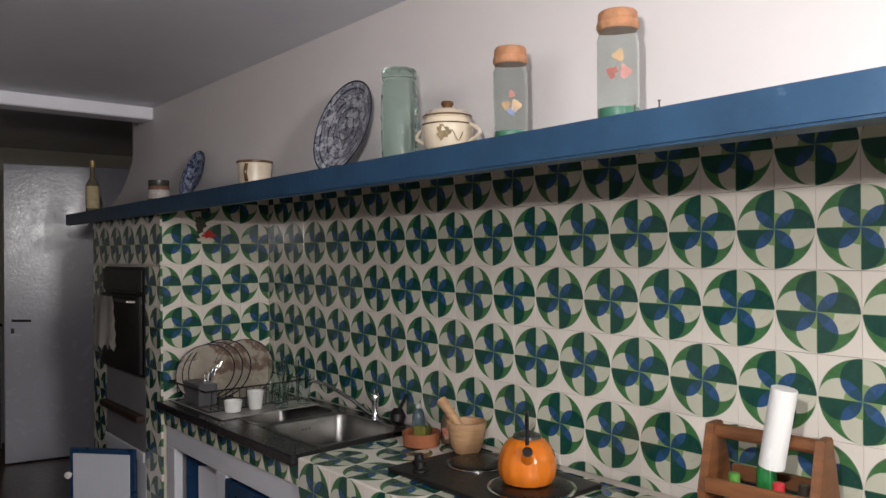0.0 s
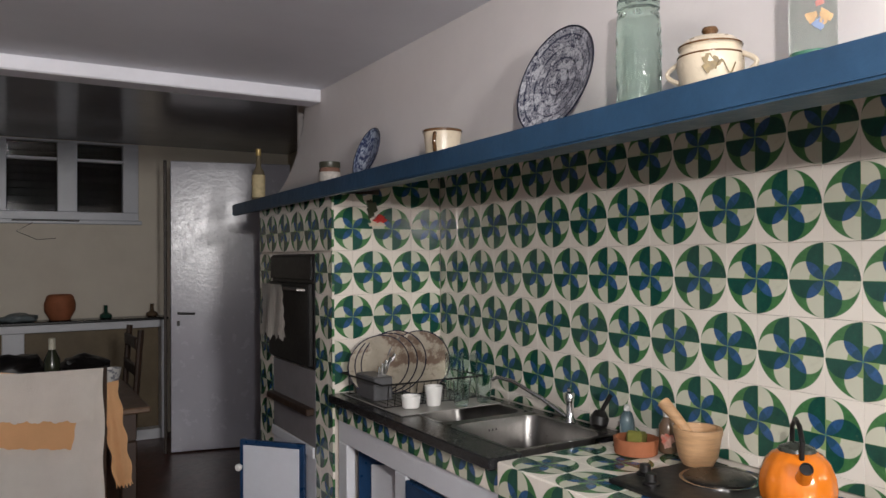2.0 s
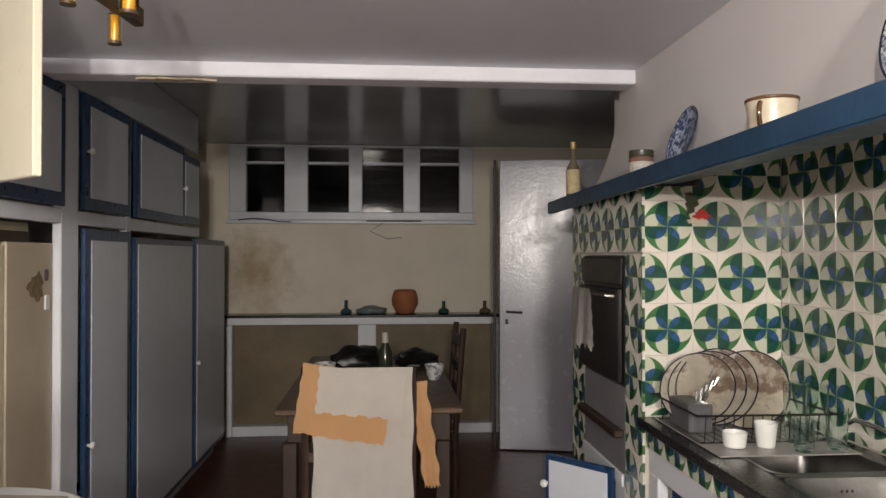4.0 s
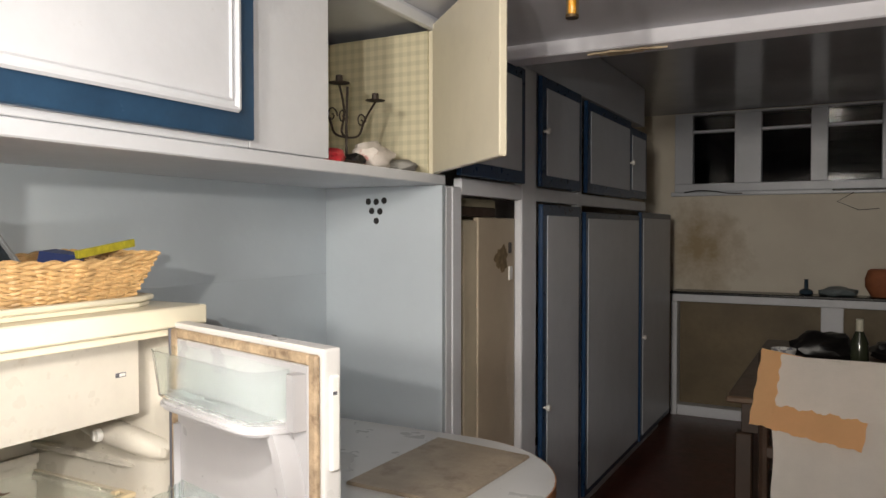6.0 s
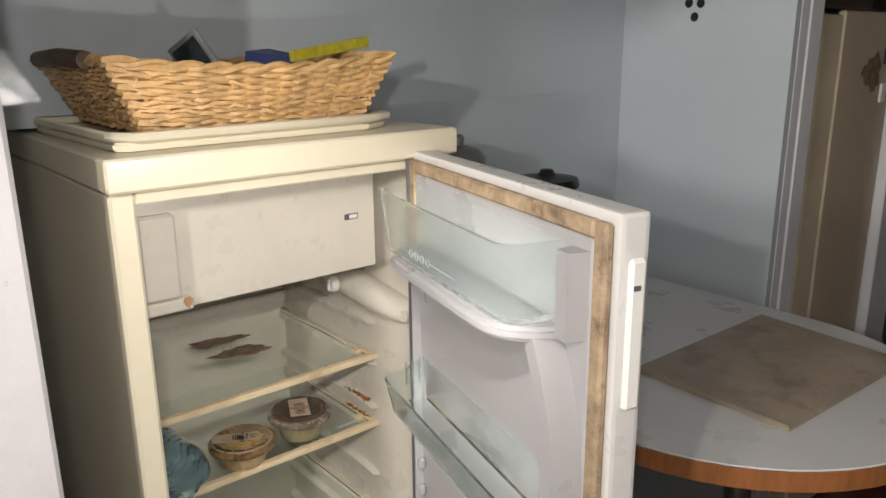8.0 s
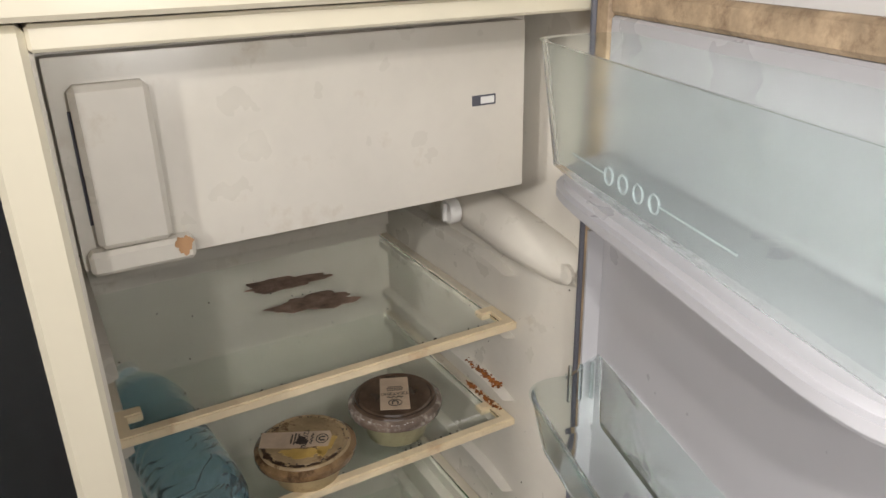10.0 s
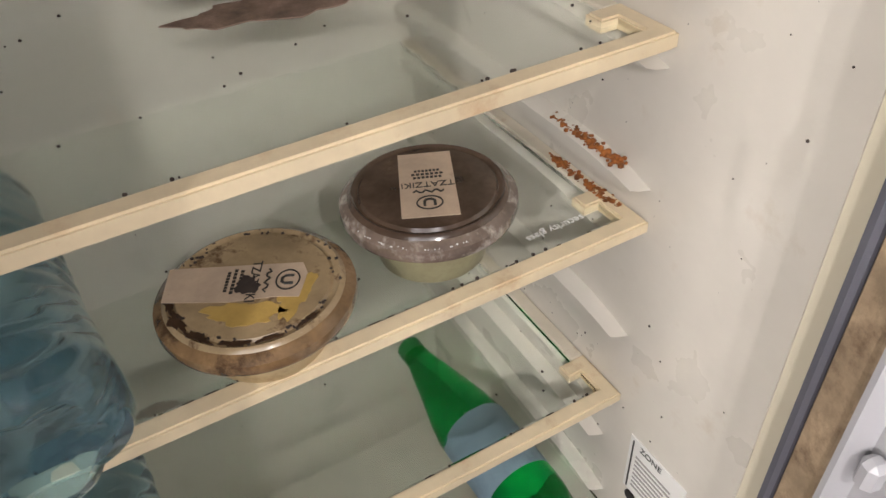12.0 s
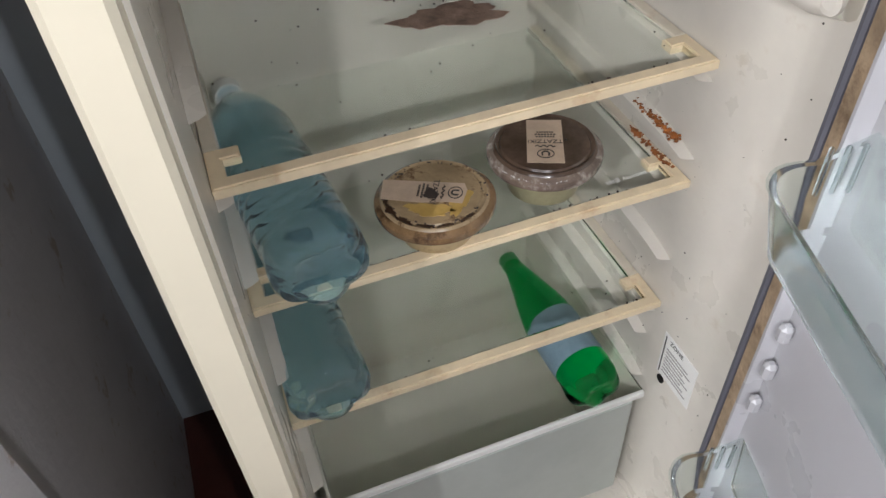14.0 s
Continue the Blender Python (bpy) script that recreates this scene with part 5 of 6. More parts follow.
BRASS = surf("dull_brass", (0.30, 0.20, 0.08), 0.35, metal=0.8, vary=0.3)
DARKBRASS = surf("tarnished_brass", (0.10, 0.065, 0.035), 0.45, metal=0.6, vary=0.4)
CLEARTUBE = glassy("clear_lamp_glass", (0.95, 0.86, 0.62), 0.05, ior=1.1)
cl = empty_thing("ceiling_lamp", "tarnished brass bar lamp with amber glass tubes, unlit", "ceiling light", at=Matrix.Translation((0.06, 2.16, 0)))
part("ceiling_plate", lathe([(0.05, 1.985), (0.05, 1.999)], 24), DARKBRASS, cl)
part("rod", tube([(0, 0, 1.83), (0, 0, 1.99)], 0.006), DARKBRASS, cl)
part("bar", box(-0.010, 0.010, -0.22, 0.215, 1.796, 1.832, 0.003, m=Matrix.Rotation(radians(-7), 4, "Z")), DARKBRASS, cl, "flat dark brass bar")
for x, y, z, rad, ln_ in ((-0.036, 0.039, 1.782, 0.0125, 0.075), (0.044, 0.100, 1.787, 0.017, 0.085), (0.004, 0.145, 1.746, 0.0115, 0.052), (-0.034, -0.12, 1.782, 0.0125, 0.075), (0.03, -0.06, 1.787, 0.017, 0.085)):
    at_ = Matrix.Translation((x, y, z))
    gl = part("glass_tube", lathe([(rad, 0.003), (rad, ln_), (rad * 0.9, ln_ + 0.001)], 24, m=at_), CLEARTUBE, cl, "clear outer glass tube", smooth=True)
    gl.visible_shadow = False
    part("amber_core", lathe([(rad * 0.55, 0.004), (rad * 0.6, 0.006), (rad * 0.6, ln_ - 0.002)], 20, m=at_), AMBER, gl, "amber glass core", smooth=True)
    part("end_cap", lathe([(rad * 1.05, -0.003), (rad * 1.05, 0.0028)], 24, m=at_), DARKBRASS, gl)
    part("holder", lathe([(rad * 0.7, ln_ + 0.0012), (rad * 0.7, ln_ + 0.012)], 16, m=at_), DARKBRASS, cl)
tagged(part("peeling_plaster", blotch(0.10, 0.022, 41, 0.006, m=Matrix.Translation((-0.15, 3.46, 1.944)), rough=0.5), surf("bare_plaster", (0.62, 0.50, 0.34), 0.9, vary=0.2)), "strip of peeling plaster under the beam", "plaster patch")

# ---- chair with linen, dining table ----
chair = empty_thing("dining_chair", "dark wooden chair draped with white and peach linen", "chair", group="chairs at the dining table", at=Matrix.Translation((0.47, 3.60, 0)))
for x in (-0.19, 0.19):
    part("back_post", tube([(x, -0.0, 0.0), (x, 0.0, 0.45), (x, -0.02, 0.96)], 0.016, 8), DARKWOOD, chair)
    part("leg", tube([(x, 0.38, 0.0), (x, 0.37, 0.44)], 0.016, 8), DARKWOOD, chair)
part("top_rail", box(-0.19, 0.19, -0.028, -0.008, 0.88, 0.955, 0.006), DARKWOOD, chair)
part("back_rail", box(-0.19, 0.19, -0.018, 0.0, 0.62, 0.66, 0.005), DARKWOOD, chair)
part("seat", box(-0.21, 0.21, -0.01, 0.40, 0.44, 0.465, 0.01), DARKWOOD, chair)
cloth("tablecloth", "long white linen cloth hanging over the chair back", 0.35, 0.93, 0.0, Matrix.Translation((0.31, 3.548, 0.962)), LINEN, 4, 11, 0.005, "cloth", amp=0.014)
cloth("napkin", "white linen napkin folded over the chair back", 0.30, 0.16, 0.0, pose(0.338, 3.502, 0.975, 0, 6, 0), LINEN, 3, 12, 0.004, "cloth", amp=0.004)
cloth("peach_napkin", "peach cloth band across the draped chair", 0.32, 0.245, 0.0, pose(0.280, 3.524, 0.985, 0, 9, 0), PEACH, 2, 13, 0.0025, "cloth", amp=0.005)
cloth("peach_strip", "peach cloth corner hanging beside the chair", 0.06, 0.38, 0.0, pose(0.65, 3.58, 0.90, 0, -8, 0), PEACH, 2, 14, 0.006, "cloth")
table_ = empty_thing("dining_table", "old dark wooden dining table laid with crockery", "table")
part("tabletop", box(0.12, 0.88, 3.92, 5.55, 0.715, 0.74, 0.006), surf("worn_table_wood", (0.13, 0.08, 0.05), 0.45, vary=0.3, scale=8), table_)
part("apron", box(0.17, 0.83, 3.96, 5.50, 0.60, 0.714, 0.003), DARKWOOD, table_)
for x in (0.18, 0.80):
    for y in (3.98, 5.46):
        part("leg", box(x - 0.03, x + 0.03, y - 0.03, y + 0.03, 0.0, 0.60, 0.005), DARKWOOD, table_)


def plain_chair(at, label):
    c = empty_thing("dining_chair", label, "chair", group="chairs at the dining table", at=at)
    for x in (-0.19, 0.19):
        part("back_post", tube([(x, 0.0, 0.0), (x, 0.0, 0.45), (x, 0.04, 0.98)], 0.016, 8), DARKWOOD, c)
        part("leg", tube([(x, -0.38, 0.0), (x, -0.37, 0.44)], 0.016, 8), DARKWOOD, c)
    for z in (0.60, 0.74, 0.88):
        part("slat", box(-0.19, 0.19, 0.012, 0.030, z, z + 0.06, 0.005), DARKWOOD, c)
    part("seat", box(-0.21, 0.21, -0.40, 0.0, 0.44, 0.465, 0.01), DARKWOOD, c)
    return c


plain_chair(pose(0.93, 4.95, 0, 0, 0, -90), "dark wooden slat back chair by the far side")
cupm = surf("patterned_cup_glaze", (0.62, 0.62, 0.60), 0.3, vary=0.1, dirt=(0.08, 0.09, 0.14), dirt_scale=25, dirt_lo=0.5, dirt_hi=0.55)


def bowl_cup(at, label, r, h):
    c = empty_thing("cup", label, "cup", group="cups on the dining table", at=at)
    part("bowl", lathe([(r * 0.55, 0), (r * 0.6, 0.004), (r * 0.85, h * 0.5), (r, h), (r * 0.94, h), (r * 0.78, h * 0.5), (r * 0.5, 0.012)], 28), cupm, c, smooth=True)
    return c


bowl_cup(Matrix.Translation((0.81, 4.62, 0.7405)), "white patterned cup on the dark table", 0.05, 0.075)
bowl_cup(Matrix.Translation((0.26, 4.75, 0.7405)), "white shallow patterned cup on the dark table", 0.055, 0.07)
bt = empty_thing("wine_bottle", "dark wine bottle with a pale top on the table", "bottle", at=Matrix.Translation((0.565, 4.75, 0.7405)))
part("body", lathe([(0.034, 0), (0.037, 0.01), (0.037, 0.12), (0.015, 0.17), (0.014, 0.20)], 24), surf("dark_bottle", (0.03, 0.035, 0.02), 0.15), bt, smooth=True)
part("capsule", lathe([(0.016, 0.17), (0.0155, 0.222), (0.012, 0.224)], 20), surf("pale_capsule", (0.55, 0.52, 0.42), 0.5), bt, smooth=True)
crumpled("fruit_bowl", "dark fruit bowl heaped with dark things on the table", "bowl", Matrix.Translation((0.42, 5.0, 0.7405)), 0.15, 0.12, 0.075, BLACK, 12)
crumpled("dark_cushion", "dark bundle on the table behind the bottle", "bundle", Matrix.Translation((0.73, 5.1, 0.7405)), 0.12, 0.1, 0.055, BLACK, 15)

# ---- things on the ledge ----
LZ = 0.9125
rp = empty_thing("red_clay_pot", "round red clay pot on the black stone ledge", "pot", at=Matrix.Translation((0.72, 6.66, LZ)))
part("pot_body", lathe([(0.05, 0), (0.065, 0.005), (0.10, 0.07), (0.102, 0.12), (0.085, 0.175), (0.07, 0.185), (0.06, 0.18)], 32), TERRA, rp, smooth=True)
for x, nm, c, h in ((0.27, "oil_lamp", (0.04, 0.07, 0.10), 0.10), (1.02, "small_bottle", (0.02, 0.07, 0.05), 0.09), (1.34, "little_jar", (0.12, 0.08, 0.05), 0.09)):
    o = empty_thing(nm, "small dark glass " + nm.replace("_", " ") + " on the stone ledge", "ornament", at=Matrix.Translation((x, 6.66, LZ)))
    part("body", lathe([(0.03, 0), (0.045, 0.008), (0.04, 0.03), (0.014, 0.045), (0.012, h), (0.016, h + 0.006)], 20), surf(nm + "_glass", c, 0.15), o, smooth=True)
crumpled("grey_dish", "grey covered dish on the stone ledge", "dish", Matrix.Translation((0.46, 6.66, LZ)), 0.11, 0.07, 0.035, surf("grey_dish_glaze", (0.16, 0.19, 0.20), 0.35), 4)
cable = tube([(-0.55 + 0.1 * i, 6.70, 1.63 + 0.015 * math.sin(i * 1.3)) for i in range(5)], 0.004)
tagged(part("loose_cable", cable, BLACK), "thin black cable lying along the window sill", "cable")
tagged(part("loose_cable", tube([(0.55, 6.715, 1.61), (0.45, 6.76, 1.55), (0.58, 6.765, 1.49), (0.70, 6.765, 1.50)], 0.0025), DARKWOOD), "thin cable hanging below the window sill", "cable")
tagged(part("window_handle", box(0.42, 0.85, 6.70, 6.72, 1.622, 1.634, 0.003), BLACK), "dark rod lying on the window sill", "rod")

# ---- things on the blue shelf ----
SZ = 1.5945


def shelf_x(y):
    return 1.150 + (y + 1.7) * 0.0242 + 0.02


def blue_pattern(name, light, dark, scale, lo, hi):
    m, t, b = nt(name)
    tc = t.nodes.new("ShaderNodeTexCoord")
    ln = t.nodes.new("ShaderNodeVectorMath")
    ln.operation = "LENGTH"
    t.links.new(tc.outputs["Object"], ln.inputs[0])
    v = t.nodes.new("ShaderNodeTexVoronoi")
    v.feature = "DISTANCE_TO_EDGE"
    v.inputs["Scale"].default_value = scale
    nz = noise_(t, scale * 0.7, 3, 0.6)
    rings_ = math_(t, "SINE", math_(t, "MULTIPLY", ln.outputs["Value"], 260.0))
    k = math_(t, "ADD", steps(t, v.outputs["Distance"], lo, hi), math_(t, "MULTIPLY", math_(t, "GREATER_THAN", rings_, 0.86), -0.8))
    k = math_(t, "MULTIPLY", math_(t, "ADD", k, steps(t, nz, 0.52, 0.56)), 0.55, clamp=True)
    col = mixc(t, k, dark, light)
    t.links.new(v.outputs["Distance"], b.inputs["Coat Weight"])
    mp = t.nodes.new("ShaderNodeMapping")
    t.links.new(tc.outputs["Object"], mp.inputs[0])
    nzz = t.nodes.new("ShaderNodeTexNoise")
    nzz.inputs["Scale"].default_value = scale * 0.5
    t.links.new(mp.outputs[0], nzz.inputs["Vector"])
    vm = t.nodes.new("ShaderNodeMix")
    vm.data_type = "VECTOR"
    vm.inputs[0].default_value = 0.12
    t.links.new(mp.outputs[0], vm.inputs[4])
    t.links.new(nzz.outputs["Color"], vm.inputs[5])
    t.links.new(vm.outputs[1], v.inputs["Vector"])
    t.links.new(col, b.inputs["Base Color"])
    b.inputs["Roughness"].default_value = 0.25
    return m


PLATEM = blue_pattern("blue_white_plate_glaze", (0.50, 0.50, 0.54), (0.018, 0.022, 0.05), 62, 0.03, 0.09)
PLATEB = blue_pattern("blue_plate_glaze", (0.42, 0.48, 0.60), (0.03, 0.045, 0.12), 34, 0.05, 0.2)
DARKRIM = surf("dark_blue_rim", (0.012, 0.014, 0.035), 0.25)


def plate(name, label, at, r, material, sx=1.0):
    p = empty_thing(name, label, "plate", at=at @ Matrix.Diagonal((sx, 1, 1, 1)))
    part("dish", lathe([(r * 0.55, 0.0), (r * 0.60, 0.001), (r * 0.97, 0.016), (r * 0.975, 0.019), (r * 0.60, 0.005), (0.002, 0.0035)], 56), material, p, smooth=True)
    part("rim", lathe([(r * 0.972, 0.0155), (r, 0.018), (r * 0.997, 0.0205), (r * 0.965, 0.0195)], 56, cap=False), DARKRIM, p, smooth=True)
    return p


def leaning(x, y, r, lean, yaw=0):
    """A plate standing on the shelf, its front facing -x, leaning back."""
    return Matrix.Translation((x, y, SZ + r * math.cos(radians(lean)))) @ Matrix.Rotation(radians(yaw), 4, "Z") @ Matrix.Rotation(radians(-90 + lean), 4, "Y")


plate("patterned_plate", "dark blue and white patterned plate leaning on the wall", leaning(1.365, 1.90, 0.120, 16), 0.120, PLATEM)
plate("blue_plate", "small blue patterned plate leaning on the wall", leaning(1.382, 2.87, 0.086, 18), 0.086, PLATEB)


def jar_shape(at, label, r, h, body_mat, liquid=None, cork=True):
    j = empty_thing("glass_jar", label, "jar", group="tall glass jars on the blue shelf", at=at)
    b = part("glass", lathe([(r * 0.96, 0.0), (r, 0.006), (r, h - 0.022), (r * 0.90, h - 0.012), (r * 0.92, h)], 40), body_mat, j, smooth=True)
    part("collar", lathe([(r * 0.92, h - 0.006), (r * 1.0, h - 0.003), (r * 1.02, h + 0.003), (r * 0.96, h + 0.008)], 40), CORK if cork else body_mat, j, smooth=True)
    if cork:
        part("cork", lathe([(r * 0.90, h + 0.0082), (r * 0.95, h + 0.011), (r * 0.93, h + 0.021), (r * 0.85, h + 0.024)], 40), CORK, j, smooth=True)
    if liquid:
        part("green_foot", lathe([(r * 1.004, 0.0005), (r * 1.012, 0.006), (r * 1.012, liquid), (r * 1.004, liquid + 0.001)], 40), surf("green_liquid", (0.05, 0.16, 0.10), 0.12, coat=0.5, vary=0.3), j, "dark green foot band", smooth=True)
    return j


JG = glassy("milky_green_glass", (0.86, 0.93, 0.88), 0.08, ior=1.12, trans=0.95)
JR = glassy("ribbed_green_glass", (0.60, 0.75, 0.67), 0.05, ior=1.3, trans=0.93)
jr = empty_thing("ribbed_jar", "tall ribbed pale green glass jar, lidless", "jar", at=Matrix.Translation((1.315, 1.625, SZ)) @ Matrix.Scale(0.92, 4))
part("glass", lathe([(0.036, 0), (0.040, 0.004)] + [(0.041 + 0.0018 * math.sin(math.pi * k / 30), 0.012 + 0.0056 * k) for k in range(31)] + [(0.040, 0.185), (0.036, 0.190), (0.037, 0.193), (0.040, 0.196), (0.040, 0.214), (0.037, 0.218)], 40, lambda a, z: 1 + 0.03 * math.sin(a * 9 + 40 * z) * math.sin(z * 190) + 0.01 * math.sin(z * 300)), JR, jr, smooth=True)
FLOWER = (surf("red_print", (0.36, 0.12, 0.09), 0.4, vary=0.4, scale=90), surf("orange_print", (0.44, 0.28, 0.13), 0.4, vary=0.4, scale=90), surf("blue_print", (0.12, 0.17, 0.30), 0.4, vary=0.4, scale=90))


def motif(j, r, z, kinds):
    for k, (a, dz, s, c) in enumerate(kinds):
        m = Matrix.Rotation(radians(a), 4, "Z") @ Matrix.Translation((r + 0.0002, 0, z + dz)) @ Matrix.Rotation(radians(90), 4, "Y")
        part("painted_flower", blotch(s, s * 0.9, 50 + k, 0.0006, 24, 0.4, m=m), FLOWER[c], j)


j2 = jar_shape(Matrix.Translation((1.32, 1.30, SZ)), "clear glass jar with cork lid and painted flower", 0.031, 0.155, JG, 0.026)
motif(j2, 0.031, 0.07, ((-118, 0.0, 0.010, 1), (-150, 0.0, 0.008, 1), (-134, -0.01, 0.008, 2), (-132, 0.02, 0.006, 0)))
j3 = jar_shape(Matrix.Translation((1.32, 1.065, SZ)), "clear glass jar with cork lid and red painted flowers", 0.0325, 0.162, JG, 0.032)
motif(j3, 0.0325, 0.085, ((-125, 0.0, 0.010, 0), (-160, 0.0, 0.009, 0), (-142, 0.025, 0.009, 1)))
sp = empty_thing("sugar_pot", "cream ceramic lidded pot with brown painted pattern", "pot", at=pose(1.32, 1.475, SZ, 0, 0, 20) @ Matrix.Scale(1.02, 4))
part("pot_body", lathe([(0.030, 0), (0.034, 0.003), (0.045, 0.020), (0.0505, 0.045), (0.050, 0.062), (0.045, 0.072), (0.047, 0.075)], 40), CERAMIC, sp, smooth=True)
ld = part("lid", lathe([(0.048, 0.0755), (0.048, 0.079), (0.036, 0.089), (0.012, 0.095)], 40), CERAMIC, sp, smooth=True)
part("knob", lathe([(0.009, 0.095), (0.010, 0.099), (0.013, 0.103), (0.011, 0.108), (0.004, 0.109)], 20), BROWNGLAZE, ld, smooth=True)
part("painted_band", lathe([(0.0484, 0.076), (0.0488, 0.0775), (0.0484, 0.079)], 40, cap=False), BROWNGLAZE, ld)
part("painted_band", lathe([(0.0502, 0.0595), (0.0505, 0.061), (0.0500, 0.0625)], 40, cap=False), BROWNGLAZE, sp)
for sgn in (-1, 1):
    part("handle", tube([(0, sgn * (0.046 + 0.024 * math.sin(u * math.pi)), 0.062 - 0.036 * u) for u in [i / 10 for i in range(11)]], 0.004, 8), CERAMIC, sp, smooth=True)
part("painted_rose", blotch(0.013, 0.013, 61, 0.001, 40, 0.35, m=Matrix.Rotation(radians(-160), 4, "Z") @ Matrix.Translation((0.0492, 0, 0.042)) @ Matrix.Rotation(radians(90), 4, "Y")), surf("olive_print", (0.20, 0.14, 0.05), 0.4, vary=0.5, scale=90), sp)
part("painted_scroll", tube([(0.0512 * math.cos(radians(-150 + 34 * u)) , 0.0512 * math.sin(radians(-150 + 34 * u)), 0.036 + 0.010 * math.sin(u * 7)) for u in [i / 14 for i in range(15)]], 0.0010, 5), surf("olive_print", (0.2, 0.14, 0.05)), sp)
mg = empty_thing("ceramic_mug", "cream ceramic mug with brown painted handle", "mug", at=pose(1.33, 2.33, SZ, 0, 0, 0))
part("mug_body", lathe([(0.040, 0), (0.044, 0.003), (0.046, 0.04), (0.050, 0.070), (0.051, 0.074), (0.046, 0.073), (0.041, 0.02)], 36), CERAMIC, mg, smooth=True)
part("rim_band", lathe([(0.0508, 0.068), (0.0516, 0.071), (0.0516, 0.074), (0.050, 0.0752)], 36, cap=False), BROWNGLAZE, mg)
part("handle", tube([(-0.040 - 0.010 * math.sin(u * math.pi), -0.030 - 0.014 * math.sin(u * math.pi), 0.062 - 0.045 * u) for u in [i / 8 for i in range(9)]], 0.005, 8), BROWNGLAZE, mg, smooth=True)
sj = empty_thing("small_jar", "small brown jar with dark lid and paper label", "jar", at=Matrix.Translation((1.34, 3.12, SZ)))
part("glass", lathe([(0.034, 0), (0.037, 0.003), (0.037, 0.055), (0.033, 0.062)], 28), surf("brown_jar_glass", (0.20, 0.11, 0.08), 0.2), sj, smooth=True)
part("lid", lathe([(0.036, 0.0622), (0.037, 0.064), (0.037, 0.082), (0.035, 0.083)], 28), surf("dark_jar_lid", (0.05, 0.05, 0.035), 0.4), sj, smooth=True)
part("paper_label", lathe([(0.0373, 0.015), (0.0376, 0.017), (0.0376, 0.045), (0.0373, 0.047)], 28, cap=False), surf("white_label", (0.5, 0.46, 0.42), 0.7, vary=0.3, scale=90), sj)
lb = empty_thing("liqueur_bottle", "slim clear bottle with a cream label and cork", "bottle", at=Matrix.Translation((1.36, 4.02, SZ)))
part("glass", lathe([(0.026, 0), (0.029, 0.004), (0.029, 0.12), (0.026, 0.14), (0.012, 0.165), (0.011, 0.215)], 28), surf("olive_bottle_glass", (0.18, 0.15, 0.10), 0.12, coat=0.6), lb, smooth=True)
part("paper_label", lathe([(0.0295, 0.025), (0.0297, 0.027), (0.0297, 0.125), (0.0295, 0.127)], 28, cap=False), surf("cream_label", (0.58, 0.48, 0.28), 0.7, vary=0.25, scale=40), lb)
part("cork", lathe([(0.0115, 0.2152), (0.0125, 0.217), (0.0125, 0.245), (0.010, 0.247)], 20), surf("gold_foil", (0.50, 0.36, 0.14), 0.4, metal=0.4), lb, smooth=True)
for y in (0.935, 0.975):
    tagged(part("small_nail", lathe([(0.001, 0), (0.001, 0.012), (0.0022, 0.0122), (0.0022, 0.0135)], 8, m=Matrix.Translation((shelf_x(y), y, SZ + 0.003))), IRON), "small dark nail sticking up from the blue shelf", "nail")

# ---- sink ----
sink = empty_thing("double_sink", "stained steel double bowl sink set in black stone", "sink")


def basin(x0, x1, y0, y1, z, depth, rad=0.04):
    bm = bmesh.new()
    def loop(inset, zz, r):
        pts = []
        for cx_, cy_, a0 in ((x1 - r - inset, y1 - r - inset, 0), (x0 + r + inset, y1 - r - inset, 90), (x0 + r + inset, y0 + r + inset, 180), (x1 - r - inset, y0 + r + inset, 270)):
            for k in range(7):
                a = radians(a0 + 15 * k)
                pts.append(bm.verts.new((cx_ + r * math.cos(a), cy_ + r * math.sin(a), zz)))
        return pts
    loops = [loop(-0.012, z + 0.001, rad), loop(0, z, rad), loop(0.006, z - 0.02, rad), loop(0.012, z - depth + 0.02, rad), loop(0.035, z - depth, rad * 0.7)]
    for a, b in zip(loops, loops[1:]):
        for i in range(len(a)):
            j = (i + 1) % len(a)
            bm.faces.new((a[i], a[j], b[j], b[i]))
    bm.faces.new(loops[-1])
    bmesh.ops.recalc_face_normals(bm, faces=bm.faces)
    return bm


b1 = part("bowl", basin(1.41, 1.69, 2.125, 2.43, 0.880, 0.16), STEEL, sink, smooth=True)
b2 = part("bowl", basin(1.41, 1.69, 2.47, 2.81, 0.880, 0.16), STEEL, sink, smooth=True)
ov = bmesh.new()
for k in range(3):
    box_into(ov, 1.53 + 0.012 * k, 1.535 + 0.012 * k, 2.4235, 2.4240, 0.84, 0.856)
part("overflow_slots", ov, BLACK, b1)
for ya, yb in ((2.112, 2.124), (2.442, 2.458), (2.822, 2.832)):
    part("sink_rim", box(1.400, 1.702, ya, yb, 0.8785, 0.8815), STEEL, sink)
tap = empty_thing("kitchen_tap", "chrome kitchen tap with a long curved spout", "tap", at=Matrix.Translation((1.715, 2.29, 0.8805)))
part("tap_body", lathe([(0.016, 0), (0.014, 0.006), (0.0105, 0.012), (0.0105, 0.055), (0.013, 0.058), (0.013, 0.078), (0.010, 0.082)], 24), CHROME, tap, smooth=True)
part("spout", tube([(-0.004, 0.012, 0.012), (-0.03, 0.09, 0.055), (-0.06, 0.19, 0.092), (-0.075, 0.25, 0.098), (-0.08, 0.265, 0.088)], 0.006, 10), CHROME, tap, smooth=True)
part("lever", box(-0.006, 0.006, -0.006, 0.006, 0.083, 0.094, 0.002), CHROME, tap)
sprayer = empty_thing("black_brush", "black dish brush lying beside the chrome tap", "brush", at=pose(1.70, 2.16, 0.885, 0, 20, 30))
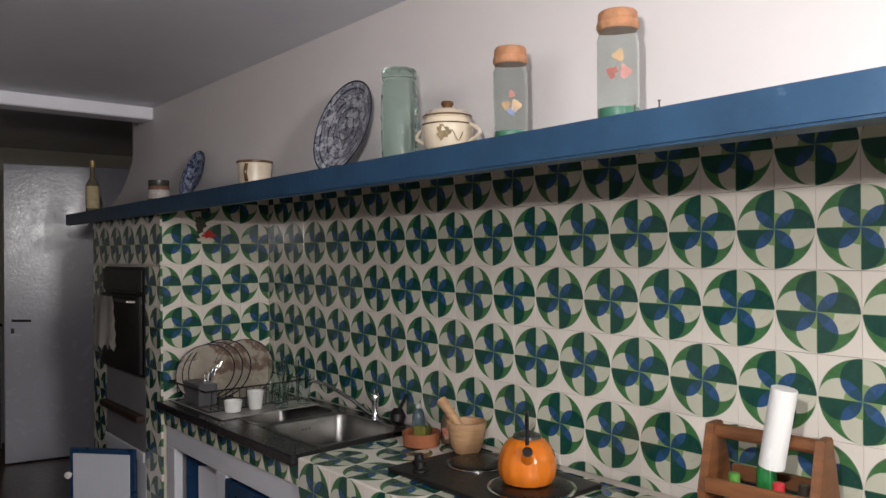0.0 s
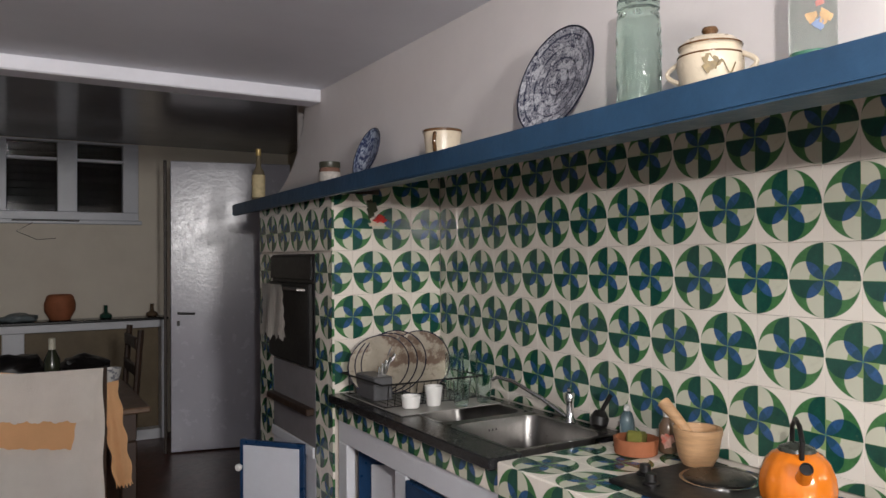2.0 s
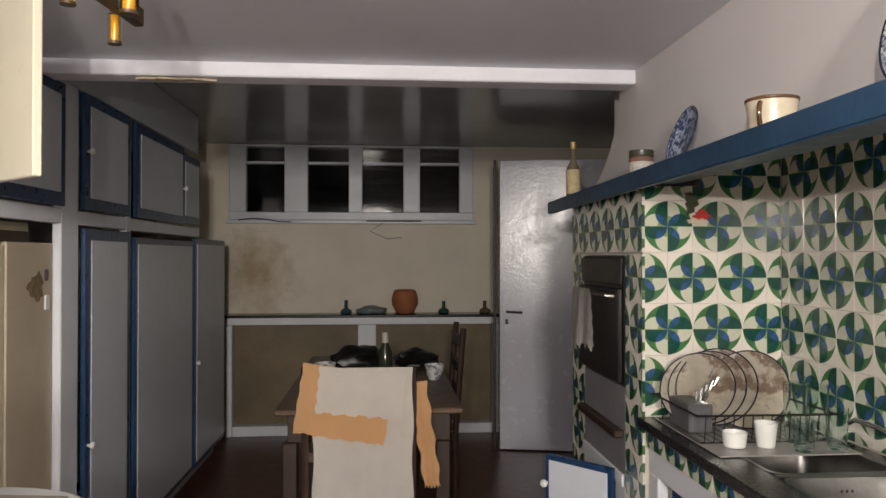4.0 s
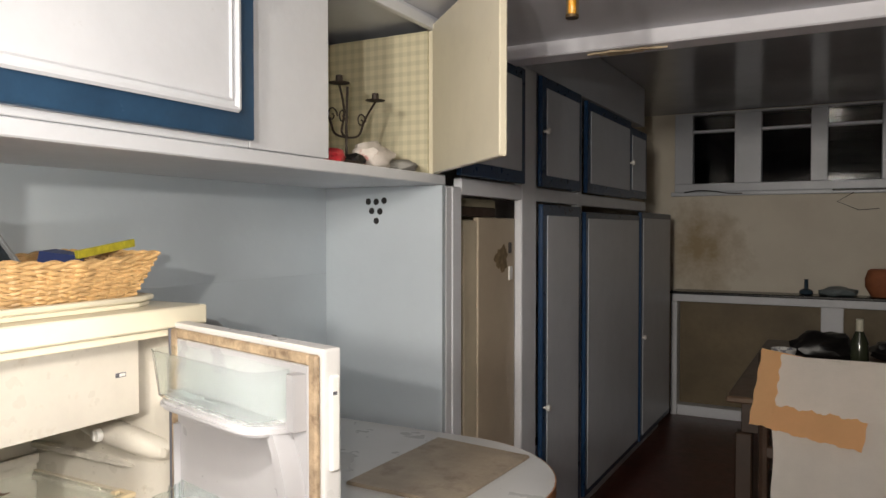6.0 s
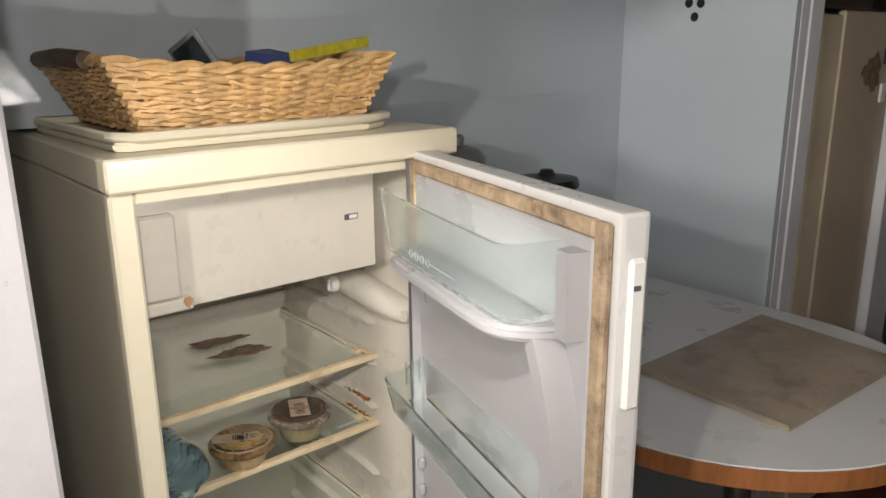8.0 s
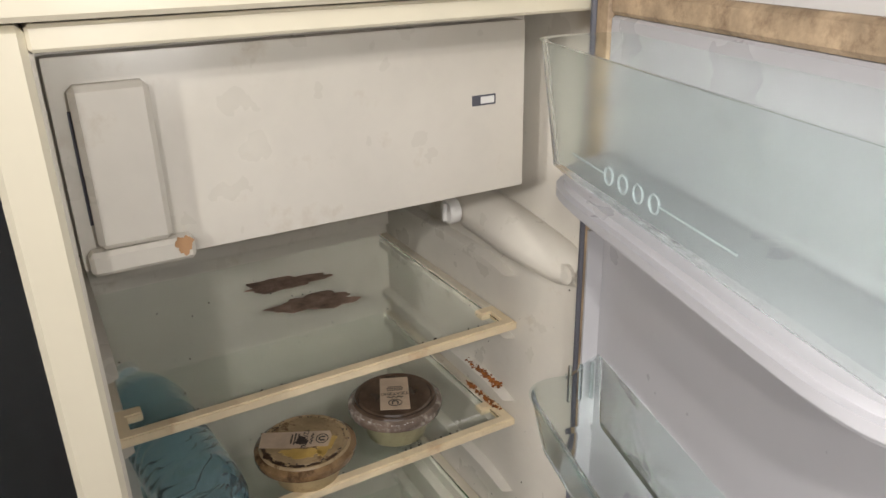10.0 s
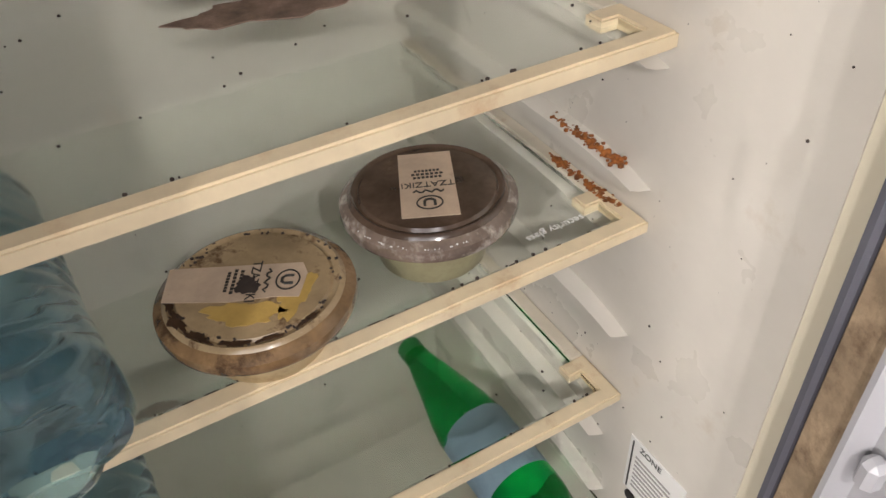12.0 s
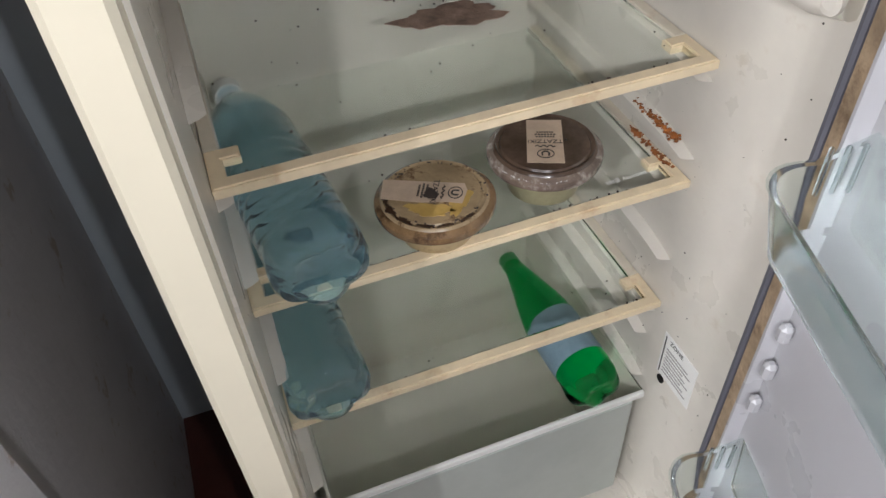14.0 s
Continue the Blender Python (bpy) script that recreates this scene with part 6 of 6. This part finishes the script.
part("head", lathe([(0.006, 0), (0.022, 0.01), (0.026, 0.03), (0.014, 0.05)], 20), BLACK, sprayer, smooth=True)
part("stick", tube([(0, 0, 0.04), (-0.02, -0.03, 0.09)], 0.006), BLACK, sprayer)

# ---- dish rack ----
rack = empty_thing("dish_rack", "black wire dish rack holding plates and cutlery", "dish rack", at=Matrix.Translation((1.52, 2.86, 0.8805)))
wr = bmesh.new()
for z, e in ((0.004, 0.0), (0.075, 0.012)):
    tube_into(wr, [(-0.17 - e, -0.14 - e, z), (0.17 + e, -0.14 - e, z), (0.17 + e, 0.14 + e, z), (-0.17 - e, 0.14 + e, z)], 0.003, 6, closed=True)
part("wire_rims", wr, BLACK, rack)
ww = bmesh.new()
for k in range(14):
    x = -0.16 + 0.32 * k / 13
    tube_into(ww, [(x, -0.152, 0.075), (x, -0.14, 0.004), (x, 0.14, 0.004), (x, 0.152, 0.075)], 0.0016, 5)
part("wires", ww, BLACK, rack)
part("cutlery_box", box(-0.165, -0.10, -0.06, 0.08, 0.01, 0.085, 0.004), surf("grey_plastic", (0.10, 0.10, 0.105), 0.4), rack)
tagged(part("drip_tray", box(1.345, 1.70, 2.60, 3.03, 0.8808, 0.8845, 0.002), surf("grey_drip_tray", (0.30, 0.29, 0.27), 0.35)), "grey drip tray under the dish rack", "tray")
STRIPE = surf("striped_dish_glaze", (0.36, 0.32, 0.25), 0.3, vary=0.25, scale=12, dirt=(0.10, 0.05, 0.03), dirt_scale=8, dirt_lo=0.55, dirt_hi=0.6)
for k, (dx, dy, lean, r) in enumerate(((-0.085, 0.055, 30, 0.105), (-0.062, 0.045, 29, 0.108), (-0.040, 0.034, 28, 0.112), (0.028, -0.012, 22, 0.108))):
    p = plate("drying_plate", "cream plate with brown stripes drying in the rack", Matrix.Translation((1.52 + dx, 2.87 + dy, 0.89 + r * math.cos(radians(lean)))) @ Matrix.Rotation(radians(48), 4, "Z") @ Matrix.Rotation(radians(-90 + lean), 4, "Y"), r, STRIPE)
    p["group"] = "plates drying in the rack"
ck = bmesh.new()
for k in range(5):
    tube_into(ck, [(1.40 + 0.008 * k, 2.87 + 0.012 * k, 0.90), (1.40 + 0.02 * k, 2.86 + 0.01 * k, 0.99 + 0.008 * k)], lambda u: 0.003 + 0.007 * max(0, u - 0.7), 6)
tagged(part("cutlery", ck, CHROME, smooth=True), "steel spoons and forks standing in the dish rack", "cutlery", "", "stuff")
cup1 = empty_thing("white_cup", "plain white cup on the drip tray", "cup", at=Matrix.Translation((1.42, 2.68, 0.8848)))
part("body", lathe([(0.022, 0), (0.026, 0.003), (0.030, 0.038), (0.027, 0.038), (0.022, 0.006)], 28), PLASTICWHITE, cup1, smooth=True)
cup2 = empty_thing("white_cup", "tall white cup on the drip tray", "cup", at=Matrix.Translation((1.50, 2.68, 0.8848)))
part("body", lathe([(0.020, 0), (0.022, 0.003), (0.028, 0.060), (0.025, 0.060), (0.020, 0.006)], 28), PLASTICWHITE, cup2, smooth=True)
for k, (x, y, h, r) in enumerate(((1.60, 2.72, 0.15, 0.030), (1.67, 2.74, 0.14, 0.028), (1.57, 2.63, 0.075, 0.026), (1.66, 2.64, 0.10, 0.026))):
    gl = empty_thing("drinking_glass", "clear glass standing on the drip tray to dry", "glass", group="glasses beside the sink", at=Matrix.Translation((x, y, 0.8848)))
    gb = part("glass", lathe([(r * 0.8, 0), (r * 0.85, 0.003), (r, h), (r * 0.93, h), (r * 0.78, 0.008)], 24), CLEAR, gl, smooth=True)
    gb.visible_shadow = False

# ---- bottles, terracotta dish, mortar, kettle, hob ----
TT = 0.8745
db = empty_thing("detergent_bottle", "clear dish soap bottle with a white pump cap", "bottle", at=Matrix.Translation((1.715, 2.07, TT)) @ Matrix.Scale(0.68, 4))
part("body", lathe([(0.024, 0), (0.028, 0.004), (0.028, 0.07), (0.020, 0.10), (0.010, 0.11)], 28), surf("blue_grey_plastic", (0.10, 0.15, 0.17), 0.15, coat=0.6), db, smooth=True)
part("cap", lathe([(0.012, 0.11), (0.012, 0.125), (0.006, 0.132)], 20), PLASTICWHITE, db, smooth=True)
sb = empty_thing("soap_bottle", "soap bottle with a rose label and white cap", "bottle", at=Matrix.Translation((1.71, 1.93, TT)) @ Matrix.Scale(0.74, 4))
part("body", lathe([(0.026, 0), (0.030, 0.004), (0.030, 0.085), (0.014, 0.115)], 28), surf("brown_clear_plastic", (0.16, 0.10, 0.06), 0.15, coat=0.6), sb, smooth=True)
part("cap", lathe([(0.014, 0.1152), (0.014, 0.135), (0.008, 0.145)], 20), PLASTICWHITE, sb, smooth=True)
part("rose_label", blotch(0.022, 0.020, 71, 0.001, m=Matrix.Rotation(radians(-140), 4, "Z") @ Matrix.Translation((0.0295, 0, 0.045)) @ Matrix.Rotation(radians(90), 4, "Y")), surf("rose_print", (0.62, 0.36, 0.28), 0.5, vary=0.4, scale=40, dirt=(0.6, 0.10, 0.05), dirt_scale=30, dirt_lo=0.5, dirt_hi=0.6), sb)
td = empty_thing("terracotta_dish", "shallow terracotta dish holding a green sponge", "dish", at=Matrix.Translation((1.64, 1.965, TT)))
part("dish", lathe([(0.046, 0), (0.050, 0.003), (0.053, 0.038), (0.048, 0.038), (0.045, 0.010)], 36), TERRA, td, smooth=True)
tagged(part("sponge", box(-0.03, 0.03, -0.018, 0.018, 0.012, 0.052, 0.005, m=pose(1.64, 1.965, TT, 0, 12, 30)), surf("olive_sponge", (0.13, 0.13, 0.02), 0.9, grain=0.8)), "olive green sponge standing in the terracotta dish", "sponge")
mo = empty_thing("mortar", "turned pale wooden mortar with its pestle", "mortar", at=Matrix.Translation((1.655, 1.795, TT)))
part("bowl", lathe([(0.030, 0), (0.034, 0.004), (0.032, 0.012), (0.042, 0.030), (0.047, 0.058), (0.050, 0.075), (0.052, 0.080), (0.052, 0.092), (0.044, 0.092), (0.038, 0.03)], 36), PALEWOOD, mo, smooth=True)
part("pestle", tube([(0.0, 0.0, 0.05), (-0.01, 0.05, 0.105), (-0.014, 0.085, 0.135)], lambda u: 0.010 + 0.005 * u, 12), PALEWOOD, mo, smooth=True)
hob = empty_thing("hob", "black enamel two ring electric hob on the tiles", "hob")
part("hob_plate", box(1.42, 1.70, 1.395, 1.825, TT + 0.0005, TT + 0.012, 0.006, seg=2), BLACK, hob)
for (x, y, r) in ((1.60, 1.695, 0.070), (1.56, 1.48, 0.09)):
    rg = part("ring", lathe([(r, TT + 0.0121), (r, TT + 0.018), (r - 0.005, TT + 0.020), (0.02, TT + 0.020)], 40, m=Matrix.Translation((x, y, 0))), surf("worn_iron_plate", (0.03, 0.027, 0.025), 0.3, metal=0.6, vary=0.5, scale=40), hob, smooth=True)
    part("trim", lathe([(r + 0.008, TT + 0.0122), (r + 0.008, TT + 0.015), (r + 0.001, TT + 0.0155)], 40, m=Matrix.Translation((x, y, 0)), cap=False), CHROME, rg, smooth=True)
for (x, y) in ((1.50, 1.80), (1.46, 1.745)):
    part("control_knob", lathe([(0.018, TT + 0.0122), (0.018, TT + 0.016), (0.012, TT + 0.019), (0.011, TT + 0.034), (0.008, TT + 0.035)], 24, m=Matrix.Translation((x, y, 0))), BLACK, hob, smooth=True)
kt = empty_thing("kettle", "pumpkin shaped orange enamel kettle on the hob", "kettle", at=Matrix.Translation((1.568, 1.50, TT + 0.0205)) @ Matrix.Scale(0.88, 4))
KP = [(0.050, 0.0), (0.062, 0.003), (0.071, 0.020), (0.073, 0.040), (0.070, 0.065), (0.060, 0.090), (0.047, 0.105), (0.036, 0.111)]
part("kettle_body", lathe(KP, 96, lambda a, z: 1 + 0.022 * abs(math.sin(a * 7))), ORANGE, kt, smooth=True)
part("lid", lathe([(0.0375, 0.1085), (0.034, 0.118), (0.016, 0.126), (0.005, 0.128)], 32), surf("dark_kettle_lid", (0.05, 0.055, 0.045), 0.25), kt, smooth=True)
kf = (-0.72, -0.69)
part("spout", tube([(kf[0] * 0.060, kf[1] * 0.060, 0.070), (kf[0] * 0.082, kf[1] * 0.082, 0.085), (kf[0] * 0.094, kf[1] * 0.094, 0.097)], lambda u: 0.016 - 0.004 * u, 16), ORANGE, kt, smooth=True)
part("spout_mouth", lathe([(0.0115, 0), (0.0125, 0.001), (0.0125, 0.004), (0.0095, 0.0042), (0.009, 0.0005)], 24, m=Matrix.Translation((kf[0] * 0.0945, kf[1] * 0.0945, 0.0975)) @ Vector((kf[0], kf[1], 0.75)).to_track_quat("Z", "Y").to_matrix().to_4x4()), BLACK, kt, smooth=True)
part("handle", tube([(kf[0] * 0.050, kf[1] * 0.050, 0.105), (kf[0] * 0.058, kf[1] * 0.058, 0.140), (kf[0] * 0.030, kf[1] * 0.030, 0.166), (-kf[0] * 0.01, -kf[1] * 0.01, 0.172), (-kf[0] * 0.05, -kf[1] * 0.05, 0.150), (-kf[0] * 0.058, -kf[1] * 0.058, 0.105)], 0.005, 10), BLACK, kt, smooth=True)

# ---- wooden rack with bottles and paper roll ----
wrk = empty_thing("bottle_carrier", "red brown wooden carrier holding small bottles", "carrier", at=pose(1.63, 0.985, TT, 0, 0, 4))
for y in (0.095, -0.095):
    part("end_board", prism([(-0.055, 0), (0.055, 0), (0.055, 0.10), (0.02, 0.215), (-0.02, 0.215), (-0.055, 0.10)], -0.008, 0.008, bevel=0.002, m=Matrix.Translation((0, y, 0)) @ Matrix.Rotation(radians(90), 4, "X")), WOOD, wrk)
part("handle_bar", tube([(0, -0.10, 0.200), (0, 0.10, 0.200)], 0.013, 12), WOOD, wrk)
for x in (-0.056, 0.056):
    part("side_slat", box(x - 0.005, x + 0.005, -0.087, 0.087, 0.10, 0.128, 0.002), WOOD, wrk)
    part("side_slat", box(x - 0.005, x + 0.005, -0.087, 0.087, 0.02, 0.05, 0.002), WOOD, wrk)
part("base_board", box(-0.05, 0.05, -0.087, 0.087, 0.0, 0.012), WOOD, wrk)
for k, (x, y, c, cc) in enumerate(((-0.02, 0.05, (0.45, 0.42, 0.38), (0.10, 0.30, 0.05)), (0.02, 0.01, (0.02, 0.22, 0.05), (0.02, 0.2, 0.04)), (-0.02, -0.03, (0.40, 0.36, 0.34), (0.60, 0.04, 0.05)), (0.0, -0.065, (0.35, 0.30, 0.26), (0.05, 0.04, 0.03)))):
    bo = empty_thing("spice_bottle", "small spice bottle with a coloured cap in the carrier", "bottle", group="spice bottles in the wooden carrier", at=Matrix.Translation((1.63 + x, 0.985 + y, TT + 0.013)))
    part("body", lathe([(0.014, 0), (0.017, 0.003), (0.018, 0.08 + 0.045 * (k == 1)), (0.008, 0.10 + 0.045 * (k == 1))], 20), surf("spice_glass_%s" % "abcd"[k], c, 0.15, coat=0.5), bo, smooth=True)
    part("cap", lathe([(0.010, 0.1001 + 0.045 * (k == 1)), (0.010, 0.118 + 0.045 * (k == 1)), (0.008, 0.12 + 0.045 * (k == 1))], 16), surf("spice_cap_%s" % "abcd"[k], cc, 0.4), bo, smooth=True)
roll = empty_thing("paper_roll", "white paper roll leaning on the wooden carrier", "paper roll", at=pose(1.585, 0.955, TT + 0.165, 10, 0, 0))
part("paper", lathe([(0.006, 0), (0.0205, 0.0), (0.021, 0.002), (0.021, 0.135), (0.0205, 0.137), (0.006, 0.137)], 32), surf("white_paper", (0.80, 0.79, 0.77), 0.9, vary=0.03, grain=0.3), roll, smooth=True)
blk = empty_thing("black_pot", "black cooking pot beside the wooden carrier", "pot", at=Matrix.Translation((1.62, 0.74, TT)))
part("pot_body", lathe([(0.07, 0), (0.085, 0.01), (0.09, 0.06), (0.07, 0.085), (0.03, 0.098), (0.012, 0.105)], 32), surf("dark_brown_iron", (0.04, 0.025, 0.018), 0.35), blk, smooth=True)

# ---- red ornament hanging on the pier ----
orn = empty_thing("hanging_ornament", "red and cream ornament hanging on the pier tiles", "ornament")
part("red_flower", blotch(0.022, 0.013, 81, 0.012, 40, 0.4, m=Matrix.Translation((1.50, 3.058, 1.478)) @ Matrix.Rotation(radians(90), 4, "X")), surf("red_enamel", (0.55, 0.03, 0.02), 0.3), orn)
part("dark_leaf", blotch(0.018, 0.03, 82, 0.008, 40, 0.4, m=Matrix.Translation((1.47, 3.060, 1.515)) @ Matrix.Rotation(radians(90), 4, "X")), surf("dark_leaf", (0.05, 0.06, 0.03), 0.5), orn)
part("cream_shell", blotch(0.03, 0.01, 83, 0.008, 40, 0.3, m=Matrix.Translation((1.49, 3.0615, 1.462)) @ Matrix.Rotation(radians(90), 4, "X")), CERAMIC, orn)


# ---- tiles ----
TILE_ME = {}


def tile_mesh(x0, x1, y0, y1):
    key = tuple(round(v, 4) for v in (x0, x1, y0, y1))
    if key not in TILE_ME:
        bm = bmesh.new()
        c = 0.0006
        back = [bm.verts.new(v) for v in ((x0, y0, 0), (x1, y0, 0), (x1, y1, 0), (x0, y1, 0))]
        mid = [bm.verts.new(v) for v in ((x0, y0, 0.007), (x1, y0, 0.007), (x1, y1, 0.007), (x0, y1, 0.007))]
        fr = [bm.verts.new(v) for v in ((x0 + c, y0 + c, 0.008), (x1 - c, y0 + c, 0.008), (x1 - c, y1 - c, 0.008), (x0 + c, y1 - c, 0.008))]
        bm.faces.new(fr)
        for a, b in ((back, mid), (mid, fr)):
            for i in range(4):
                j = (i + 1) % 4
                bm.faces.new((a[i], a[j], b[j], b[i]))
        me = bpy.data.meshes.new("tile")
        bm.to_mesh(me)
        bm.free()
        me.materials.append(TILE)
        TILE_ME[key] = me
    return TILE_ME[key]


P = 0.1533


def lay(parent, origin, right, up, u0, u1, v0, v1, uc, vc, stagger=True, name="tile"):
    """Tiles over u0..u1, v0..v1 of a plane; (uc, vc) is one tile's centre, rows staggered by half."""
    origin, right, up = Vector(origin), Vector(right), Vector(up)
    normal = right.cross(up)
    rot = Matrix((right, up, normal)).transposed().to_4x4()
    j0, j1 = int((v0 - vc) / P) - 2, int((v1 - vc) / P) + 2
    for j in range(j0, j1 + 1):
        v = vc + j * P
        off = 0.5 * P if stagger and j % 2 else 0.0
        i0, i1 = int((u0 - uc) / P) - 2, int((u1 - uc) / P) + 2
        for i in range(i0, i1 + 1):
            u = uc + off + i * P
            h = P / 2 - 0.00025
            x0, x1 = max(-h, u0 - u), min(h, u1 - u)
            y0, y1 = max(-h, v0 - v), min(h, v1 - v)
            if x1 - x0 < 0.006 or y1 - y0 < 0.006:
                continue
            ob = new(name, tile_mesh(x0, x1, y0, y1))
            ob.matrix_basis = Matrix.Translation(origin + right * u + up * v) @ rot
            ob.parent = parent


# tiled wall: faces -x, so its right is -y
lay(wall_tiled, (WX + 0.008, 0, 0), (0, -1, 0), (0, 0, 1), -3.06, 0.62, 0.882, 1.655, -0.872, 1.444)
# pier front faces -y
lay(pier, (0, 3.07, 0), (1, 0, 0), (0, 0, 1), 1.322, WX - 0.001, 0.882, 1.565, 1.40, 1.444)
lay(pier, (0, 3.07, 0), (1, 0, 0), (0, 0, 1), UX + 0.075, WX - 0.001, 1.5652, 1.65, 1.40, 1.444)
# pier side faces -x, around the oven
for u0, u1, v0, v1 in ((-3.88, -3.061, 1.362, 1.565), (-3.88, -3.70, 0.0, 1.36), (-3.218, -3.061, 0.0, 1.36)):
    lay(pier, (1.33, 0, 0), (0, -1, 0), (0, 0, 1), u0, u1, v0, v1, -3.10, 1.444)
# hob counter: top and front
lay(top, (0, 0, 0.866), (0, -1, 0), (1, 0, 0), -2.085, 0.6, 1.325, 1.742, -2.005, 1.40)
lay(top, (1.33, 0, 0), (0, -1, 0), (0, 0, 1), -2.085, 0.6, 0.735, 0.872, -2.005, 0.80)
lay(top, (1.338, 0, 0), (0, -1, 0), (0, 0, 1), -3.058, -2.09, 0.795, 0.850, -2.99, 0.85, stagger=False)
